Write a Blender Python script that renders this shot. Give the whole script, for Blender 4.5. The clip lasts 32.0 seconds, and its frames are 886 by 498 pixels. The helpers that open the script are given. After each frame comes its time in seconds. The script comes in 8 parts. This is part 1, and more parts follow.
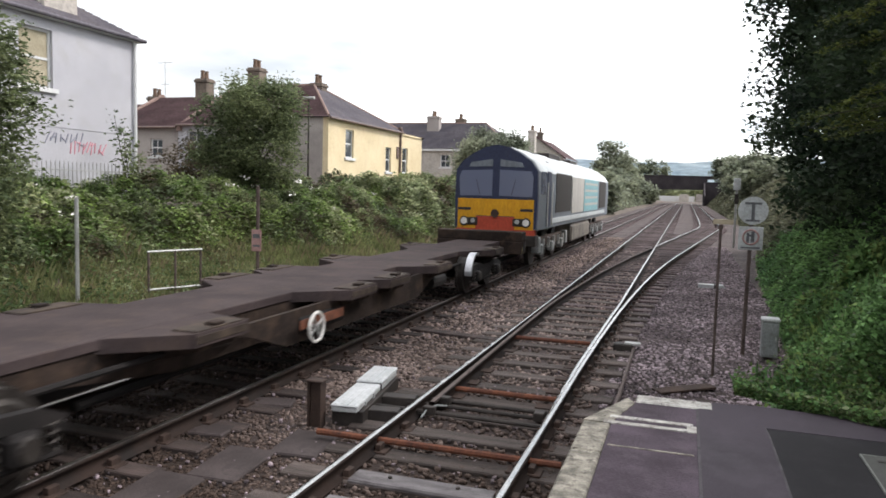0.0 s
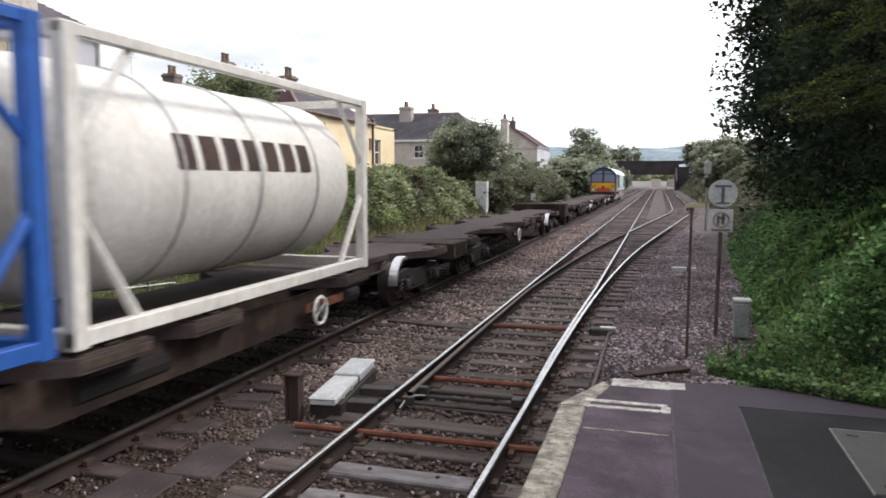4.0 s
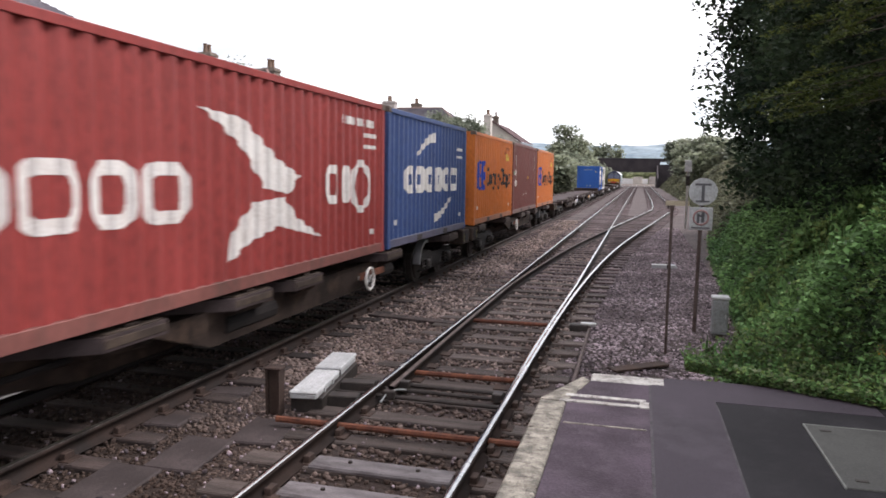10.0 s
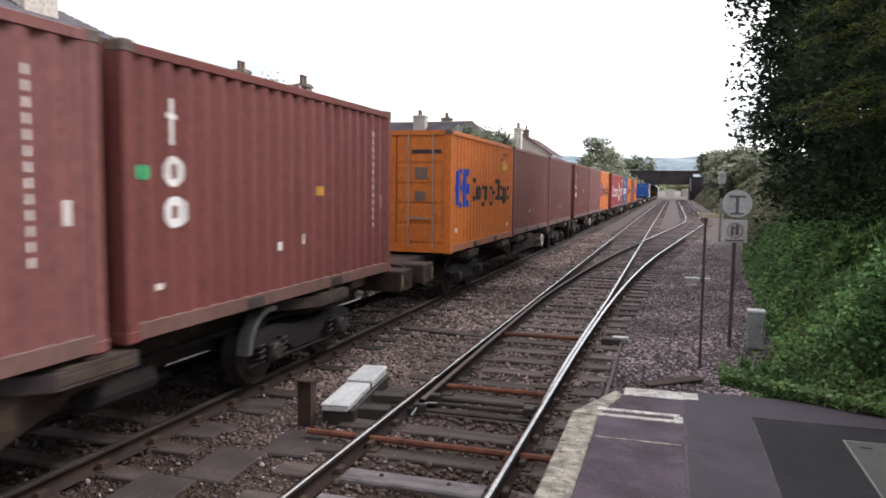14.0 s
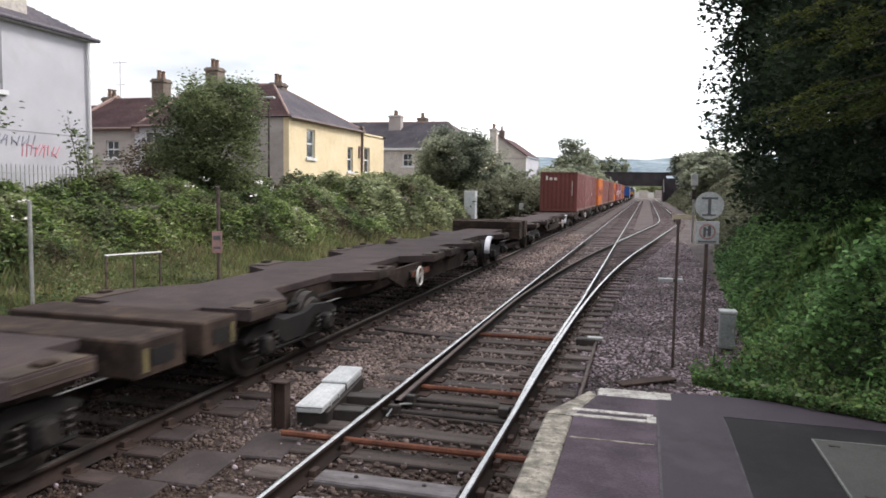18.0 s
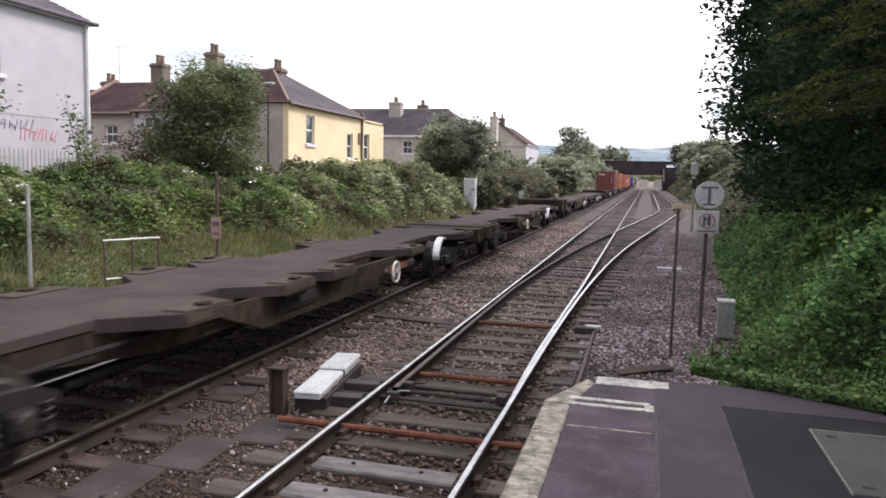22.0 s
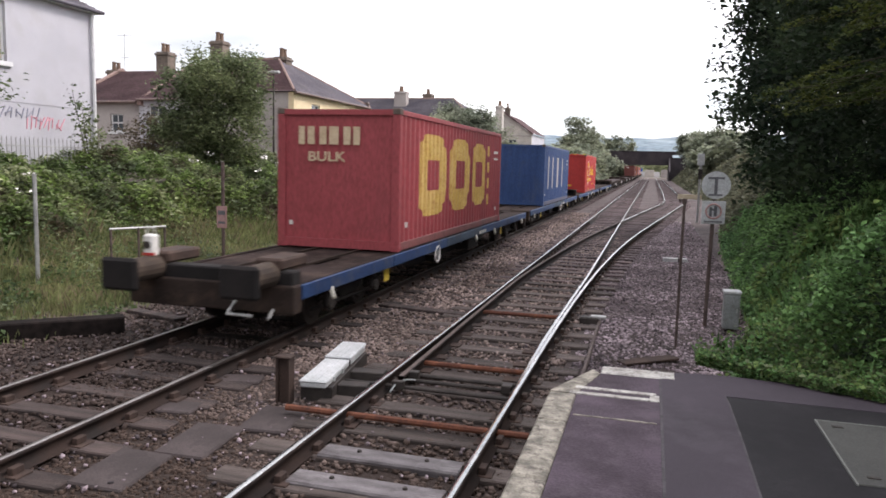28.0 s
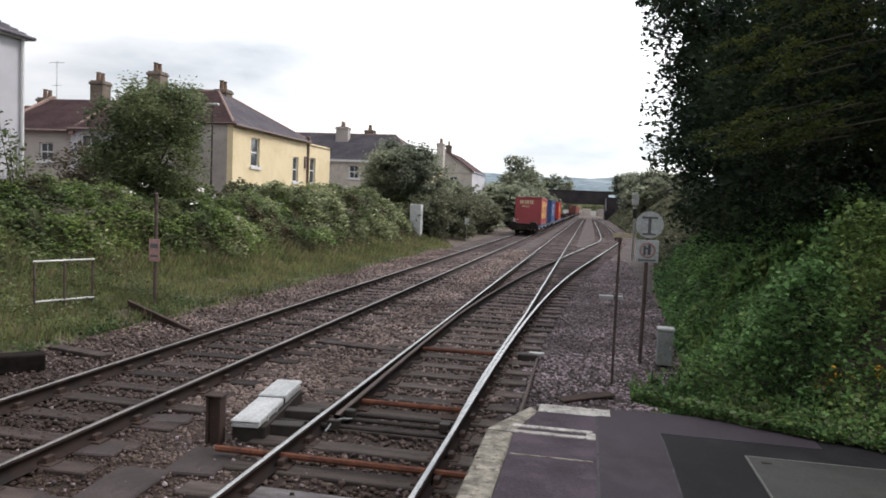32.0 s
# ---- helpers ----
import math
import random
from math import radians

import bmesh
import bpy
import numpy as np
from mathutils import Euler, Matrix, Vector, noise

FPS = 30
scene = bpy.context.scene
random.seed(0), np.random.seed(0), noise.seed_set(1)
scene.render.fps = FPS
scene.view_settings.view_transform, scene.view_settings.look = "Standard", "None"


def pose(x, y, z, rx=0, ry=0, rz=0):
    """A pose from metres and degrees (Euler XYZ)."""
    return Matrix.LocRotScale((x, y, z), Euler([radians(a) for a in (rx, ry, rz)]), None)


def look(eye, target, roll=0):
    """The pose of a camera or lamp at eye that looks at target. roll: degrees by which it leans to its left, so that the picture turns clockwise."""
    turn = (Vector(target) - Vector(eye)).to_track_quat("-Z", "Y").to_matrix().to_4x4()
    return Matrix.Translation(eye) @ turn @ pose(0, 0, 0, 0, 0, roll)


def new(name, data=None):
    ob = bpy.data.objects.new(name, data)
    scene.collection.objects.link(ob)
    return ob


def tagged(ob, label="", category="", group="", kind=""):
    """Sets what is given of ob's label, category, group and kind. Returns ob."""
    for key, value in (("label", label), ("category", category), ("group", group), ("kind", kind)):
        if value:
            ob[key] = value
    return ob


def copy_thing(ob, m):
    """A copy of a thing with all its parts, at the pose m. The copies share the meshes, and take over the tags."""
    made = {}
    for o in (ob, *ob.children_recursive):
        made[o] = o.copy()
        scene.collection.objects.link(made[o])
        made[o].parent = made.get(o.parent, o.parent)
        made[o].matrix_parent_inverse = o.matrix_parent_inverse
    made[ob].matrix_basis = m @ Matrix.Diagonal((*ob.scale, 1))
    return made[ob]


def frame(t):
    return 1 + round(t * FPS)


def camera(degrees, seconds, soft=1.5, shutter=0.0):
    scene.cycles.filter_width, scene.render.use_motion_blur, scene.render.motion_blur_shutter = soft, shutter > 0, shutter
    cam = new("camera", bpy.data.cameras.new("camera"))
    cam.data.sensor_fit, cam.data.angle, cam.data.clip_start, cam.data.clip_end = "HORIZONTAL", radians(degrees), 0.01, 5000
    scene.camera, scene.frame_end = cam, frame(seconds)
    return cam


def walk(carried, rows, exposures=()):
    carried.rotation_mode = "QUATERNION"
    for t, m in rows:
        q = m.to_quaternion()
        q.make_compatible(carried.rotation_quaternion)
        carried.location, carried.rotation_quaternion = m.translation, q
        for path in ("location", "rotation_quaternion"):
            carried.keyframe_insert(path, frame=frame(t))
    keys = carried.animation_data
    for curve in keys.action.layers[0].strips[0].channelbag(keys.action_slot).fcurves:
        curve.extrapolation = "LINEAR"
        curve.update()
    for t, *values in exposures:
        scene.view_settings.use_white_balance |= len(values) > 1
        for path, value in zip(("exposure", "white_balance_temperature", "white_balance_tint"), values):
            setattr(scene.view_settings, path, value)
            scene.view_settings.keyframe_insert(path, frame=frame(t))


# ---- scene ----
cam = camera(62.41, 32.0, soft=1.7, shutter=0.2)
# seconds, place in metres, pitch, roll and yaw in degrees
PATH = [
    (0, -0.017, 0.011, 2.404, 85.303, -1.573, 18.431),
    (0.5, -0.011, 0.024, 2.397, 84.927, -0.982, 17.626),
    (1, -0.002, 0.019, 2.393, 84.978, -1.264, 16.394),
    (1.5, 0.003, 0.010, 2.397, 85.307, -0.323, 16.341),
    (2, 0.003, 0.018, 2.398, 85.234, -0.360, 16.024),
    (2.5, 0.001, 0.031, 2.393, 85.212, -0.493, 16.001),
    (3, -0.001, 0.017, 2.397, 84.847, -0.619, 16.138),
    (3.5, 0.001, 0.021, 2.395, 84.540, -0.431, 16.252),
    (5.5, 0.008, -0.005, 2.399, 84.802, 0.274, 16.738),
    (6, 0.001, -0.004, 2.397, 84.465, -0.143, 17.089),
    (6.5, -0.005, 0.001, 2.391, 84.079, -0.629, 16.919),
    (7, -0.003, 0.011, 2.392, 83.710, -0.814, 16.352),
    (7.5, -0.000, -0.006, 2.392, 83.254, -0.963, 16.545),
    (8, -0.002, 0.001, 2.389, 83.348, -0.778, 16.413),
    (8.5, 0.000, -0.008, 2.395, 83.445, -0.743, 15.454),
    (9, 0.006, -0.001, 2.397, 83.974, -0.657, 15.041),
    (9.5, 0.004, 0.001, 2.393, 84.395, -0.938, 14.953),
    (10, 0.003, -0.005, 2.398, 84.212, -0.922, 15.072),
    (10.5, -0.001, -0.010, 2.396, 84.576, -0.892, 15.995),
    (11, -0.001, -0.008, 2.395, 84.857, -0.961, 16.617),
    (11.5, -0.005, -0.009, 2.394, 84.757, -0.852, 16.735),
    (12, -0.009, 0.009, 2.390, 84.698, -1.201, 17.051),
    (12.5, -0.006, -0.005, 2.393, 85.006, -1.341, 16.789),
    (13, -0.007, -0.012, 2.390, 84.708, -1.159, 17.239),
    (13.5, -0.006, -0.030, 2.396, 84.951, -0.924, 17.880),
    (14, 0.005, -0.019, 2.395, 85.233, -0.618, 17.436),
    (14.5, 0.001, -0.023, 2.396, 84.759, -0.773, 17.437),
    (16.5, -0.000, -0.007, 2.395, 84.677, -0.959, 16.314),
    (17, 0.003, -0.017, 2.399, 84.968, -0.483, 16.582),
    (17.5, 0.006, -0.021, 2.401, 85.142, -0.633, 15.567),
    (18, 0.004, -0.012, 2.399, 85.282, -0.886, 15.541),
    (18.5, -0.001, -0.006, 2.395, 85.289, -1.076, 15.726),
    (19, -0.002, 0.003, 2.394, 85.132, -1.477, 15.840),
    (19.5, -0.007, 0.004, 2.394, 84.359, -1.537, 15.429),
    (20, -0.004, -0.001, 2.393, 83.971, -1.061, 16.260),
    (20.5, -0.006, -0.000, 2.393, 83.924, -0.852, 16.343),
    (21, 0.001, 0.009, 2.392, 84.595, -1.014, 15.488),
    (21.5, -0.001, 0.011, 2.391, 84.162, -1.281, 15.431),
    (22, 0.002, 0.009, 2.394, 84.320, -1.314, 15.522),
    (22.5, 0.010, -0.011, 2.398, 84.722, -1.352, 15.683),
    (23, 0.010, -0.017, 2.401, 85.097, -1.585, 15.114),
    (23.5, 0.008, -0.004, 2.396, 84.870, -1.613, 14.408),
    (24, 0.007, -0.006, 2.396, 84.538, -1.481, 14.917),
    (24.5, 0.003, -0.012, 2.396, 84.429, -1.772, 14.971),
    (25, -0.001, 0.002, 2.394, 83.986, -1.794, 15.390),
    (25.5, -0.005, -0.005, 2.394, 83.561, -1.509, 14.862),
    (27.5, -0.003, -0.016, 2.394, 83.603, -1.319, 15.802),
    (28, -0.008, -0.000, 2.394, 83.503, -1.473, 15.917),
    (28.5, -0.001, 0.019, 2.391, 83.869, -1.737, 14.567),
    (29, -0.004, 0.033, 2.385, 84.098, -1.898, 14.012),
    (29.5, -0.005, 0.040, 2.385, 84.144, -1.955, 13.286),
    (30, -0.001, 0.036, 2.393, 84.484, -1.552, 12.467),
    (30.5, 0.000, 0.050, 2.392, 85.033, -1.804, 11.909),
    (31, -0.001, 0.042, 2.394, 85.107, -1.783, 11.600),
    (31.5, -0.003, 0.056, 2.392, 85.363, -2.321, 11.100),
    (32, 0.000, 0.039, 2.394, 86.471, -2.408, 11.329),
]
EXPOSURE = [(0, 0.12, 6500, 13), (3, 0.09, 6500, 14), (6, 0.15, 6500, 18), (9, 0.27, 6500, 19), (13, 0.25, 6500, 17), (18, 0.13, 6500, 15), (21, 0.2, 6500, 19), (26, 0.21, 6500, 19), (29.5, 0.19, 6500, 18), (30.6, 0.09, 6500, 17), (32, -0.2, 6500, 14)]  # the clip's camera stops down at the end
walk(cam, [(t, pose(*p)) for t, *p in PATH], EXPOSURE)


# bright overcast day: a white cloud cover over a Nishita sky, and a broad weak sun
SUN_EL, SUN_AZ = 45.0, 57.0  # the sun stands ahead and to the right, behind cloud
world = bpy.data.worlds.new("sky")
scene.world = world
world.use_nodes = True
wn, wl = world.node_tree.nodes, world.node_tree.links
wn.clear()
w_out = wn.new("ShaderNodeOutputWorld")
w_bg = wn.new("ShaderNodeBackground")
w_sky = wn.new("ShaderNodeTexSky")
w_sky.sky_type = "NISHITA"
w_sky.sun_disc = False
w_sky.sun_elevation, w_sky.sun_rotation = radians(SUN_EL), radians(SUN_AZ)
w_scale = wn.new("ShaderNodeVectorMath")
w_scale.operation = "SCALE"
w_scale.inputs["Scale"].default_value = 0.12
w_co = wn.new("ShaderNodeTexCoord")
w_map = wn.new("ShaderNodeMapping")
w_map.inputs["Scale"].default_value = (1.0, 1.0, 3.2)
w_noise = wn.new("ShaderNodeTexNoise")
w_noise.inputs["Scale"].default_value = 2.6
w_noise.inputs["Detail"].default_value = 6
w_noise.inputs["Roughness"].default_value = 0.5
w_ramp = wn.new("ShaderNodeValToRGB")
w_ramp.color_ramp.elements[0].position, w_ramp.color_ramp.elements[0].color = 0.32, (0.52, 0.575, 0.61, 1)
w_ramp.color_ramp.elements[1].position, w_ramp.color_ramp.elements[1].color = 0.56, (1.12, 1.14, 1.13, 1)
w_mix = wn.new("ShaderNodeMixRGB")
w_mix.inputs[0].default_value = 0.88
wl.new(w_sky.outputs[0], w_scale.inputs[0])
wl.new(w_co.outputs["Generated"], w_map.inputs["Vector"])
wl.new(w_map.outputs[0], w_noise.inputs["Vector"])
wl.new(w_noise.outputs["Fac"], w_ramp.inputs[0])
wl.new(w_scale.outputs[0], w_mix.inputs[1])
wl.new(w_ramp.outputs[0], w_mix.inputs[2])
# the cloud is brighter towards the sun
w_dot = wn.new("ShaderNodeVectorMath")
w_dot.operation = "DOT_PRODUCT"
w_dot.inputs[1].default_value = (math.sin(radians(SUN_AZ)) * math.cos(radians(SUN_EL)), math.cos(radians(SUN_AZ)) * math.cos(radians(SUN_EL)), math.sin(radians(SUN_EL)))
w_rng = wn.new("ShaderNodeMapRange")
w_rng.inputs["From Min"].default_value, w_rng.inputs["From Max"].default_value = -0.7, 0.8
w_rng.inputs["To Min"].default_value, w_rng.inputs["To Max"].default_value = 0.18, 1.38
w_mul = wn.new("ShaderNodeVectorMath")
w_mul.operation = "SCALE"
wl.new(w_co.outputs["Generated"], w_dot.inputs[0])
wl.new(w_dot.outputs["Value"], w_rng.inputs["Value"])
wl.new(w_mix.outputs[0], w_mul.inputs[0])
wl.new(w_rng.outputs[0], w_mul.inputs["Scale"])
wl.new(w_mul.outputs[0], w_bg.inputs["Color"])
w_bg.inputs["Strength"].default_value = 1.56
wl.new(w_bg.outputs[0], w_out.inputs[0])

sun = new("sun", bpy.data.lights.new("sun", "SUN"))
sun.data.energy, sun.data.angle, sun.data.color = 2.5, radians(12), (1.0, 0.96, 0.9)
_az = radians(SUN_AZ)
sun.matrix_world = look((0, 0, 0), (-math.sin(_az) * math.cos(radians(SUN_EL)), -math.cos(_az) * math.cos(radians(SUN_EL)), -math.sin(radians(SUN_EL))))


def mat(name, c1, c2=None, rough=0.8, metal=0.0, scale=4.0, fine=40.0, bump=0.3, dist=0.01, stain=None, stain_amt=0.35, stretch=(1, 1, 1), rnd=0.0, isl=0.0, trans=0.0, coat=0.0, spec=0.3):
    """A surface with broad patches, fine grain and relief. c2: the patches' colour; stain: a third, blotchy colour; rnd and isl: brightness spread per object or per piece."""
    m = bpy.data.materials.new(name)
    m.use_nodes = True
    n, l = m.node_tree.nodes, m.node_tree.links
    b = n["Principled BSDF"]
    co = n.new("ShaderNodeTexCoord")
    mp = n.new("ShaderNodeMapping")
    mp.inputs["Scale"].default_value = stretch
    l.new(co.outputs["Object"], mp.inputs["Vector"])
    big = n.new("ShaderNodeTexNoise")
    big.inputs["Scale"].default_value, big.inputs["Detail"].default_value = scale, 5
    small = n.new("ShaderNodeTexNoise")
    small.inputs["Scale"].default_value, small.inputs["Detail"].default_value = fine, 4
    l.new(mp.outputs[0], big.inputs["Vector"])
    l.new(mp.outputs[0], small.inputs["Vector"])
    ramp = n.new("ShaderNodeValToRGB")
    ramp.color_ramp.elements[0].position, ramp.color_ramp.elements[1].position = 0.35, 0.66
    c2 = c2 or tuple(min(1, v * 1.35 + 0.01) for v in c1)
    ramp.color_ramp.elements[0].color, ramp.color_ramp.elements[1].color = (*c1, 1), (*c2, 1)
    l.new(big.outputs["Fac"], ramp.inputs[0])
    col = ramp.outputs[0]
    grain = n.new("ShaderNodeMixRGB")
    grain.blend_type = "OVERLAY"
    grain.inputs[0].default_value = 0.55
    l.new(col, grain.inputs[1])
    l.new(small.outputs["Fac"], grain.inputs[2])
    col = grain.outputs[0]
    if stain:
        st = n.new("ShaderNodeTexNoise")
        st.inputs["Scale"].default_value, st.inputs["Detail"].default_value, st.inputs["Roughness"].default_value = scale * 2.3, 9, 0.7
        l.new(mp.outputs[0], st.inputs["Vector"])
        r2 = n.new("ShaderNodeValToRGB")
        r2.color_ramp.elements[0].position, r2.color_ramp.elements[1].position = 0.5, 0.72
        r2.color_ramp.elements[0].color, r2.color_ramp.elements[1].color = (0, 0, 0, 1), (stain_amt * 2, stain_amt * 2, stain_amt * 2, 1)
        l.new(st.outputs["Fac"], r2.inputs[0])
        mx = n.new("ShaderNodeMixRGB")
        mx.inputs[2].default_value = (*stain, 1)
        l.new(r2.outputs[0], mx.inputs[0])
        l.new(col, mx.inputs[1])
        col = mx.outputs[0]
    for amount, node, sock in ((rnd, "ShaderNodeObjectInfo", "Random"), (isl, "ShaderNodeNewGeometry", "Random Per Island")):
        if amount:
            src = n.new(node)
            mr = n.new("ShaderNodeMapRange")
            mr.inputs["To Min"].default_value, mr.inputs["To Max"].default_value = 1 - amount, 1 + amount
            l.new(src.outputs[sock], mr.inputs["Value"])
            hs = n.new("ShaderNodeHueSaturation")
            l.new(mr.outputs[0], hs.inputs["Value"])
            l.new(col, hs.inputs["Color"])
            col = hs.outputs[0]
    l.new(col, b.inputs["Base Color"])
    b.inputs["Roughness"].default_value, b.inputs["Metallic"].default_value = rough, metal
    b.inputs["Specular IOR Level"].default_value = spec
    b.inputs["Coat Weight"].default_value = coat
    rr = n.new("ShaderNodeMapRange")
    rr.inputs["To Min"].default_value, rr.inputs["To Max"].default_value = max(0.03, rough - 0.12), min(1, rough + 0.12)
    l.new(big.outputs["Fac"], rr.inputs["Value"])
    l.new(rr.outputs[0], b.inputs["Roughness"])
    if bump:
        bp = n.new("ShaderNodeBump")
        bp.inputs["Strength"].default_value, bp.inputs["Distance"].default_value = bump, dist
        l.new(small.outputs["Fac"], bp.inputs["Height"])
        l.new(bp.outputs[0], b.inputs["Normal"])
    if trans:
        tr = n.new("ShaderNodeBsdfTranslucent")
        l.new(col, tr.inputs["Color"])
        mix = n.new("ShaderNodeMixShader")
        mix.inputs[0].default_value = trans
        l.new(b.outputs[0], mix.inputs[1])
        l.new(tr.outputs[0], mix.inputs[2])
        l.new(mix.outputs[0], n["Material Output"].inputs["Surface"])
    return m


def leaf(name, c1, c2, isl=0.45, dead=None, amt=0.3, scale=0.55, spec=0.3):
    c1, c2 = ([0.93 * v + 0.07 * (0.35 * c[0] + 0.5 * c[1] + 0.15 * c[2]) * k for v, k in zip(c, (1.15, 0.95, 1.0))] for c in (c1, c2))
    return mat(name, c1, c2, rough=0.55, scale=scale, fine=7, bump=0, isl=isl, trans=0.45, spec=spec, stain=dead, stain_amt=amt)


def glass(name, tint):
    m = bpy.data.materials.new(name)
    m.use_nodes = True
    b = m.node_tree.nodes["Principled BSDF"]
    b.inputs["Base Color"].default_value = (*tint, 1)
    b.inputs["Roughness"].default_value = 0.05
    b.inputs["Specular IOR Level"].default_value = 0.7
    return m


M = {}
M["soil"] = mat("soil", (0.085, 0.066, 0.056), (0.15, 0.118, 0.10), 0.95, scale=0.8, fine=14, bump=0.8, dist=0.03, stain=(0.085, 0.085, 0.05), stain_amt=0.3)
M["ballast"] = mat("ballast", (0.050, 0.038, 0.037), (0.100, 0.077, 0.075), 0.95, scale=0.5, fine=22, bump=1.0, dist=0.04, stain=(0.125, 0.10, 0.097), stain_amt=0.25)
M["stone"] = mat("stone", (0.115, 0.090, 0.098), (0.30, 0.242, 0.262), 0.9, scale=0.6, fine=30, bump=0.4, isl=0.85)
M["stone_dark"] = mat("stone_dark", (0.024, 0.017, 0.0145), (0.066, 0.050, 0.041), 0.9, scale=0.5, fine=30, bump=0.4, isl=0.9)
M["rail_side"] = mat("rail_side", (0.011, 0.0072, 0.0062), (0.031, 0.0185, 0.0145), 0.8, metal=0.1, scale=3, fine=60, bump=0.4, dist=0.004)
M["rail_top"] = mat("rail_top", (0.34, 0.345, 0.345), (0.50, 0.50, 0.49), 0.25, metal=1.0, scale=2, fine=50, bump=0.05, dist=0.001)
M["rail_dull"] = mat("rail_dull", (0.20, 0.18, 0.172), (0.33, 0.305, 0.295), 0.36, metal=1.0, scale=2, fine=50, bump=0.08, dist=0.001)
M["sleeper"] = mat("sleeper", (0.021, 0.0155, 0.0145), (0.060, 0.044, 0.040), 0.85, scale=1.6, fine=30, stretch=(1, 6, 6), bump=0.7, dist=0.008, rnd=0.5, stain=(0.014, 0.011, 0.010), stain_amt=0.3)
M["timber_pale"] = mat("timber_pale", (0.075, 0.066, 0.068), (0.18, 0.164, 0.168), 0.7, scale=1.6, fine=30, stretch=(1, 6, 6), bump=0.6, dist=0.006, stain=(0.035, 0.028, 0.026), stain_amt=0.4, rnd=0.2)
M["rust"] = mat("rust", (0.10, 0.036, 0.022), (0.20, 0.075, 0.042), 0.8, metal=0.1, scale=5, fine=70, bump=0.4, dist=0.003, stain=(0.035, 0.024, 0.02), stain_amt=0.4)
M["rust_dark"] = mat("rust_dark", (0.034, 0.022, 0.018), (0.068, 0.043, 0.034), 0.85, scale=3, fine=50, bump=0.5, dist=0.005)
M["iron"] = mat("iron", (0.028, 0.024, 0.022), (0.06, 0.05, 0.045), 0.65, metal=0.3, scale=5, fine=60, bump=0.3, dist=0.003)
M["white_box"] = mat("white_box", (0.40, 0.415, 0.42), (0.52, 0.53, 0.535), 0.5, scale=5, fine=50, bump=0.1, stain=(0.28, 0.265, 0.25), stain_amt=0.25)
M["slab"] = mat("slab", (0.030, 0.0225, 0.0215), (0.066, 0.051, 0.050), 0.8, scale=2.2, fine=60, bump=0.4, dist=0.004, stain=(0.018, 0.014, 0.014), stain_amt=0.4, rnd=0.3)
M["asphalt"] = mat("asphalt", (0.029, 0.0225, 0.029), (0.050, 0.0395, 0.050), 0.8, scale=0.9, fine=180, bump=0.35, dist=0.003, stain=(0.075, 0.061, 0.074), stain_amt=0.25)
M["asphalt_old"] = mat("asphalt_old", (0.040, 0.029, 0.037), (0.085, 0.064, 0.081), 0.85, scale=2.4, fine=65, bump=0.8, dist=0.007, stain=(0.13, 0.105, 0.12), stain_amt=0.22, spec=0.2)
M["cover"] = mat("cover", (0.040, 0.040, 0.037), (0.066, 0.066, 0.060), 0.7, scale=1.5, fine=90, bump=0.2, dist=0.003, stain=(0.028, 0.026, 0.025))
M["white_line"] = mat("white_line", (0.28, 0.26, 0.235), (0.52, 0.50, 0.465), 0.8, scale=9, fine=60, bump=0.4, dist=0.004, stain=(0.06, 0.05, 0.048), stain_amt=0.55)
M["coping"] = mat("coping", (0.13, 0.118, 0.098), (0.35, 0.32, 0.265), 0.85, scale=9, fine=60, bump=0.6, dist=0.008, stain=(0.05, 0.04, 0.038), stain_amt=0.6)
M["brick"] = mat("brick", (0.10, 0.06, 0.05), (0.17, 0.10, 0.08), 0.9, scale=3, fine=40, bump=0.5, dist=0.01)
M["grey_paint"] = mat("grey_paint", (0.22, 0.235, 0.235), (0.31, 0.325, 0.325), 0.5, scale=3, fine=50, bump=0.1, dist=0.002, stain=(0.13, 0.12, 0.10))
M["galv"] = mat("galv", (0.34, 0.34, 0.33), (0.48, 0.48, 0.47), 0.45, metal=0.6, scale=5, fine=60, bump=0.1, dist=0.001)
M["post_rust"] = mat("post_rust", (0.075, 0.055, 0.05), (0.14, 0.105, 0.095), 0.7, metal=0.3, scale=6, fine=60, bump=0.3, dist=0.002)
M["sign_white"] = mat("sign_white", (0.40, 0.42, 0.43), (0.52, 0.54, 0.55), 0.5, scale=4, fine=40, bump=0, stain=(0.3, 0.29, 0.27))
M["sign_mark"] = mat("sign_mark", (0.10, 0.10, 0.11), (0.14, 0.14, 0.15), 0.5, bump=0)
M["sign_red"] = mat("sign_red", (0.34, 0.20, 0.19), (0.42, 0.26, 0.25), 0.5, bump=0)
M["render_white"] = mat("render_white", (0.42, 0.415, 0.45), (0.50, 0.495, 0.53), 0.85, scale=0.6, fine=80, bump=0.12, dist=0.01, stain=(0.40, 0.385, 0.38), stain_amt=0.25)
M["render_yellow"] = mat("render_yellow", (0.68, 0.555, 0.35), (0.76, 0.64, 0.43), 0.85, scale=0.6, fine=18, bump=0.2, dist=0.01, stain=(0.58, 0.46, 0.29), stain_amt=0.25)
M["render_grey"] = mat("render_grey", (0.32, 0.285, 0.27), (0.42, 0.38, 0.355), 0.9, scale=0.5, fine=60, bump=0.15, dist=0.01, stain=(0.18, 0.16, 0.15), stain_amt=0.35)
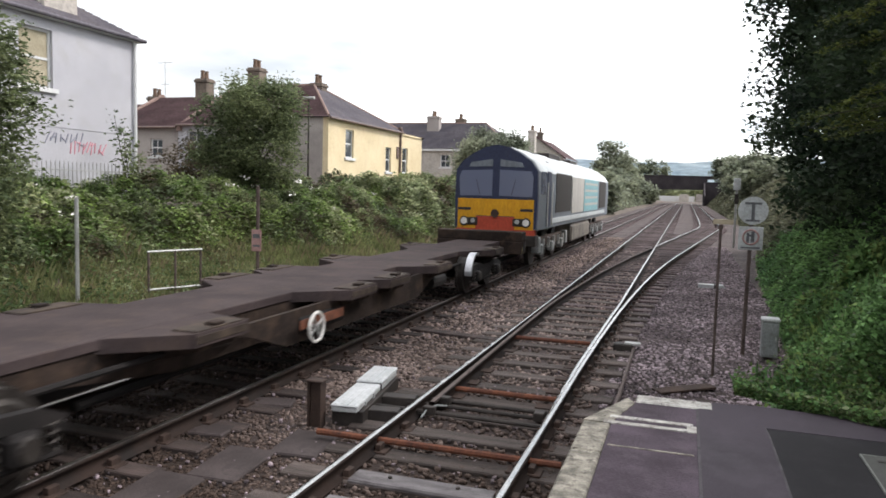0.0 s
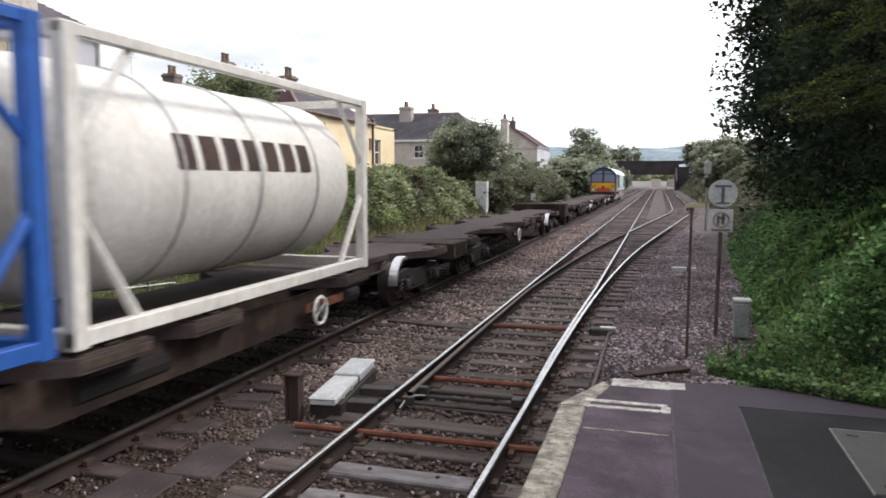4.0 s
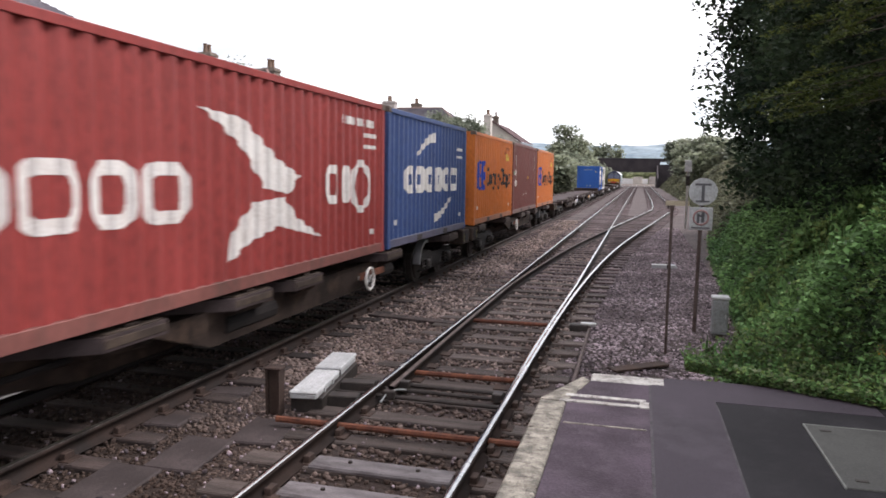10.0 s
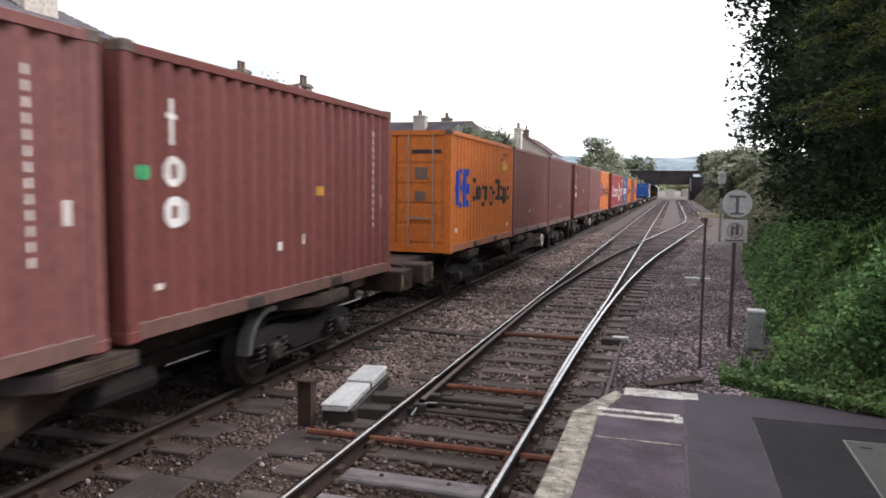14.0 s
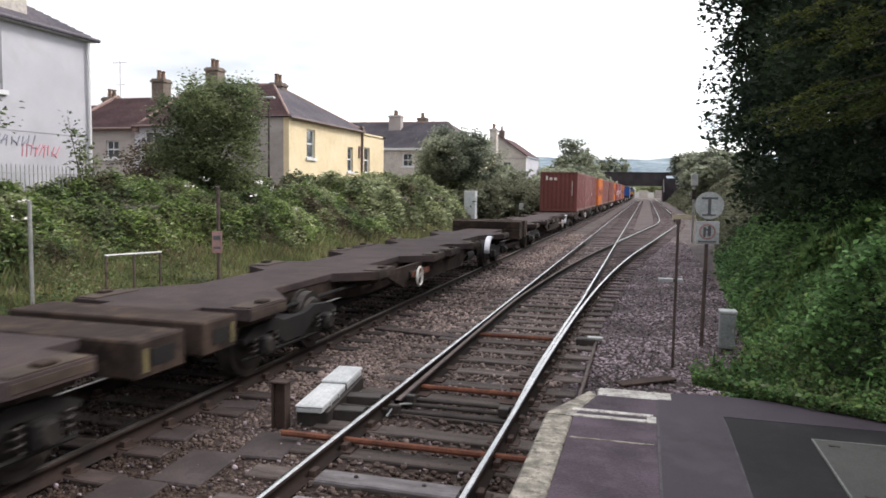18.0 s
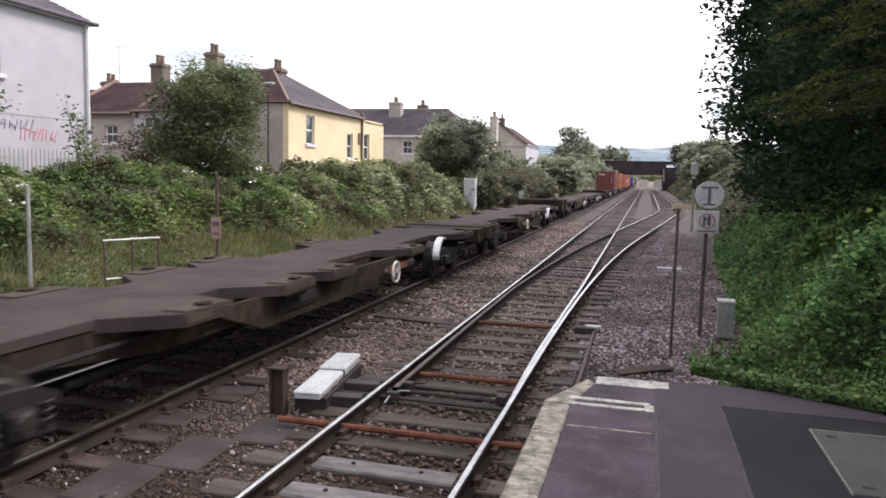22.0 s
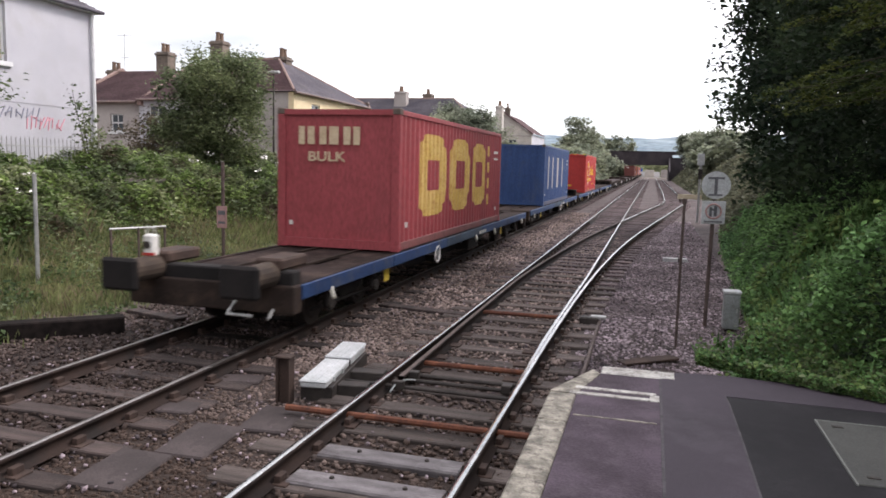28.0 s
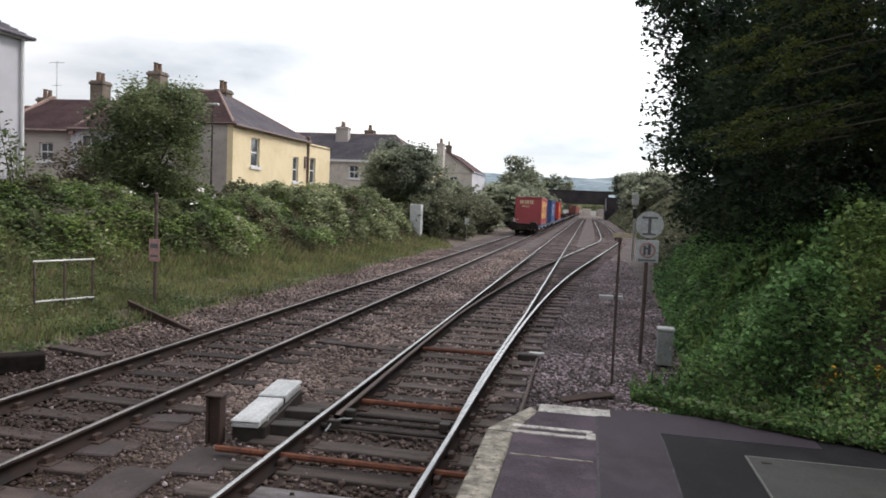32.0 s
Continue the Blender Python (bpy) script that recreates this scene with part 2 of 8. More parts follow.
M["bath_stone"] = mat("bath_stone", (0.42, 0.385, 0.35), (0.55, 0.50, 0.45), 0.9, scale=0.5, fine=9, bump=0.4, dist=0.02, stain=(0.26, 0.23, 0.20), stain_amt=0.3)
M["slate"] = mat("slate", (0.085, 0.078, 0.096), (0.135, 0.120, 0.138), 0.75, scale=0.7, fine=8, bump=0.4, dist=0.02, stain=(0.12, 0.10, 0.09), stain_amt=0.25, isl=0.15)
M["tile"] = mat("tile", (0.082, 0.047, 0.050), (0.125, 0.076, 0.078), 0.8, scale=0.7, fine=8, bump=0.4, dist=0.02, stain=(0.055, 0.045, 0.042), stain_amt=0.3, isl=0.15)
M["ridge"] = mat("ridge", (0.22, 0.15, 0.13), (0.30, 0.21, 0.18), 0.85, bump=0.2)
M["pot"] = mat("pot", (0.13, 0.085, 0.06), (0.20, 0.135, 0.10), 0.85, bump=0.2)
M["frame_white"] = mat("frame_white", (0.62, 0.62, 0.62), (0.70, 0.70, 0.70), 0.5, bump=0.05)
M["board"] = mat("board", (0.33, 0.29, 0.20), (0.42, 0.37, 0.27), 0.8, scale=2, bump=0.2)
M["pane"] = glass("pane", (0.055, 0.065, 0.075))
M["graffiti_red"] = mat("graffiti_red", (0.62, 0.28, 0.33), (0.70, 0.38, 0.42), 0.8, bump=0)
M["graffiti_grey"] = mat("graffiti_grey", (0.26, 0.26, 0.31), (0.34, 0.34, 0.39), 0.8, bump=0)
M["pipe"] = mat("pipe", (0.12, 0.085, 0.075), (0.17, 0.12, 0.10), 0.6, bump=0.1)
M["bridge"] = mat("bridge", (0.035, 0.03, 0.035), (0.062, 0.052, 0.056), 0.9, scale=0.4, fine=6, bump=0.4, dist=0.03)
# the distant haze is mixed into the hills' blue-green colour
M["hill_haze"] = mat("hill_haze", (0.115, 0.165, 0.205), (0.23, 0.28, 0.305), 0.95, scale=0.014, fine=0.06, bump=0.5, dist=4, stain=(0.07, 0.11, 0.13), stain_amt=0.5)
M["bark"] = mat("bark", (0.045, 0.038, 0.03), (0.09, 0.075, 0.06), 0.95, scale=2, fine=14, stretch=(1, 1, 0.3), bump=0.8, dist=0.02)
M["leaf_dark"] = leaf("leaf_dark", (0.011, 0.023, 0.015), (0.042, 0.064, 0.030), spec=0.15)
M["leaf_olive"] = leaf("leaf_olive", (0.040, 0.058, 0.014), (0.098, 0.115, 0.026), spec=0.12)
M["leaf_ivy"] = leaf("leaf_ivy", (0.060, 0.145, 0.045), (0.175, 0.315, 0.10), 0.75, (0.10, 0.085, 0.05), 0.10, spec=0.2)
M["leaf_bramble"] = leaf("leaf_bramble", (0.090, 0.155, 0.042), (0.225, 0.31, 0.088), 0.7, (0.13, 0.10, 0.065), 0.18, spec=0.2)
M["leaf_bush"] = leaf("leaf_bush", (0.090, 0.125, 0.058), (0.195, 0.235, 0.105), 0.6, (0.09, 0.068, 0.048), 0.2)
# pale greyish leaf for distant growth, with the haze in its colour
M["leaf_hazy"] = leaf("leaf_hazy", (0.165, 0.195, 0.140), (0.29, 0.32, 0.21), 0.5, (0.14, 0.115, 0.095), 0.25, 0.2)
M["grass"] = leaf("grass", (0.120, 0.148, 0.056), (0.235, 0.255, 0.105), 0.45, (0.20, 0.155, 0.095), 0.35, spec=0.15)
M["straw"] = leaf("straw", (0.15, 0.118, 0.068), (0.24, 0.195, 0.115), 0.4)
M["flower"] = mat("flower", (0.65, 0.62, 0.60), (0.75, 0.72, 0.70), 0.8, bump=0)
M["ragwort"] = mat("ragwort", (0.40, 0.20, 0.015), (0.52, 0.30, 0.03), 0.8, bump=0)
M["chimney_stone"] = mat("chimney_stone", (0.13, 0.105, 0.085), (0.21, 0.17, 0.14), 0.9, scale=1.2, fine=12, bump=0.4, dist=0.02, stain=(0.05, 0.045, 0.04), stain_amt=0.4)
M["seam"] = mat("seam", (0.048, 0.043, 0.047), (0.075, 0.068, 0.073), 0.85, scale=5, fine=80, bump=0.3, dist=0.003, stain=(0.025, 0.022, 0.025), stain_amt=0.5)
M["stone_mid"] = mat("stone_mid", (0.128, 0.095, 0.083), (0.31, 0.238, 0.212), 0.9, scale=0.4, fine=30, bump=0.4, isl=0.85)
M["leaf_bank"] = leaf("leaf_bank", (0.085, 0.095, 0.060), (0.165, 0.170, 0.105), 0.5, (0.13, 0.10, 0.075), 0.3, spec=0.15)
M["leaf_nettle"] = leaf("leaf_nettle", (0.042, 0.078, 0.028), (0.105, 0.150, 0.055), 0.55, (0.09, 0.075, 0.04), 0.2, spec=0.15)
M["leaf_brown"] = leaf("leaf_brown", (0.062, 0.052, 0.032), (0.125, 0.10, 0.058), 0.5)


def darken_near(m, dark, y0, y1):
    """Blends the colour to dark below y0, back to its own beyond y1, with an uneven edge."""
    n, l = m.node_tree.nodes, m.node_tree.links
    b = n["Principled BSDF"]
    far_col = b.inputs["Base Color"].links[0].from_socket
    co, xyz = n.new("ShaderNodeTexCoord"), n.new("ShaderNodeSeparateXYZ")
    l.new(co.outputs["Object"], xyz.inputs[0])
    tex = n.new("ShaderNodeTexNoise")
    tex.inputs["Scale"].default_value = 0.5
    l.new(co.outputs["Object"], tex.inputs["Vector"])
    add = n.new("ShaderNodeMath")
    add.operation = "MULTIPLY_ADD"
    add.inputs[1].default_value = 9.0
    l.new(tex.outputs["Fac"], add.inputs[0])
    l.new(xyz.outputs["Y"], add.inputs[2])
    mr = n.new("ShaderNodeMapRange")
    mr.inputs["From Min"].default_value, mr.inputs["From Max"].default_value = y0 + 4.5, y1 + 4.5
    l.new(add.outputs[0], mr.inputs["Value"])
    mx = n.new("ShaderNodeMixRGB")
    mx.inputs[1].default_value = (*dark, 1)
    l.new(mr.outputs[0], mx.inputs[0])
    l.new(far_col, mx.inputs[2])
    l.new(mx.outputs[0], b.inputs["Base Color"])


darken_near(M["ballast"], (0.028, 0.018, 0.0138), 5.0, 14.0)
M["stone_far"] = mat("stone_far", (0.112, 0.083, 0.074), (0.28, 0.212, 0.192), 0.9, scale=0.4, fine=30, bump=0.4, isl=0.85)
darken_near(M["stone_far"], (0.034, 0.0215, 0.017), 5.0, 15.0)
darken_near(M["stone_mid"], (0.050, 0.032, 0.024), 4.5, 13.0)
# asphalt right of the seam, its colour darkened for the shade there
M["asphalt_shade"] = mat("asphalt_shade", (0.013, 0.012, 0.0135), (0.025, 0.0235, 0.0255), 0.75, scale=0.9, fine=150, bump=0.4, dist=0.003, stain=(0.050, 0.045, 0.050), stain_amt=0.25, spec=0.12)
# the blue tint stands in for the sky's reflection in the cab glass
M["windscreen"] = glass("windscreen", (0.15, 0.165, 0.24))
# pale leaf; on the farther growth its lightness stands in for haze
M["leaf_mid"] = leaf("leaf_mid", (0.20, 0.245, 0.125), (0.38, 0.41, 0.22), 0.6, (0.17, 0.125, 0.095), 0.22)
M["frame_edge"] = mat("frame_edge", (0.11, 0.115, 0.105), (0.17, 0.175, 0.16), 0.6, bump=0.1)
M["sleeper_black"] = mat("sleeper_black", (0.007, 0.0055, 0.005), (0.020, 0.015, 0.0135), 0.9, scale=1.6, fine=30, stretch=(1, 6, 6), bump=0.7, dist=0.008, spec=0.1)
M["sleeper_near"] = mat("sleeper_near", (0.053, 0.041, 0.036), (0.135, 0.107, 0.096), 0.85, scale=1.6, fine=30, stretch=(1, 6, 6), bump=0.7, dist=0.008, rnd=0.4, stain=(0.022, 0.016, 0.014), stain_amt=0.35)
# paler sleeper colour for the distance, haze included
M["sleeper_haze"] = mat("sleeper_haze", (0.058, 0.042, 0.043), (0.135, 0.100, 0.099), 0.85, scale=1.6, fine=30, stretch=(1, 6, 6), bump=0.7, dist=0.008, rnd=0.45)


def thing(name, label="", category="", group="", kind="", at=(0, 0, 0)):
    ob = tagged(new(name), label, category, group, kind)
    ob.location = at
    return ob


def part(name, bm, material, parent=None, label="", kind="", smooth=False):
    me = bpy.data.meshes.new(name)
    bm.to_mesh(me)
    bm.free()
    me.materials.append(material)
    if smooth:
        me.polygons.foreach_set("use_smooth", [True] * len(me.polygons))
    ob = new(name, me)
    ob.parent = parent
    return tagged(ob, label, kind=kind)


def raw(name, verts, faces, material, parent=None, label="", kind="", smooth=False):
    """A mesh from arrays; faces is an (n, 3) or (n, 4) array."""
    verts, faces = np.asarray(verts, np.float32), np.asarray(faces, np.int32)
    me = bpy.data.meshes.new(name)
    k = faces.shape[1]
    me.vertices.add(len(verts))
    me.vertices.foreach_set("co", verts.ravel())
    me.loops.add(faces.size)
    me.loops.foreach_set("vertex_index", faces.ravel())
    me.polygons.add(len(faces))
    me.polygons.foreach_set("loop_start", np.arange(0, faces.size, k, dtype=np.int32))
    if smooth:
        me.polygons.foreach_set("use_smooth", [True] * len(faces))
    me.update(calc_edges=True)
    me.materials.append(material)
    ob = new(name, me)
    ob.parent = parent
    return tagged(ob, label, kind=kind)


def again(ob, parent=None, at=None, rot=(0, 0, 0), scale=(1, 1, 1)):
    """Another object on the same mesh."""
    o = ob.copy()
    scene.collection.objects.link(o)
    o.parent = parent if parent is not None else ob.parent
    if at is not None:
        o.location = at
    o.rotation_euler = [radians(a) for a in rot]
    o.scale = scale
    return o


def box(bm, x0, x1, y0, y1, z0, z1, bevel=0.0):
    vs = [bm.verts.new((x, y, z)) for z in (z0, z1) for y in (y0, y1) for x in (x0, x1)]
    fs = [bm.faces.new([vs[i] for i in f]) for f in ((0, 2, 3, 1), (4, 5, 7, 6), (0, 1, 5, 4), (2, 6, 7, 3), (0, 4, 6, 2), (1, 3, 7, 5))]
    if bevel:
        edges = list({e for f in fs for e in f.edges})
        bmesh.ops.bevel(bm, geom=edges, offset=bevel, segments=1, affect="EDGES", profile=0.5)
    return bm


def boxes(*rows, bevel=0.0):
    bm = bmesh.new()
    for r in rows:
        box(bm, *r, bevel=bevel)
    return bm


def tube(bm, p0, p1, r0, r1=None, seg=10, caps=True):
    r1 = r0 if r1 is None else r1
    p0, p1 = Vector(p0), Vector(p1)
    q = (p1 - p0).to_track_quat("Z", "Y")
    rings = []
    for p, r in ((p0, r0), (p1, r1)):
        rings.append([bm.verts.new(p + q @ Vector((r * math.cos(a), r * math.sin(a), 0))) for a in [2 * math.pi * i / seg for i in range(seg)]])
    for i in range(seg):
        bm.faces.new((rings[0][i], rings[0][(i + 1) % seg], rings[1][(i + 1) % seg], rings[1][i]))
    if caps:
        bm.faces.new(rings[0][::-1])
        bm.faces.new(rings[1])
    return bm


def tubes(*rows, seg=10):
    bm = bmesh.new()
    for r in rows:
        tube(bm, *r, seg=seg)
    return bm


def ring(bm, c, axis, r, t, seg=24, sub=8):
    """A torus round c."""
    q = Vector(axis).to_track_quat("Z", "Y")
    vs = []
    for i in range(seg):
        a = 2 * math.pi * i / seg
        vs.append([bm.verts.new(Vector(c) + q @ Vector(((r + t * math.cos(b)) * math.cos(a), (r + t * math.cos(b)) * math.sin(a), t * math.sin(b)))) for b in [2 * math.pi * k / sub for k in range(sub)]])
    for i in range(seg):
        for k in range(sub):
            bm.faces.new((vs[i][k], vs[(i + 1) % seg][k], vs[(i + 1) % seg][(k + 1) % sub], vs[i][(k + 1) % sub]))
    return bm


def prism(bm, outline, axis, a, b):
    """An outline of 2D points pushed along an axis from a to b."""
    def put(u, v, w):
        return {"x": (w, u, v), "y": (u, w, v), "z": (u, v, w)}[axis]
    lo, hi = ([bm.verts.new(put(u, v, w)) for u, v in outline] for w in (a, b))
    n = len(outline)
    for i in range(n):
        bm.faces.new((lo[i], lo[(i + 1) % n], hi[(i + 1) % n], hi[i]))
    bm.faces.new(lo[::-1])
    bm.faces.new(hi)
    bmesh.ops.recalc_face_normals(bm, faces=bm.faces)
    return bm


XF, XN = -5.60, -2.05  # centre lines of the far and the near track; rail tops at z = 0
GAUGE = 0.7525


def lerp(x, *pts):
    return np.interp(x, [p[0] for p in pts], [p[1] for p in pts])


def right_foot(y):
    return lerp(y, (5, 0.6), (8, 0.9), (11, 1.35), (12.7, 1.7), (15, 1.8), (24, 2.2), (45, 3.9), (70, 4.6), (120, 4.9), (210, 5.2))


def left_foot(y):
    return lerp(y, (0, -12.6), (17, -12.6), (24, -10.2), (32, -9.4), (60, -9.2), (210, -9.6))


def lift(u):
    u = np.clip(u, 0, 1)
    return u * u * (3 - 2 * u)


def ground_z(x, y):
    x, y = np.asarray(x, float), np.asarray(y, float)
    z = np.full(np.broadcast(x, y).shape, -0.21)
    z = z + 0.12 * lift((-8.0 - x) / 4)
    z = z + 1.65 * lift((left_foot(y) - x) / 4.5)
    rise = lerp(y, (5, 1.9), (60, 2.4), (120, 4.5), (210, 7.0), (400, 3), (800, 0))
    z = z - 0.12 * lift((x + 8.3) / 0.6) * lift((right_foot(y) - 0.1 - x) / 0.5) * (y < 262)
    end = lift((y - 5.62) / 0.6)  # the bank stops at the platform's end
    z = z + end * rise * lift((x - right_foot(y)) / lerp(y, (5, 3.6), (60, 5), (210, 8)))
    z = z + 0.98 * end * lift((8.6 - y) / 2.8) * lift((x - 0.35) / 0.6)
    z = z - 0.35 * lift((y - 5.5) / 3) * lift((y - 300) / 300)
    return z


def make_ground():
    xs = np.concatenate([[-2600, -1200, -500, -200, -100, -60, -40, -30], np.arange(-24, 12.01, 0.4), [14, 18, 24, 34, 60, 110, 240, 600, 1300, 2600]])
    ys = np.concatenate([[-2600, -900, -300, -120, -60, -30, -16, -8], np.arange(-4, 30, 0.4), np.arange(30, 80, 1.5), np.arange(80, 260, 6), [280, 340, 420, 560, 800, 1200, 1900, 2800]])
    X, Y = np.meshgrid(xs, ys)
    Z = ground_z(X, Y)
    near = (np.abs(X) < 24) & (Y > -5) & (Y < 80)
    rough = np.array([[noise.noise((x * 1.7, y * 1.7, 0)) for x in xs] for y in ys])
    Z = Z + near * rough * 0.035
    n, m = len(xs), len(ys)
    v = np.stack([X.ravel(), Y.ravel(), Z.ravel()], 1)
    i = (np.arange(m - 1)[:, None] * n + np.arange(n - 1)).ravel()
    raw("ground", v, np.stack([i, i + 1, i + n + 1, i + n], 1), M["soil"], kind="structure", label="bare brown soil and grass beside the railway", smooth=True)
    # the ballast bed lies on it
    xs = np.arange(-8.4, 5.6, 0.3)
    ys = np.concatenate([np.arange(-12, 40, 0.3), np.arange(40, 262, 3)])
    X, Y = np.meshgrid(xs, ys)
    edge = np.minimum((X + 8.4) / 0.7, 1)
    over = np.clip((right_foot(Y) + 0.2 - X) / 0.4, 0, 1)
    rough = np.array([[noise.noise((x * 2.3, y * 2.3, 3)) for x in xs] for y in ys])
    Z = -0.26 + 0.065 * np.clip(edge, 0, 1) * over + 0.02 * rough
    n, m = len(xs), len(ys)
    v = np.stack([X.ravel(), Y.ravel(), Z.ravel()], 1)
    i = (np.arange(m - 1)[:, None] * n + np.arange(n - 1)).ravel()
    raw("ballast_bed", v, np.stack([i, i + 1, i + n + 1, i + n], 1), M["ballast"], kind="structure", label="brown-grey stone ballast between the tracks", smooth=True)


make_ground()


def shift(y):
    """How far the turnout has left the near track at y."""
    s = y - 9.0
    if s <= 0:
        return 0.0
    if s <= 22:
        return 0.0022 * s * s
    a = 1.065 + 0.0968 * (s - 22)
    if a < 3.5:
        return a
    s2 = s - 22 - (3.5 - 1.065) / 0.0968
    return 4.0 - 0.5 * math.exp(-s2 * 0.0968 / 0.5)


RAIL = [(-0.07, -0.159), (0.07, -0.159), (0.07, -0.148), (0.012, -0.13), (0.012, -0.045), (0.036, -0.035), (0.036, -0.006), (0.030, 0.0), (-0.030, 0.0), (-0.036, -0.006), (-0.036, -0.035), (-0.012, -0.045), (-0.012, -0.13), (-0.07, -0.148)]


def rail(parent, fx, ys, label="", shine="rail_top", dz=0.0):
    """A rail whose centre lies at fx(y)."""
    k = len(RAIL)
    v = [(fx(y) + u, y, w + dz) for y in ys for u, w in RAIL]
    f = [(i * k + j, i * k + (j + 1) % k, (i + 1) * k + (j + 1) % k, (i + 1) * k + j) for i in range(len(ys) - 1) for j in range(k)]
    r = raw("rail", v, f, M["rail_side"], parent, label)
    v = [(fx(y) + u, y, w + dz) for y in ys for u, w in ((-0.027, -0.001), (-0.021, 0.004), (0.021, 0.004), (0.027, -0.001))]
    f = [(i * 4 + j, i * 4 + j + 1, (i + 1) * 4 + j + 1, (i + 1) * 4 + j) for i in range(len(ys) - 1) for j in range(3)]
    raw("running_surface", v, f, M[shine], r, "polished steel running surface")
    return r


def sleepers(parent, rows, name, bm_half, material, z, jitter=0.02, pale=()):
    """Rows of (x, y, half length)."""
    first = None
    for k, (x, y, half) in enumerate(rows):
        dry = y > 17 + random.uniform(-4, 4)  # further sleepers take the paler colour that stands in for haze
        if first is None:
            first = {}
        if dry not in first:
            o = first[dry] = part(name, boxes((-1, 1, -bm_half, bm_half, -0.13, 0.0), bevel=0.012), M["sleeper_haze"] if dry else material, parent)
        else:
            o = again(first[dry], parent)
        o.location = (x + random.uniform(-jitter, jitter), y + random.uniform(-jitter, jitter), z + random.uniform(-0.008, 0.008))
        o.rotation_euler = (0, 0, radians(random.uniform(-0.8, 0.8)))
        o.scale = (half, 1, 1)


def far_sleepers(parent, x, y0, y1, half, z, material, step=0.7):
    bm = bmesh.new()
    y = y0
    while y < y1:
        box(bm, x - half, x + half, y - 0.12, y + 0.12, z - 0.1, z)
        y += step
    return part("far_sleepers", bm, material, parent, kind="stuff")


def make_tracks():
    straight = [-40, 0, 40, 120, 262]
    far = thing("far_track", "straight railway track of worn steel rails on dark sleepers", "railway track", kind="structure")
    for s in (-1, 1):
        rail(far, lambda y, s=s: XF + s * GAUGE, straight, shine="rail_dull")
    sleepers(far, [(XF, -23.4 + 0.68 * i, 1.28) for i in range(130)], "sleeper", 0.125, M["sleeper"], -0.153)
    far_sleepers(far, XF, 65, 200, 1.28, -0.15, M["sleeper_haze"])
    near = thing("near_track", "railway track with a turnout, bright worn rails on timber sleepers", "railway track", kind="structure")
    fine = [-40, 0] + [4 + 1.0 * i for i in range(90)] + [110, 160, 262]
    rail(near, lambda y: XN - GAUGE, straight)
    # the right-hand stock rail bends off with the turnout; the straight way goes on in a switch rail
    rail(near, lambda y: XN + GAUGE + shift(y), fine)
    # the closed blade starts inside the stock rail's head; the open one stands clear of the other stock rail
    rail(near, lambda y: XN + GAUGE - min(1.0, (y - 7.5) / 2.2) * 0.052 * max(0.0, 1 - shift(y) / 0.11), [7.6 + 0.8 * i for i in range(12)] + [20, 30, 34.6], "straight switch rail", dz=-0.002)
    rail(near, lambda y: XN + GAUGE, [35.0, 37.0, 60, 262], shine="rail_dull")
    rail(near, lambda y: XN - GAUGE + shift(y) + 0.06 * max(0.0, 1 - shift(y) / 0.11) + 0.10 * max(0.0, 1 - (y - 7.7) / 8.0), [7.7, 8.0, 8.6] + [9.4 + 0.8 * i for i in range(10)] + [18 + i for i in range(17)] + [34.6], "open curved switch rail", shine="post_rust", dz=-0.004)
    part("detector_rod", tubes(((-2.68, 7.45, -0.12), (-2.65, 7.58, -0.05), 0.012), ((-2.65, 7.58, -0.05), (-2.58, 7.70, -0.04), 0.012), ((-2.58, 7.70, -0.04), (-2.52, 7.86, -0.08), 0.012), seg=6), M["grey_paint"], near, "bent galvanised detector rod")
    rail(near, lambda y: XN - GAUGE + shift(y), [35.0 + i for i in range(60)] + [110, 160, 262])
    # check rails beside the crossing
    rail(near, lambda y: XN - GAUGE + 0.115, [34.5, 39.5], "check rail", shine="rail_side")
    rail(near, lambda y: XN + GAUGE + shift(y) - 0.115, [34.5, 36, 37.5, 39.5], "check rail", shine="rail_side")
    rows = []
    for i in range(140):
        y = -22.55 + 0.69 * i
        if y > 72:
            break
        s = shift(y)
        if s < 3.0:
            rows.append((XN + s / 2, y, 1.30 + s / 2))
        else:
            rows.append((XN, y, 1.28))
            rows.append((XN + s, y + 0.2, 1.28))
    sleepers(near, rows, "sleeper", 0.135, M["sleeper_near"], -0.152)
    far_sleepers(near, XN, 72, 200, 1.28, -0.15, M["sleeper_haze"])
    far_sleepers(near, XN + 4.0, 72, 200, 1.28, -0.15, M["sleeper_haze"])
    # pale new timbers nearest the platform
    first = None
    for y, half in ((5.16, 0.64), (5.74, 0.64), (4.55, 0.64)):
        if first is None:
            first = o = part("pale_timber", boxes((-1, 1, -0.13, 0.13, -0.1, 0.0), bevel=0.015), M["timber_pale"], near)
        else:
            o = again(first, near)
        o.location, o.scale = (XN, y, -0.125), (half, 1, 1)
        for x in (-0.3, 0.32):
            c = part("bolt", tubes(((x, 0, -0.005), (x, 0, 0.012), 0.022, 0.018), seg=8), M["iron"], near)
            c.location = (XN, y + 0.03, -0.12)
    # rail chairs
    chair = None
    for i in range(66):
        y = -5.3 + 0.69 * i
        for x in (XN - GAUGE, XN + GAUGE + shift(y)):
            if chair is None:
                chair = o = part("chair", boxes((-0.16, 0.16, -0.09, 0.09, -0.02, 0.012), (-0.1, -0.04, -0.06, 0.06, 0.01, 0.07), (0.04, 0.1, -0.06, 0.06, 0.01, 0.07), bevel=0.006), M["rust_dark"], near)
            else:
                o = again(chair, near)
            o.location = (x, y, -0.15)
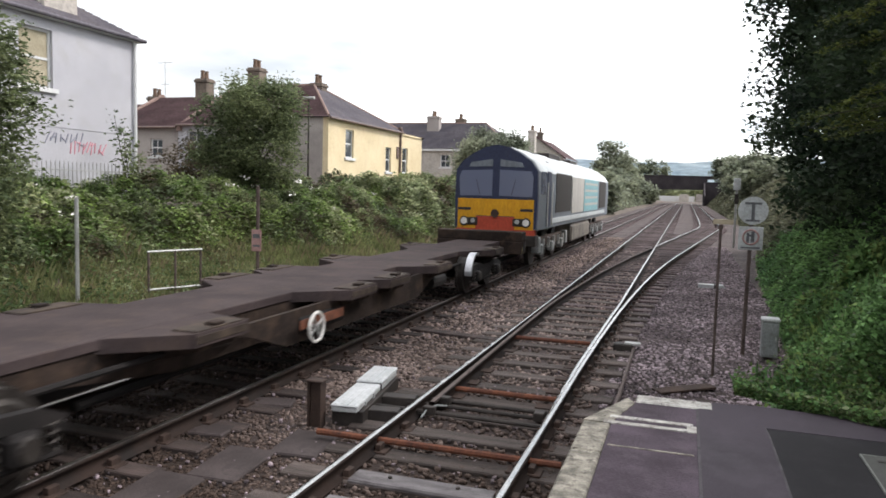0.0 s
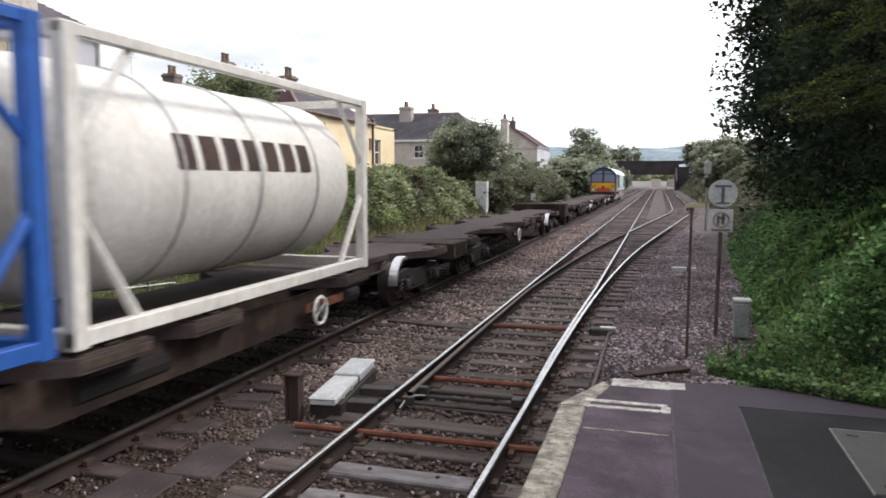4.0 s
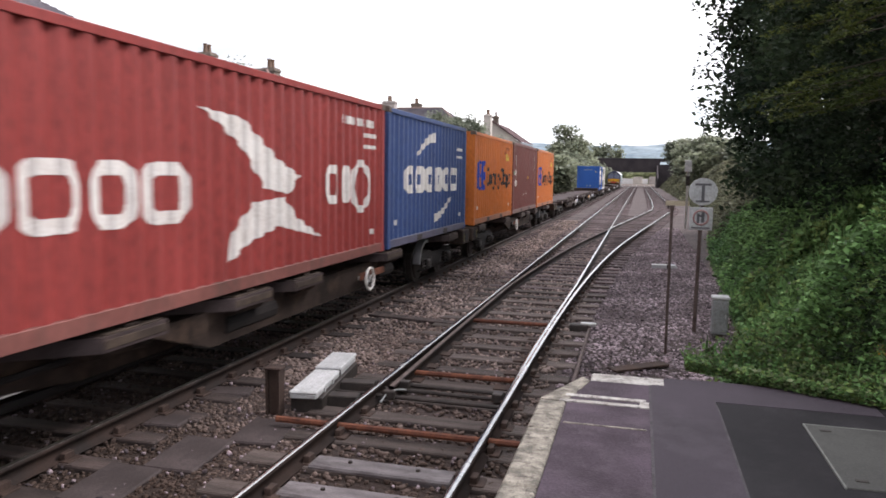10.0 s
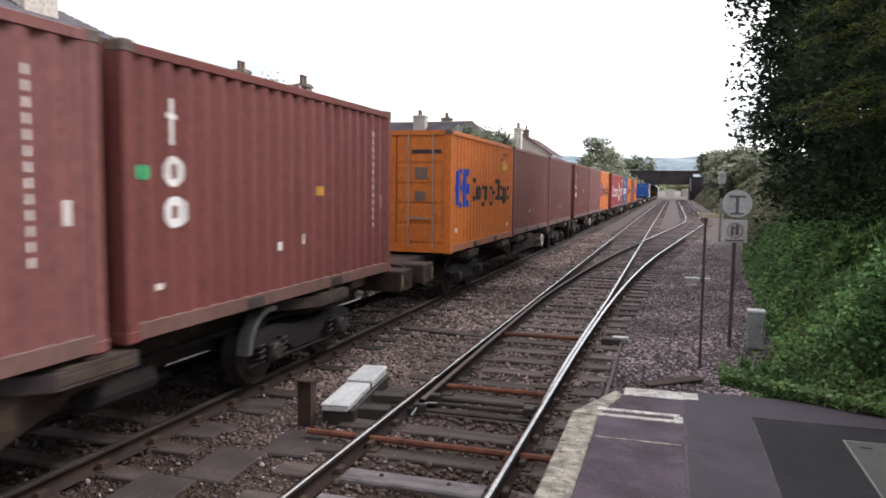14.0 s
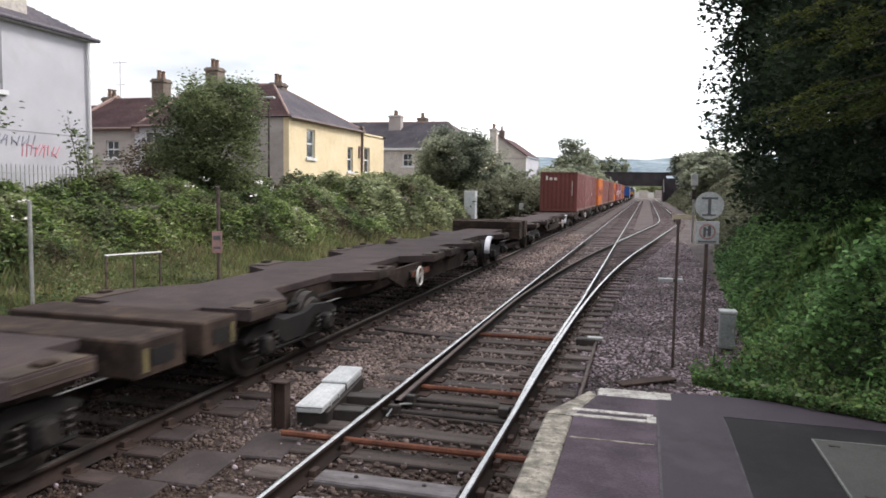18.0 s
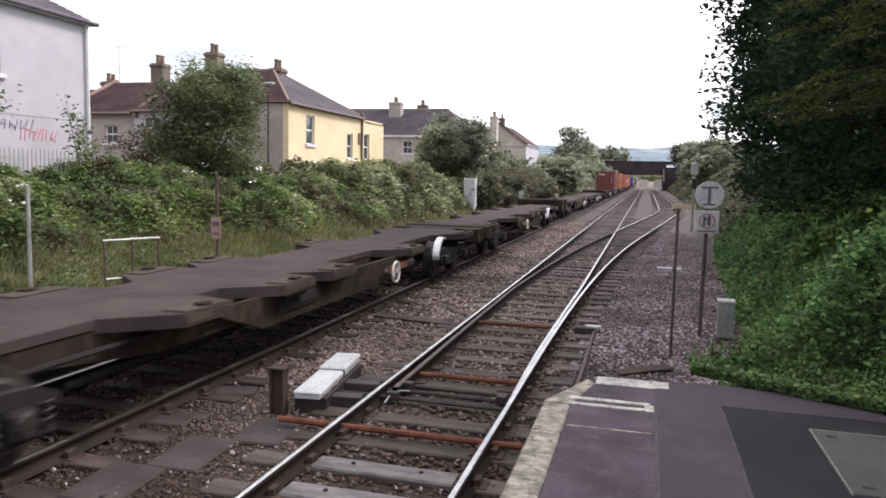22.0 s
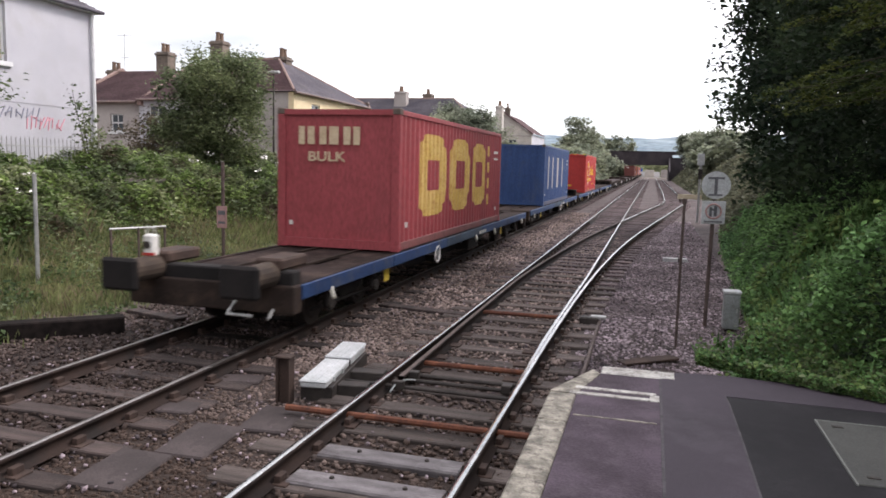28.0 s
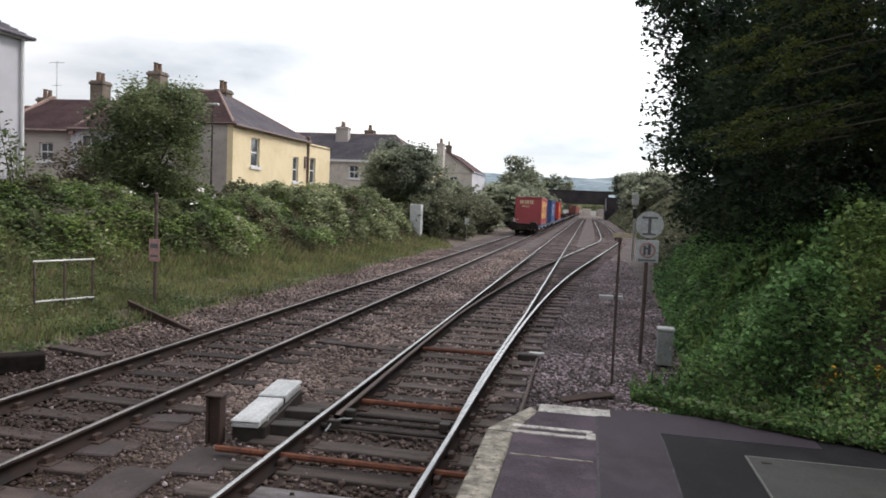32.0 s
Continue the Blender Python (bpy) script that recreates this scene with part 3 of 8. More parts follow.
    for i in range(40):
        for s in (-1, 1):
            o = again(chair, far, at=(XF + s * GAUGE, -3 + 0.68 * (i + 2), -0.148))
    # red-rusted stretcher and gauge bars, and the drive rods of the points
    for y, x0, x1 in ((6.52, -3.46, -0.98), (8.62, -2.72, -1.36), (12.12, -2.72, -1.36)):
        part("stretcher_bar", tubes(((x0, y, -0.085), (x1, y + 0.02, -0.085), 0.034), seg=8), M["rust"], near, "rusty red bar between the rails")
    for y in (7.62, 7.9, 8.12):
        part("drive_rod", tubes(((-3.3, y, -0.10), (-1.35, y - 0.02, -0.10), 0.024), seg=8), M["iron"], near, "dark steel drive rod of the points")
    part("rod_bracket", boxes((-2.70, -2.56, 7.55, 7.62, -0.12, -0.02), (-2.62, -2.5, 7.9, 8.0, -0.12, 0.0), (-1.5, -1.38, 7.8, 7.95, -0.12, -0.02), bevel=0.01), M["iron"], near)
    part("slide_plate", boxes(*[(x - 0.2, x + 0.2, y - 0.1, y + 0.1, -0.158, -0.135) for y in (8.5, 9.2, 9.9, 10.6, 11.3) for x in (XN - GAUGE + 0.1, XN + GAUGE - 0.1)]), M["rust_dark"], near)


make_tracks()


def stones(name, n, x0, x1, y0, y1, size, material, zf, keep=None):
    """Loose stones lying on the ground."""
    rng = np.random.default_rng(7 + n)
    x, y = rng.uniform(x0, x1, n), y0 + (y1 - y0) * rng.uniform(0, 1, n) ** 1.5
    if keep is not None:
        k = keep(x, y)
        x, y = x[k], y[k]
    n = len(x)
    base = np.array([(sx, sy, sz) for sz in (-1, 1) for sy in (-1, 1) for sx in (-1, 1)], float)
    r = size * rng.uniform(0.5, 1.25, (n, 1, 1)) * rng.uniform(0.6, 1.2, (n, 1, 3))
    v = base[None] * r * rng.uniform(0.55, 1.0, (n, 8, 3))
    a = rng.uniform(0, 6.28, n)
    c, s = np.cos(a)[:, None], np.sin(a)[:, None]
    v = np.stack([v[..., 0] * c - v[..., 1] * s, v[..., 0] * s + v[..., 1] * c, v[..., 2] * 0.75 + v[..., 0] * rng.uniform(-0.5, 0.5, (n, 1))], -1)
    v += np.stack([x, y, zf(x, y)], 1)[:, None]
    f = np.array(((0, 2, 3, 1), (4, 5, 7, 6), (0, 1, 5, 4), (2, 6, 7, 3), (0, 4, 6, 2), (1, 3, 7, 5)))
    faces = (np.arange(n)[:, None, None] * 8 + f[None]).reshape(-1, 4)
    raw(name, v.reshape(-1, 3), faces, material, kind="stuff", label="loose broken ballast stones")


stones("cess_stones", 30000, -0.9, 2.0, 5.9, 40, 0.025, M["stone"], lambda x, y: np.full(len(x), -0.195), lambda x, y: (x < right_foot(y) + 0.25) & (x > XN + GAUGE + 0.12 + 0.0022 * np.clip(y - 9, 0, 22) ** 2))
stones("six_foot_stones", 21000, -4.75, -2.9, -6.0, 11, 0.021, M["stone_mid"], lambda x, y: np.full(len(x), -0.192))
stones("bed_stones", 16000, -2.75, -1.0, -6.0, 34, 0.028, M["stone_mid"], lambda x, y: np.full(len(x), -0.18))
stones("far_bed_stones", 36000, -8.4, -4.7, -6.0, 40, 0.026, M["stone_far"], lambda x, y: np.full(len(x), -0.172))
stones("six_foot_stones", 14000, -4.75, -2.9, 8.0, 44, 0.032, M["stone_mid"], lambda x, y: np.full(len(x), -0.185))
stones("pale_stones", 4200, -8.2, -1.2, 3.0, 40, 0.019, M["stone"], lambda x, y: np.full(len(x), -0.168))
stones("verge_stones", 5000, -9.6, -8.2, 4.0, 40, 0.03, M["stone_mid"], lambda x, y: ground_z(x, y) - 0.005)


PZ = 0.88


def make_platform():
    outline = [(-0.60, -40), (-0.60, 4.93), (-0.34, 5.55), (0.25, 5.70), (0.62, 5.74), (1.6, 5.62), (9, 5.3), (9, -40)]
    pf = thing("platform", "station platform end with patched asphalt and a worn white edge", "platform", kind="structure")
    bm = prism(bmesh.new(), outline, "z", -0.4, PZ - 0.05)
    part("platform_body", bm, M["brick"], pf)
    part("surface", prism(bmesh.new(), [(0.135, -40), (0.135, 5.48), (0.25, 5.70), (0.62, 5.74), (1.6, 5.62), (1.6, 5.2), (0.56, 5.2), (0.563, 4.4), (0.56, -40)], "z", PZ - 0.05, PZ), M["asphalt"], pf, "dark asphalt platform surface")
    part("new_surface", prism(bmesh.new(), [(0.568, -40), (0.571, 4.4), (0.568, 5.192), (1.608, 5.192), (1.608, 5.62), (9, 5.3), (9, -40)], "z", PZ - 0.05, PZ - 0.002), M["asphalt_shade"], pf, "black asphalt right of the seam, darkened to stand for shade")
    part("old_surface", prism(bmesh.new(), [(-0.42, -40), (-0.42, 4.88), (-0.40, 5.1), (-0.30, 5.48), (0.125, 5.48), (0.125, -40)], "z", PZ - 0.05, PZ - 0.003), M["asphalt_old"], pf, "old purple-grey asphalt strip")
    y = -6.0
    first = None
    while y < 4.8:
        w = 0.86
        o = part("coping_stone", boxes((-0.605, -0.425, y + 0.005, min(y + w, 4.9) - 0.005, PZ - 0.09, PZ + 0.002), bevel=0.012), M["coping"], pf)
        y += w
    part("coping_stone", prism(bmesh.new(), [(-0.605, 4.905), (-0.425, 4.905), (-0.30, 5.45), (-0.36, 5.56)], "z", PZ - 0.09, PZ + 0.002), M["coping"], pf)
    part("end_stone", boxes((-0.30, 0.24, 5.49, 5.68, PZ - 0.08, PZ + 0.004), bevel=0.012), M["white_line"], pf, "whitish stone across the platform end")
    for r in ((-0.47, 0.12, 4.90, 4.955), (-0.44, 0.10, 5.03, 5.085), (0.06, 0.12, 4.955, 5.03)):
        part("painted_line", boxes((r[0], r[1], r[2], r[3], PZ - 0.004, PZ + 0.003)), M["white_line"], pf, "worn white painted line")
    part("joint_line", boxes((-0.40, 0.10, 4.46, 4.478, PZ - 0.004, PZ + 0.001)), M["coping"], pf)
    part("joint_line", boxes((0.122, 0.138, -6, 5.47, PZ - 0.01, PZ + 0.002)), M["seam"], pf)
    part("joint_line", prism(bmesh.new(), [(0.56, -6), (0.575, -6), (0.575, 4.4), (0.57, 5.0), (0.56, 5.22), (0.55, 5.22), (0.558, 5.0), (0.563, 4.4)], "z", PZ - 0.01, PZ + 0.001), M["seam"], pf)
    cv = thing("access_cover", "pale concrete inspection cover set flush into the platform asphalt", "cover", at=(1.05, 3.9, PZ))
    part("slab", boxes((0, 1.5, 0, 0.97, -0.04, 0.006), bevel=0.004), M["cover"], cv)
    for r in ((-0.006, 0.006, -0.01, 0.98, -0.03, 0.008), (0.008, 1.5, 0.970, 0.979, -0.03, 0.008)):
        part("frame_bar", boxes(r, bevel=0.002), M["frame_edge"], cv, "pale worn metal frame edge")
    for x, y in ((0.10, 0.87), (0.10, 0.10)):
        part("lifting_eye", boxes((x - 0.03, x + 0.03, y - 0.014, y + 0.014, 0.004, 0.010)), M["iron"], cv)


make_platform()


def point_machine():
    t = thing("point_machine", "white painted points motor box beside the track", "railway equipment", at=(-3.40, 7.0, -0.2))
    t.rotation_euler = (0, 0, radians(7.5))
    t.scale = (0.95, 0.91, 0.86)
    part("base", boxes((-0.17, 0.20, 0.08, 1.78, 0.0, 0.207), (0.15, 0.55, 0.3, 0.5, 0.02, 0.17), (0.15, 0.62, 0.9, 1.1, 0.02, 0.17), bevel=0.01), M["iron"], t)
    part("motor_casing", boxes((-0.155, 0.155, 0.0, 1.08, 0.205, 0.275), bevel=0.015), M["white_box"], t)
    part("lid", boxes((-0.165, 0.165, -0.015, 1.0, 0.27, 0.305), bevel=0.015), M["white_box"], t)
    part("gear_casing", boxes((-0.16, 0.165, 1.04, 1.82, 0.205, 0.29), bevel=0.015), M["white_box"], t)
    part("gear_lid", boxes((-0.17, 0.175, 1.02, 1.84, 0.29, 0.335), bevel=0.015), M["white_box"], t)
    for x in (-0.11, -0.035, 0.04, 0.115):
        part("ridge", boxes((x - 0.008, x + 0.008, 0.02, 0.97, 0.302, 0.311)), M["white_box"], t)
        part("ridge", boxes((x - 0.008, x + 0.008, 1.06, 1.80, 0.332, 0.341)), M["white_box"], t)
    for y in (0.3, 0.66):
        part("rib", boxes((0.155, 0.168, y, y + 0.05, 0.21, 0.27)), M["white_box"], t)
    part("seam", boxes((-0.165, 0.17, 1.004, 1.016, 0.21, 0.30)), M["iron"], t)
    p = thing("short_post", "short rusty steel post beside the points motor", "post", at=(-3.69, 6.92, -0.22))
    part("stake", boxes((-0.08, -0.055, -0.06, 0.06, 0, 0.53), (0.055, 0.08, -0.06, 0.06, 0, 0.53), (-0.057, 0.057, -0.015, 0.015, 0, 0.53)), M["rust_dark"], p)
    part("cap", boxes((-0.092, 0.098, -0.07, 0.07, 0.525, 0.55), bevel=0.008), M["rust_dark"], p)
    j = thing("junction_case", "small dark cable junction case on the ballast", "railway equipment", at=(-0.90, 12.4, -0.2))
    part("case", boxes((-0.16, 0.16, -0.1, 0.1, 0.0, 0.12), bevel=0.02), M["iron"], j)
    part("lid", boxes((0.02, 0.28, -0.06, 0.06, 0.10, 0.15), bevel=0.01), M["galv"], j)
    c = thing("cable_duct", "thin rusty cable pipe running along the ballast", "pipe", at=(0, 0, 0))
    part("pipe", tubes(((-0.73, 12.5, -0.15), (-0.69, 7.6, -0.14), 0.028), seg=8), M["post_rust"], c)


point_machine()


def slabs():
    """Grey slabs lying between the two tracks."""
    rows = [(-3.51, 6.36, 0.50, 0.68, 5), (-3.87, 5.64, 0.50, 0.74, 2), (-4.60, 6.35, 0.40, 0.34, 6), (-4.10, 4.88, 0.50, 0.72, 3), (-4.55, 7.45, 0.5, 0.28, 14)]
    for x, y, w, d, a in rows:
        o = tagged(part("track_slab", boxes((-w / 2, w / 2, -d / 2, d / 2, -0.05, 0.02), bevel=0.015), M["slab"]), "worn grey slab lying flat on the ballast", "slab", group="slabs between the tracks")
        o.location, o.rotation_euler = (x, y, -0.175), (radians(random.uniform(-2, 2)), radians(random.uniform(-2, 2)), radians(a))
    r = thing("loose_rail", "rusty length of scrap rail lying beside the far track", "scrap rail", at=(-8.3, 13.1, -0.16))
    v = prism(bmesh.new(), RAIL, "y", -1.4, 1.4)
    o = part("rail", v, M["rust_dark"], r)
    o.rotation_euler = (radians(4), 0, radians(57))
    o.location = (0, 0, 0.14)
    r2 = thing("loose_plank", "dark weathered plank lying in the cess", "plank", at=(-7.66, 10.0, -0.17))
    o = part("plank", boxes((-0.11, 0.11, -0.6, 0.6, 0, 0.06), bevel=0.01), M["sleeper"], r2)
    o.rotation_euler = (0, 0, radians(75))
    r4 = thing("old_timber", "heavy dark baulk of timber lying in the cess", "timber", at=(-8.65, 7.95, -0.2))
    o = part("baulk", boxes((-0.15, 0.15, -1.6, 1.6, 0, 0.26), bevel=0.02), M["sleeper_black"], r4)
    o.rotation_euler = (0, 0, radians(-48))
    r5 = thing("scrap_plate", "flat dark scrap plate lying on the ballast by the platform", "scrap", at=(0.08, 10.12, -0.175))
    o = part("plate", boxes((-0.11, 0.11, -0.42, 0.42, 0, 0.03), bevel=0.006), M["rust_dark"], r5)
    o.rotation_euler = (radians(2), 0, radians(-56))
    r3 = thing("loose_board", "long dark board lying between the tracks", "plank", at=(-3.75, 12.2, -0.18))
    o = part("board", boxes((-0.12, 0.12, -0.9, 0.9, 0, 0.05), bevel=0.01), M["sleeper"], r3)
    o.rotation_euler = (0, 0, radians(80))


slabs()


def signs():
    s = thing("round_sign", "round pale sign with a dark T bar on a rusty post", "railway sign", at=(0.98, 12.9, -0.2))
    part("post", tubes(((0, 0, 0), (0.02, 0, 2.45), 0.032), seg=10), M["post_rust"], s)
    bm = tubes(((0.03, -0.045, 2.39), (0.03, -0.06, 2.39), 0.228), seg=32)
    disc = part("disc", bm, M["sign_white"], s, "weathered pale round plate")
    part("letter_bar", boxes((-0.10, 0.155, -0.068, -0.061, 2.49, 2.525), (0.005, 0.055, -0.068, -0.061, 2.24, 2.49), (-0.08, 0.135, -0.068, -0.061, 2.215, 2.245)), M["sign_mark"], disc)
    pl = part("plate", boxes((-0.17, 0.20, -0.055, -0.04, 1.75, 2.13), bevel=0.006), M["sign_white"], s, "pale square notice with a round prohibition mark")
    bm = ring(bmesh.new(), (0.015, -0.058, 1.96), (0, 1, 0), 0.118, 0.016, 24, 4)
    part("mark_ring", bm, M["sign_red"], pl)
    part("mark", boxes((-0.05, -0.01, -0.062, -0.056, 1.87, 2.03), (0.02, 0.07, -0.062, -0.056, 1.88, 2.05), (-0.05, 0.07, -0.062, -0.056, 1.97, 2.0)), M["sign_mark"], pl)
    part("text_bar", boxes((-0.13, 0.16, -0.06, -0.056, 1.775, 1.80)), M["sign_mark"], pl)
    t = thing("thin_post", "thin rusty marker post standing in the ballast", "post", at=(0.46, 11.15, -0.2))
    part("stake", tubes(((0, 0, 0), (0.0, 0, 2.16), 0.020), seg=8), M["post_rust"], t)
    part("cap", tubes(((0, 0, 2.14), (0, 0, 2.21), 0.032), seg=8), M["post_rust"], t)
    c = thing("lineside_cabinet", "small grey steel lineside cabinet with a pale lid", "cabinet", at=(1.36, 12.75, -0.27))
    part("body", boxes((-0.125, 0.125, -0.12, 0.12, 0.12, 0.72), bevel=0.01), M["grey_paint"], c)
    part("lid", boxes((-0.14, 0.14, -0.135, 0.135, 0.70, 0.75), bevel=0.012), M["white_box"], c)
    part("door", boxes((-0.105, 0.105, -0.130, -0.119, 0.16, 0.67), bevel=0.004), M["grey_paint"], c)
    part("handle", boxes((0.07, 0.09, -0.145, -0.129, 0.40, 0.46)), M["galv"], c)
    part("plinth", boxes((-0.06, 0.06, -0.06, 0.06, -0.1, 0.13)), M["post_rust"], c)
    k = thing("track_marker", "low white concrete marker beside the turnout", "marker", at=(0.78, 22.1, -0.2))
    part("block", prism(bmesh.new(), [(-0.36, 0), (0.36, 0), (0.30, 0.10), (-0.36, 0.10)], "y", -0.14, 0.14), M["white_box"], k)
    part("shoe", boxes((0.05, 0.16, -0.16, 0.16, 0.0, 0.11)), M["iron"], k)
    g = thing("signal_post", "small white lineside box on a post beside the siding", "signal", at=(2.35, 40, -0.2))
    part("post", tubes(((0, 0, 0), (0, 0, 3.0), 0.06), seg=10), M["galv"], g)
    part("head", boxes((-0.17, 0.17, -0.12, 0.12, 2.95, 3.55), bevel=0.02), M["white_box"], g)
    part("backplate", boxes((-0.10, 0.10, -0.14, -0.12, 2.25, 2.75), bevel=0.01), M["iron"], g)
    b = thing("track_barrier", "low pale wooden barrier beside the siding", "barrier", at=(3.0, 64, -0.2))
    part("rail_board", boxes((-0.9, 1.0, -0.04, 0.04, 0.35, 0.75), bevel=0.01), M["board"], b)
    for x in (-0.7, 0.8):
        part("post", boxes((x - 0.06, x + 0.06, 0.04, 0.14, 0, 0.8)), M["sleeper"], b)
    h = thing("handrail", "galvanised tubular handrail standing in long grass", "handrail", at=(-10.5, 13.2, -0.15))
    dx, dy = 0.225, 0.57
    for s in (-1, 0, 1):
        part("upright", tubes(((s * dx, s * dy, 0), (s * dx, s * dy, 1.06), 0.024), seg=8), M["post_rust"], h)
    for z in (0.25, 1.06):
        part("rail", tubes(((-dx - 0.02, -dy - 0.02, z), (dx + 0.02, dy + 0.02, z), 0.024), seg=8), M["galv"], h)
    for x, y, top, sign in ((-9.40, 14.7, 2.55, True), (-11.2, 11.2, 2.25, False)):
        w = thing("lineside_post", "slim steel post with a small notice" if sign else "slim galvanised steel post in the brambles", "post", at=(x, y, -0.2))
        part("pole", tubes(((0, 0, 0), (0, 0, top), 0.04), seg=10), M["post_rust"] if sign else M["galv"], w)
        if sign:
            pl = part("plate", boxes((-0.13, 0.13, -0.06, -0.045, 1.05, 1.55), bevel=0.006), M["sign_red"], w, "small faded square notice")
            for z0, z1 in ((1.35, 1.45), (1.15, 1.2)):
                part("text_bar", boxes((-0.09, 0.09, -0.066, -0.060, z0, z1)), M["sign_mark"], pl)
    r = thing("relay_cabinet", "pale grey relay cabinet standing on the bank", "cabinet", at=(-10.45, 44.0, 0.0))
    part("body", boxes((-0.35, 0.35, -0.3, 0.3, 0, 2.3), bevel=0.02), M["white_box"], r)
    part("door", boxes((-0.31, 0.31, -0.32, -0.30, 0.9, 2.2), bevel=0.004), M["sign_white"], r)
    q = thing("distance_post", "small white post sign beside the far track", "railway sign", at=(-8.6, 52, -0.2))
    part("pole", tubes(((0, 0, 0), (0, 0, 1.6), 0.04), seg=8), M["galv"], q)
    part("plate", boxes((-0.17, 0.17, -0.05, -0.03, 1.15, 1.65), bevel=0.006), M["white_box"], q)


signs()


def placer(ox, oy, oz, side):
    """Local (along, into, up) to world: side '+x' walls face the track, '-y' walls face the camera's end."""
    if side == "+x":
        return lambda u, d, w: (ox - d, oy + u, oz + w)
    return lambda u, d, w: (ox + u, oy + d, oz + w)


def lbox(bm, put, u0, u1, d0, d1, w0, w1):
    vs = [bm.verts.new(put(u, d, w)) for w in (w0, w1) for d in (d0, d1) for u in (u0, u1)]
    for f in ((0, 2, 3, 1), (4, 5, 7, 6), (0, 1, 5, 4), (2, 6, 7, 3), (0, 4, 6, 2), (1, 3, 7, 5)):
        bm.faces.new([vs[i] for i in f])


def wall(house, put, u0, u1, w0, w1, holes, material, label="", thick=0.3):
    """A wall with its openings cut right through."""
    bm = bmesh.new()
    us = sorted({u0, u1, *[v for h in holes for v in h[:2]]})
    for a, b in zip(us[:-1], us[1:]):
        spans, w = [], w0
        for h in sorted((h for h in holes if h[0] <= a and h[1] >= b), key=lambda h: h[2]):
            spans.append((w, h[2]))
            w = h[3]
        for c, d in spans + [(w, w1)]:
            if d > c:
                lbox(bm, put, a, b, 0, thick, c, d)
    bmesh.ops.remove_doubles(bm, verts=bm.verts, dist=0.0005)
    bmesh.ops.recalc_face_normals(bm, faces=bm.faces)
    return part("wall", bm, material, house, label)


def window(house, put, u0, u1, w0, w1, board=False, bars=1, name="window", frame="frame_white", sill="frame_white"):
    bm = bmesh.new()
    t = 0.07
    for r in ((u0, u0 + t, w0, w1), (u1 - t, u1, w0, w1), (u0 + t, u1 - t, w0, w0 + t), (u0 + t, u1 - t, w1 - t, w1)):
        lbox(bm, put, r[0], r[1], 0.10, 0.18, r[2], r[3])
    bmesh.ops.remove_doubles(bm, verts=bm.verts, dist=0.0005)
    f = part(name, bm, M[frame], house, "white sash window")
    bm = bmesh.new()
    lbox(bm, put, u0 + t, u1 - t, 0.11, 0.17, (w0 + w1) / 2 - 0.035, (w0 + w1) / 2 + 0.035)
    part("sash_rail", bm, M[frame], f)
    for k in range(bars):
        u = u0 + (u1 - u0) * (k + 1) / (bars + 1)
        bm = bmesh.new()
        lbox(bm, put, u - 0.02, u + 0.02, 0.12, 0.16, w0 + t, w1 - t)
        part("glazing_bar", bm, M[frame], f)
    for a, b in ((w0 + t, (w0 + w1) / 2 - 0.035), ((w0 + w1) / 2 + 0.035, w1 - t)):
        bm = bmesh.new()
        lbox(bm, put, u0 + t, u1 - t, 0.135, 0.145, a, b)
        part("pane", bm, M["board"] if board else M["pane"], f, "boarded pane" if board else "")
    bm = bmesh.new()
    lbox(bm, put, u0 - 0.12, u1 + 0.12, -0.09, 0.12, w0 - 0.13, w0)
    part("sill", bm, M[sill], f)
    return f


def slope(house, e0, e1, r0, r1, material, name="roof_slope", courses=None):
    """A roof slope in overlapping courses from the eave e0-e1 to the ridge r0-r1 (any may meet in a point)."""
    e0, e1, r0, r1 = map(Vector, (e0, e1, r0, r1))
    n = courses or max(6, int((r0 - e0).length / 0.24))
    nrm = (e1 - e0).cross(r0 - e0)
    nrm.normalize()
    if nrm.z < 0:
        nrm = -nrm
    v, f = [], []
    for i in range(n):
        for t, up in ((i / n, 0.040), ((i + 1) / n, 0.006)):
            for p, q in ((e0, r0), (e1, r1)):
                v.append(p.lerp(q, t) + nrm * up)
    f = [(k, k + 1, k + 3, k + 2) for k in range(0, len(v) - 2, 2)]
    return raw(name, [tuple(p) for p in v], f, material, house)


def chimney(house, x, y, z0, z1, wx, wy, material, pots=2):
    c = part("chimney", boxes((x - wx / 2, x + wx / 2, y - wy / 2, y + wy / 2, z0, z1), (x - wx / 2 - 0.06, x + wx / 2 + 0.06, y - wy / 2 - 0.06, y + wy / 2 + 0.06, z1 - 0.22, z1 - 0.08), bevel=0.015), material, house)
    for k in range(pots):
        py = y + (k - (pots - 1) / 2) * wy / max(1, pots)
        part("chimney_pot", tubes(((x, py, z1), (x, py, z1 + 0.42), 0.13, 0.10), ((x, py, z1 + 0.42), (x, py, z1 + 0.48), 0.13), seg=10), M["pot"], c)


def gutter(house, p0, p1, material="pipe"):
    part("gutter", tubes((p0, p1, 0.06), seg=8), M[material], house)


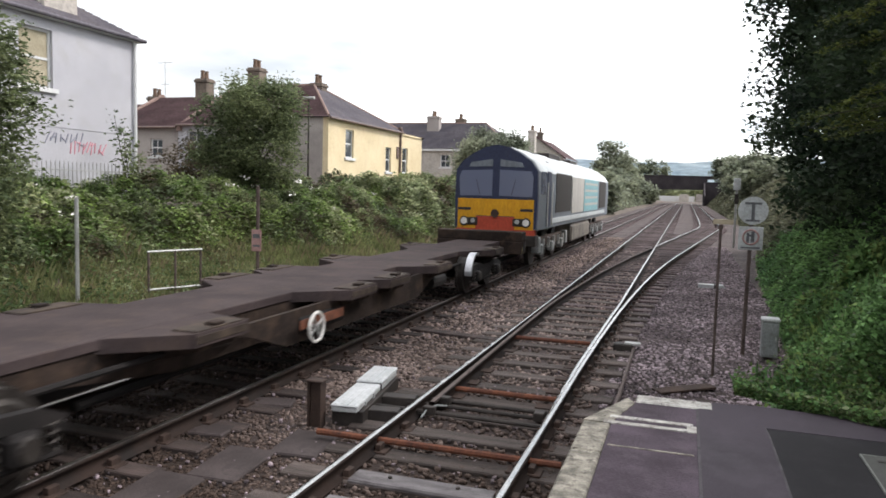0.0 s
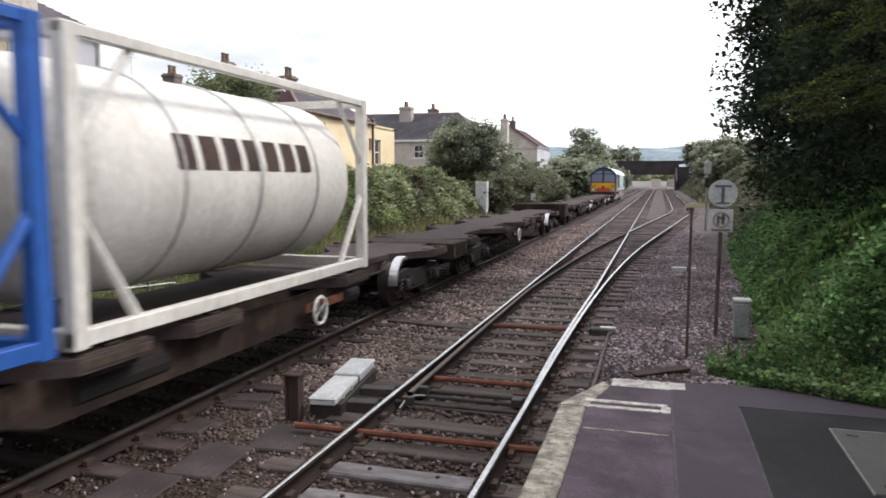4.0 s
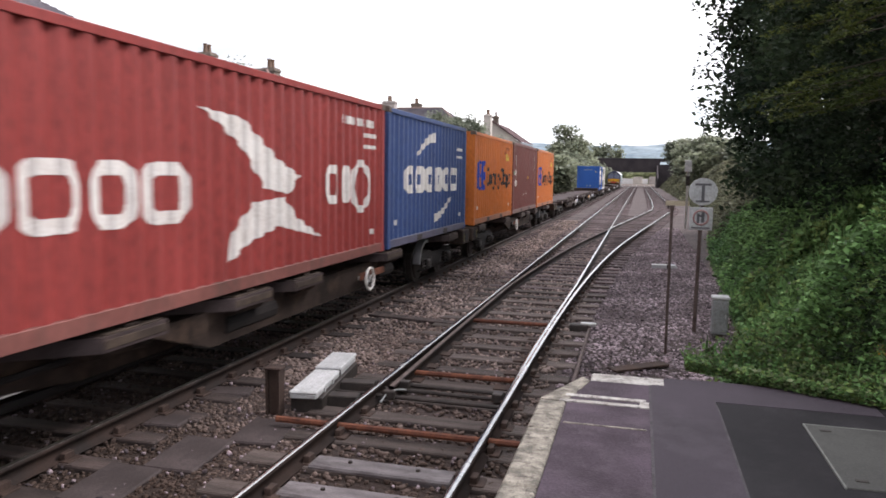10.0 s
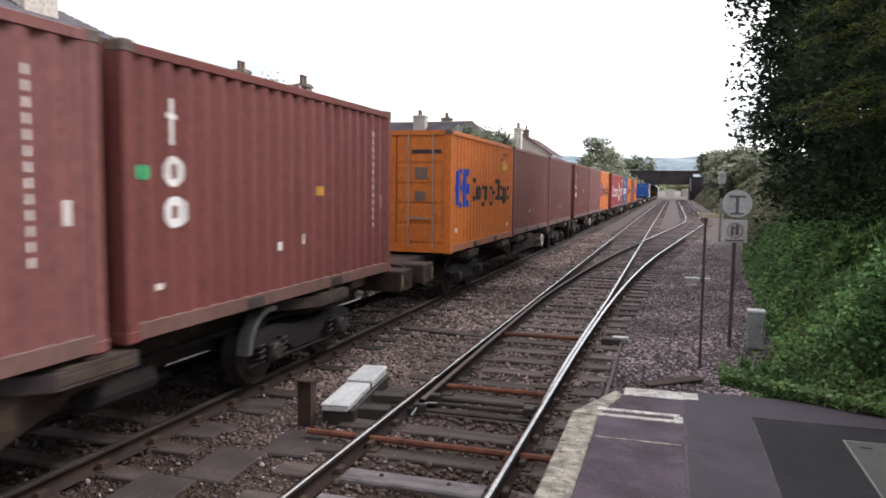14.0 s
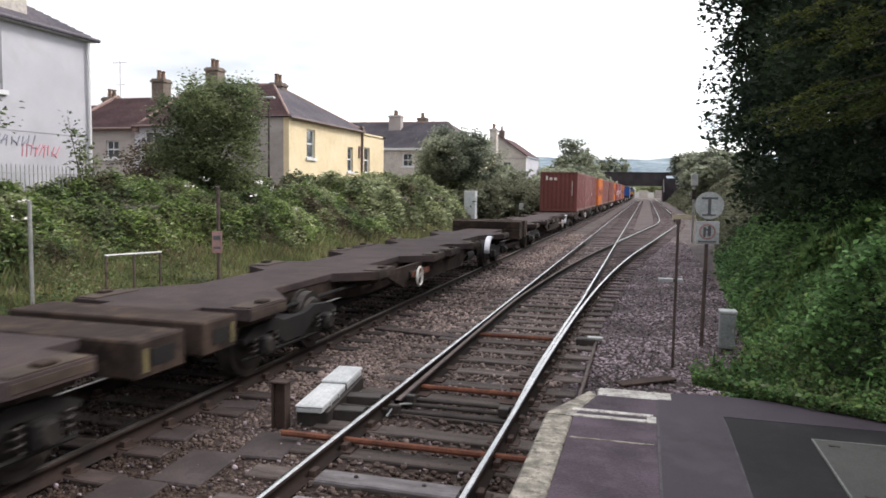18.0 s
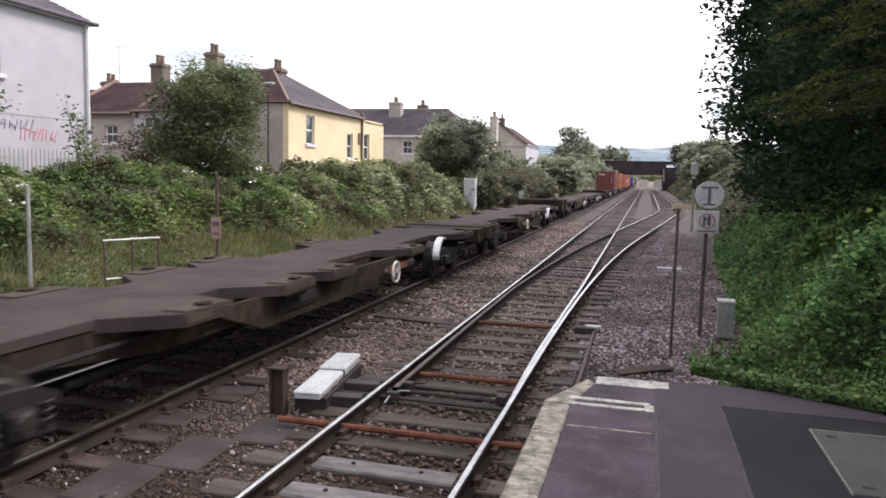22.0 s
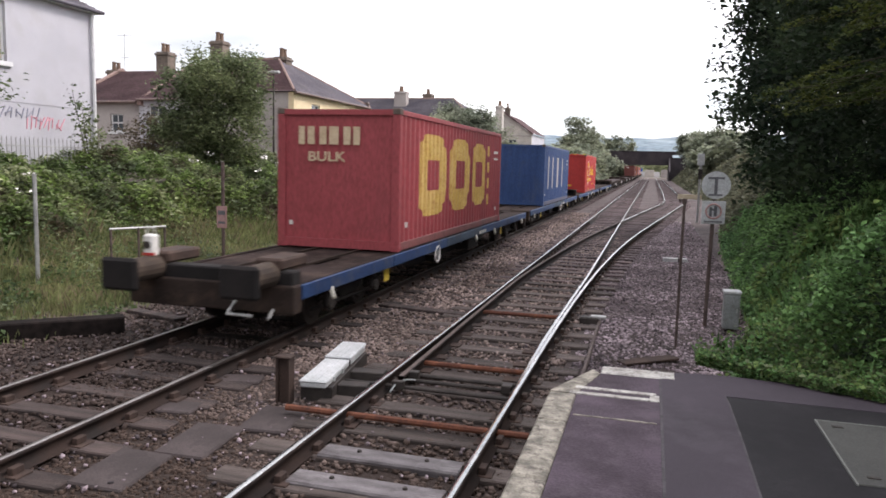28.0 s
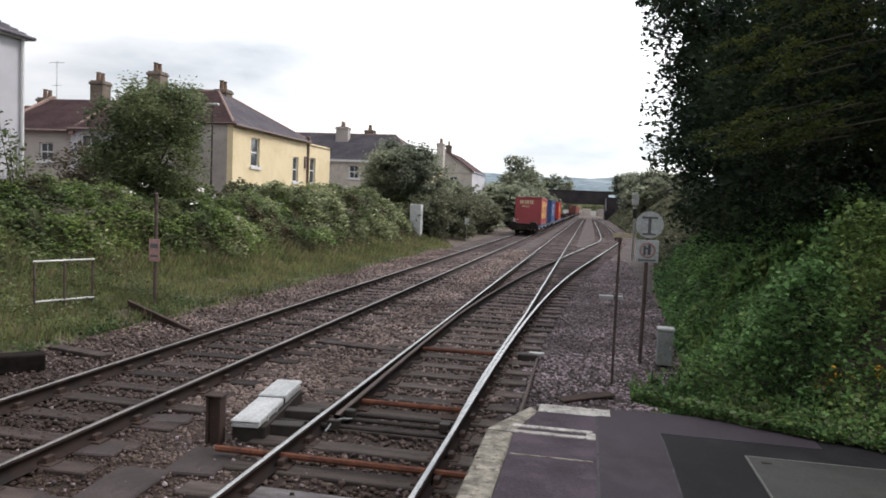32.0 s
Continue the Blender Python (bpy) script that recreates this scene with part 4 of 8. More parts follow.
def white_house():
    h = thing("white_house", "white rendered house with hipped slate roof and graffiti", "house")
    put = placer(-17.4, 0, 0, "+x")
    eave, y1 = 6.97, 19.95
    wins = [(15.5, 16.62, 4.95, 6.58), (13.7, 14.85, 4.95, 6.58), (10.0, 11.1, 4.95, 6.58)]
    wall(h, put, 4.0, y1, 1.0, eave, wins, M["render_white"])
    for k, w in enumerate(wins):
        window(h, put, *w, board=True, bars=0)
    wall(h, placer(-25.4, y1 - 0.303, 0, "-y"), 0, 7.695, 1.0, eave, [], M["render_white"])
    bm = bmesh.new()
    lbox(bm, put, 4.0, y1, -0.014, 0.0, 3.87, 3.90)
    part("band_course", bm, M["render_white"], h)
    o = 0.20
    A, B, C, D = (-17.4 + o, 3.7, eave), (-17.4 + o, y1 + o, eave), (-25.4 - o, y1 + o, eave), (-25.4 - o, 3.7, eave)
    R0, R1 = (-21.4, 8.0, 9.5), (-21.4, 15.9, 9.5)
    slope(h, A, B, R0, R1, M["slate"])
    slope(h, B, C, R1, R1, M["slate"])
    slope(h, C, D, R1, R0, M["slate"])
    slope(h, D, A, R0, R0, M["slate"])
    part("soffit", boxes((-25.6, -17.2, 3.75, y1 + 0.16, eave - 0.08, eave - 0.01)), M["frame_white"], h)
    gutter(h, (-17.17, 3.8, eave - 0.02), (-17.17, y1 + 0.2, eave - 0.02), "slate")
    chimney(h, -18.05, 17.25, 6.9, 9.2, 0.7, 1.2, M["bath_stone"], 3)
    part("down_pipe", tubes(((-17.32, y1 - 0.12, 1.2), (-17.32, y1 - 0.12, eave), 0.05), seg=8), M["frame_white"], h)
    # scrawled paint: loose strokes, no words
    rng = random.Random(4)
    for m, y0, ya, z0, z1, n in (("graffiti_red", 17.2, 18.6, 3.12, 3.55, 9), ("graffiti_grey", 16.3, 17.75, 3.38, 3.78, 8)):
        for k in range(n):
            bm = bmesh.new()
            a = y0 + (ya - y0) * k / n
            tube(bm, (-17.392, a, rng.uniform(z0, z0 + 0.1)), (-17.392, a + rng.uniform(0.02, 0.2), rng.uniform(z1 - 0.1, z1)), 0.02, seg=5)
            if k % 2:
                tube(bm, (-17.392, a, rng.uniform(z0, z1)), (-17.392, a + 0.2, rng.uniform(z0, z1)), 0.02, seg=5)
            part("graffiti", bm, M[m], h, "scrawled graffiti strokes")
    r = thing("iron_railings", "pale iron railings in front of the white house", "railings", at=(-16.4, 0, 0))
    for z in (1.75, 2.62):
        part("rail", boxes((-0.015, 0.015, 12.0, 19.6, z, z + 0.035)), M["galv"], r)
    first = None
    for k in range(52):
        if first is None:
            first = part("paling", tubes(((0, 0, 1.4), (0, 0, 2.78), 0.014), ((0, 0, 2.78), (0, 0, 2.90), 0.02, 0.003), seg=5), M["galv"], r)
            first.location = (0, 12.0, 0)
        else:
            again(first, r, at=(0, 12.0 + 0.148 * k, 0))


def yellow_house():
    h = thing("yellow_house", "end-of-terrace house with a cream yellow rendered side wall", "house")
    put = placer(-17.1, 0, 0, "+x")
    wins = [(34.95, 35.95, 3.90, 5.38), (40.35, 41.2, 3.33, 4.78), (43.0, 43.95, 3.33, 4.90)]
    wall(h, put, 33.0, 42.5, 1.0, 5.80, wins[:2], M["render_yellow"], "cream yellow rendered wall")
    wall(h, put, 42.5, 46.5, 1.0, 5.66, wins[2:], M["render_yellow"], "cream yellow rendered wall")
    for w in wins:
        window(h, put, *w, bars=0)
    wall(h, placer(-23.6, 33.0, 0, "-y"), 0.0, 6.2, 1.0, 5.80, [(1.6, 2.6, 3.8, 5.2)], M["render_grey"], "dull brown-grey rendered wall")
    window(h, placer(-23.6, 33.0, 0, "-y"), 1.6, 2.6, 3.8, 5.2)
    wall(h, placer(-23.6, 46.2, 0, "-y"), 0.0, 6.2, 1.0, 5.66, [], M["render_yellow"])
    part("parapet", boxes((-17.45, -17.02, 42.4, 46.6, 5.66, 5.76), (-23.6, -17.02, 46.15, 46.6, 5.66, 5.76)), M["render_yellow"], h)
    part("flat_roof", boxes((-23.6, -17.4, 42.4, 46.3, 5.5, 5.6)), M["slate"], h)
    e, rz, o = 5.80, 8.05, 0.2
    slope(h, (-23.6, 33 - o, e), (-17.1 + o, 33 - o, e), (-23.6, 37.6, rz), (-20.4, 37.6, rz), M["tile"])
    slope(h, (-17.1 + o, 33 - o, e), (-17.1 + o, 42.9, e), (-20.4, 37.6, rz), (-20.4, 37.6, rz), M["slate"])
    slope(h, (-17.1 + o, 42.9, e), (-23.6, 42.9, e), (-20.4, 37.6, rz), (-23.6, 37.6, rz), M["slate"])
    part("ridge_tile", tubes(((-23.6, 37.6, rz + 0.03), (-20.4, 37.6, rz + 0.03), 0.09), ((-20.4, 37.6, rz + 0.03), (-17.0, 32.85, e + 0.08), 0.07), ((-20.4, 37.6, rz + 0.03), (-17.0, 42.8, e + 0.08), 0.07), seg=6), M["ridge"], h)
    gutter(h, (-16.88, 32.8, e - 0.03), (-16.88, 42.6, e - 0.03))
    chimney(h, -20.3, 37.9, 7.6, 8.2, 0.75, 0.7, M["chimney_stone"], 2)
    part("down_pipe", tubes(((-17.02, 42.5, 1.0), (-17.02, 42.5, 6.05), 0.07), ((-17.02, 42.6, 6.05), (-17.02, 42.3, 6.05), 0.09), seg=8), M["pipe"], h)
    part("vent", boxes((-17.09, -17.03, 42.0, 42.3, 4.2, 4.9)), M["pipe"], h)
    p = thing("street_lamp", "slim dark street lamp with a pale lantern", "street lamp", at=(-17.1, 31.0, 1.4))
    part("column", tubes(((0, 0, 0), (0, 0, 5.05), 0.055, 0.035), seg=8), M["iron"], p)
    part("lantern", boxes((-0.3, 0.3, -0.12, 0.12, 5.02, 5.14), bevel=0.03), M["galv"], p)


def terrace():
    """The rest of the row behind the tree, stepping down the street."""
    for k, (x0, x1, e, rz, m, rm) in enumerate(((-26.1, -23.62, 5.42, 7.72, "render_white", "tile"), (-31.0, -26.12, 5.3, 7.5, "render_grey", "tile"), (-42.0, -31.02, 5.0, 7.1, "bath_stone", "tile"))):
        h = thing("terraced_house", ("white", "grey-beige", "pale stone")[k] + " terraced house with a dark tiled roof", "house", group="terrace beside the railway")
        put = placer(x0, 33.1 + 0.05 * k, 0, "-y")
        w = x1 - x0
        wins = [(0.55, 1.6, 3.95, 5.15)] if k == 0 else [(w * f, w * f + 0.8, 3.75, 4.7) for f in ((0.62,) if k == 1 else (0.2, 0.7))]
        wall(h, put, 0, w, 1.0, e, wins, M[m])
        for q in wins:
            window(h, put, *q)
        slope(h, (x0, 32.9, e), (x1, 32.9, e), (x0, 37.6, rz), (x1, 37.6, rz), M[rm])
        slope(h, (x1, 42.4, e), (x0, 42.4, e), (x1, 37.6, rz), (x0, 37.6, rz), M[rm])
        wall(h, placer(x0, 42.0, 0, "-y"), 0, w, 1.0, e, [], M[m])
        wall(h, placer(x0 + 0.3, 0, 0, "+x"), 33.2, 42.0, 1.0, e, [], M[m])
        part("party_wall", prism(bmesh.new(), [(32.9, e), (37.6, rz + 0.18), (42.4, e), (42.4, e - 0.3), (32.9, e - 0.3)], "x", x0 + 0.02, x0 + 0.26), M["ridge"], h)
        gutter(h, (x0, 32.86, e - 0.02), (x1, 32.86, e - 0.02))
        chimney(h, (-24.15, -27.75, -31.2)[k], 37.6, rz - 0.6, (9.1, 8.55, 7.55)[k], 0.8, 0.75, M["chimney_stone"], 2)
    a = thing("roof_aerial", "thin television aerial above the terrace roof", "aerial", at=(-30.6, 37.6, 7.1))
    part("mast", tubes(((0, 0, 0), (0, 0, 2.6), 0.02), ((-0.5, 0, 2.5), (0.5, 0, 2.5), 0.015), ((-0.3, 0, 1.2), (0.3, 0, 1.2), 0.015), seg=5), M["galv"], a)


def far_terrace():
    h = thing("stone_house", "grey stone house with a dark hipped slate roof", "house")
    put = placer(-30.0, 63.0, 0, "-y")
    e, rz = 6.0, 8.75
    wins = [(u, u + 0.95, w, w + 1.15) for u in (2.0, 5.2, 8.65, 10.5) for w in (4.35, 2.2)]
    wall(h, put, 0, 15.0, 0.8, e, wins, M["bath_stone"])
    for q in wins:
        window(h, put, *q, bars=1)
    wins = [(66.0, 66.9, 4.2, 5.4), (70.5, 71.4, 4.2, 5.4)]
    wall(h, placer(-15.003, 0, 0, "+x"), 63.302, 73.698, 0.8, e, wins, M["render_yellow"], "cream end wall")
    for q in wins:
        window(h, placer(-15.0, 0, 0, "+x"), *q)
    wall(h, placer(-30.0, 73.7, 0, "-y"), 0, 15.0, 0.8, e, [], M["bath_stone"])
    slope(h, (-30, 62.8, e), (-14.8, 62.8, e), (-30, 68.5, rz), (-18.6, 68.5, rz), M["slate"])
    slope(h, (-14.8, 62.8, e), (-14.8, 74.2, e), (-18.6, 68.5, rz), (-18.6, 68.5, rz), M["slate"])
    slope(h, (-14.8, 74.2, e), (-30, 74.2, e), (-18.6, 68.5, rz), (-30, 68.5, rz), M["slate"])
    part("cornice", boxes((-30, -14.85, 62.75, 62.98, e - 0.2, e - 0.02)), M["frame_white"], h)
    part("ridge_tile", tubes(((-30, 68.5, rz + 0.03), (-18.6, 68.5, rz + 0.03), 0.09), ((-18.6, 68.5, rz), (-14.8, 62.8, e + 0.08), 0.07), seg=6), M["ridge"], h)
    chimney(h, -23.4, 67.0, 7.6, 9.3, 1.2, 0.8, M["render_grey"], 3)
    chimney(h, -21.5, 69.5, 8.2, 9.3, 0.9, 0.8, M["chimney_stone"], 2)
    chimney(h, -15.1, 73.2, 6.0, 8.5, 0.7, 0.9, M["bath_stone"], 2)
    g = thing("gabled_house", "small stone house with sloping brown roof and white side wall", "house")
    x0, x1, e, rx, rz = -18.4, -13.2, 6.15, -16.4, 8.45
    put = placer(x0, 82.0, 0, "-y")
    wins = [(2.6, 3.5, 4.25, 5.55)]
    wall(g, put, 0, x1 - x0, 0.8, e, wins, M["bath_stone"])
    window(g, put, *wins[0])
    part("string_course", boxes((x0, x1, 81.93, 81.998, 5.85, 6.0), (x0, x1, 81.93, 81.998, 3.6, 3.72)), M["render_grey"], g)
    wall(g, placer(x1 - 0.003, 0, 0, "+x"), 82.302, 91.698, 0.8, e, [], M["render_white"], "white end wall")
    wall(g, placer(x0, 91.7, 0, "-y"), 0, x1 - x0, 0.8, e, [], M["bath_stone"])
    part("gable", prism(bmesh.new(), [(x0, e), (x1, e), (rx, rz - 0.05)], "y", 82.0, 82.3), M["bath_stone"], g, "stone gable")
    for a, b in (((x1 + 0.2, e - 0.1), (rx, rz)), ((x0 - 0.2, e - 0.1), (rx, rz))):
        part("verge_board", prism(bmesh.new(), [a, (a[0], a[1] + 0.16), (b[0], b[1] + 0.16), b], "y", 81.75, 81.98), M["tile"], g, "dark roof verge")
    slope(g, (x1 + 0.2, 92.2, e), (x1 + 0.2, 81.8, e), (rx, 92.2, rz), (rx, 81.8, rz), M["tile"])
    slope(g, (x0 - 0.2, 81.8, e), (x0 - 0.2, 92.2, e), (rx, 81.8, rz), (rx, 92.2, rz), M["tile"])
    chimney(g, rx, 84.0, 8.0, 9.2, 0.6, 0.6, M["chimney_stone"], 1)
    w = thing("garden_fence", "pale lapped garden fence behind the bushes", "fence", at=(-12.0, 96, 0.6))
    for k in range(14):
        part("fence_panel", boxes((-0.03, 0.03, k * 1.8, k * 1.8 + 1.74, 0.3, 1.9), bevel=0.01), M["frame_white"] if k < 3 else M["board"], w)


def bridge():
    b = thing("road_bridge", "dark steel girder road bridge across the railway", "bridge")
    y0, y1 = 212.0, 220.0
    part("girder", boxes((-13.5, 5.0, y0, y0 + 0.5, 4.05, 6.9), bevel=0.03), M["bridge"], b)
    part("parapet", boxes((-16.0, 9.0, y0 - 0.05, y0 + 0.35, 6.9, 7.75), (-16.0, 9.0, y0 - 0.2, y0 + 0.45, 7.65, 7.85), bevel=0.03), M["bridge"], b)
    for k in range(13):
        part("stiffener", boxes((-13.2 + 1.5 * k, -13.0 + 1.5 * k, y0 - 0.18, y0, 4.1, 6.85)), M["bridge"], b)
    part("bottom_flange", boxes((-13.5, 5.0, y0 - 0.2, y0 + 0.7, 3.98, 4.08)), M["bridge"], b)
    part("deck", boxes((-16.0, 9.0, y0 + 0.5, y1, 5.6, 6.2)), M["bridge"], b)
    part("far_girder", boxes((-13.5, 5.0, y1 - 0.5, y1, 4.35, 7.4)), M["bridge"], b)
    part("abutment", boxes((-16.0, -9.4, y0 - 0.1, y1, -0.4, 5.7)), M["bridge"], b)
    part("abutment", boxes((4.1, 9.0, y0 - 0.1, y1, -0.4, 5.7)), M["bridge"], b)
    for s, x in ((-1, -9.4), (1, 4.1)):
        part("wing_wall", prism(bmesh.new(), [(y0, -0.4), (y0, 6.0), (y0 - 9, 2.4), (y0 - 9, -0.4)], "x", x - 0.4 * (s < 0), x + 0.4 * (s > 0)), M["bridge"], b)
    f = thing("far_boundary_wall", "pale wall and sheds beyond the bridge", "wall", at=(0, 330, -0.3))
    part("panel", boxes((-14, 3.0, 0, 0.4, 0, 2.4), bevel=0.02), M["frame_white"], f)
    part("panel", boxes((3.4, 14, -3, -2.6, 0, 3.4), bevel=0.02), M["render_grey"], f)
    part("shed", boxes((-3.2, 0.6, -6, -2, 0, 3.2), bevel=0.05), M["bath_stone"], f)


def hills():
    xs, ys = np.linspace(-2200, 1600, 120), np.linspace(1300, 2700, 34)
    X, Y = np.meshgrid(xs, ys)
    up = lift((Y - 1300) / 900)
    n1 = np.array([[noise.noise((x * 0.0016, y * 0.0016, 5)) for x in xs] for y in ys])
    n2 = np.array([[noise.noise((x * 0.009, y * 0.009, 9)) for x in xs] for y in ys])
    Z = -12 + up * (104 + 26 * n1 + 7 * n2 - 0.004 * np.abs(X + 60))
    n, m = len(xs), len(ys)
    i = (np.arange(m - 1)[:, None] * n + np.arange(n - 1)).ravel()
    raw("backdrop", np.stack([X.ravel(), Y.ravel(), Z.ravel()], 1), np.stack([i, i + 1, i + n + 1, i + n], 1), M["hill_haze"], kind="structure", label="wooded hills on the horizon, painted in hazy blue-green", smooth=True)


white_house()
yellow_house()
terrace()
far_terrace()
bridge()
hills()


RNG = np.random.default_rng(11)


def leaves(name, P, size, material, parent=None, label="", kind="", flat=0.5, slim=0.55, spread=0.4):
    """A folded leaf blade at each point; flat: how far they lie level."""
    n = len(P)
    a = RNG.uniform(0, 2 * np.pi, n)
    t = np.stack([np.cos(a), np.sin(a), RNG.normal(0, 0.6, n) * (1 - flat * 0.6)], 1)
    t /= np.linalg.norm(t, axis=1)[:, None]
    nm = np.stack([RNG.normal(0, 1, n), RNG.normal(0, 1, n), RNG.normal(0, 1, n) * 0.6 + flat * 2.2], 1)
    b = np.cross(nm, t)
    b /= np.linalg.norm(b, axis=1)[:, None] + 1e-9
    nn = np.cross(t, b)
    s = (size * RNG.uniform(1 - spread, 1 + spread, n))[:, None]
    v = np.empty((n, 4, 3), np.float32)
    v[:, 0] = P - t * s
    v[:, 1] = P + b * s * slim + nn * s * 0.18
    v[:, 2] = P + t * s - nn * s * 0.15
    v[:, 3] = P - b * s * slim + nn * s * 0.18
    return raw(name, v.reshape(-1, 3), np.arange(4 * n).reshape(-1, 4), material, parent, label, kind)


def blades(name, P, height, material, label):
    n = len(P)
    a = RNG.uniform(0, 2 * np.pi, n)
    h = height * RNG.uniform(0.45, 1.25, n)
    w = 0.006 + 0.010 * RNG.uniform(0, 1, n)
    lean = RNG.uniform(0.05, 0.55, n) * h
    d, c = np.stack([np.cos(a), np.sin(a), 0 * a], 1), np.stack([-np.sin(a), np.cos(a), 0 * a], 1)
    up = np.array([0, 0, 1.0])
    v = np.empty((n, 4, 3), np.float32)
    v[:, 0] = P - c * w[:, None]
    v[:, 1] = P + c * w[:, None]
    v[:, 2] = P + d * (lean * 0.35)[:, None] + up * (h * 0.62)[:, None] + c * (w * 0.7)[:, None]
    v[:, 3] = P + d * lean[:, None] + up * h[:, None]
    return raw(name, v.reshape(-1, 3), np.arange(4 * n).reshape(-1, 4), material, kind="stuff", label=label)


def clumps(centre, radius, n_clumps, n_each, clump=0.5, hollow=0.55, low=-1.0, gaps=0.0, seed=0):
    """Points in many small tufts spread through the outer part of an uneven ellipsoid."""
    g = np.random.default_rng(seed)
    d = g.normal(0, 1, (n_clumps, 3))
    d /= np.linalg.norm(d, axis=1)[:, None]
    d = d[d[:, 2] > low]
    bump = np.array([noise.noise((p[0] * 1.9 + seed, p[1] * 1.9, p[2] * 1.9)) for p in d])
    r = (hollow + (1 - hollow) * g.uniform(0, 1, len(d)) ** 0.5) * (1 + 0.55 * bump)
    C = np.asarray(centre) + d * r[:, None] * np.asarray(radius)
    P = C[:, None] + np.clip(g.normal(0, 1, (len(C), n_each, 3)), -1.7, 1.7) * clump * g.uniform(0.5, 1.2, (len(C), 1, 1)) * np.array([1, 1, 0.7])
    return P.reshape(-1, 3), C


def tree(label, base, height, centre, radius, material, n_clumps, n_each, size, seed, clump=0.5, trunk=0.16, low=-0.9, hollow=0.5, name="tree", category="tree"):
    t = thing(name, label, category)
    bx, by, bz = base
    top = Vector(centre)
    bm = bmesh.new()
    mid = Vector((bx, by, bz)).lerp(top, 0.5) + Vector((0.1, 0.06, 0))
    tube(bm, (bx, by, bz - 0.2), mid, trunk, trunk * 0.75, 10)
    tube(bm, mid, top, trunk * 0.75, trunk * 0.4, 10)
    part("trunk", bm, M["bark"], t, smooth=True)
    P, C = clumps(centre, radius, n_clumps, n_each, clump, hollow, low, seed=seed)
    for k in range(0, len(C), max(1, len(C) // (12 if by < 60 else 4))):
        bm = bmesh.new()
        s = mid.lerp(top, 0.2 + 0.75 * ((k * 7) % 10) / 10)
        e = Vector(C[k])
        m = s.lerp(e, 0.55) + Vector((0, 0, 0.12 * (e - s).length))
        tube(bm, s, m, trunk * 0.32, trunk * 0.2, 6)
        tube(bm, m, e, trunk * 0.2, trunk * 0.06, 6)
        part("limb", bm, M["bark"], t)
    leaves("crown", P, size, material, t, flat=0.35 if size > 0.04 and by < 40 and bx > 0 else 0.7)
    return t


def noise_at(x, y, f, z):
    return np.array([noise.noise((a * f, b * f, z)) for a, b in zip(x, y)])


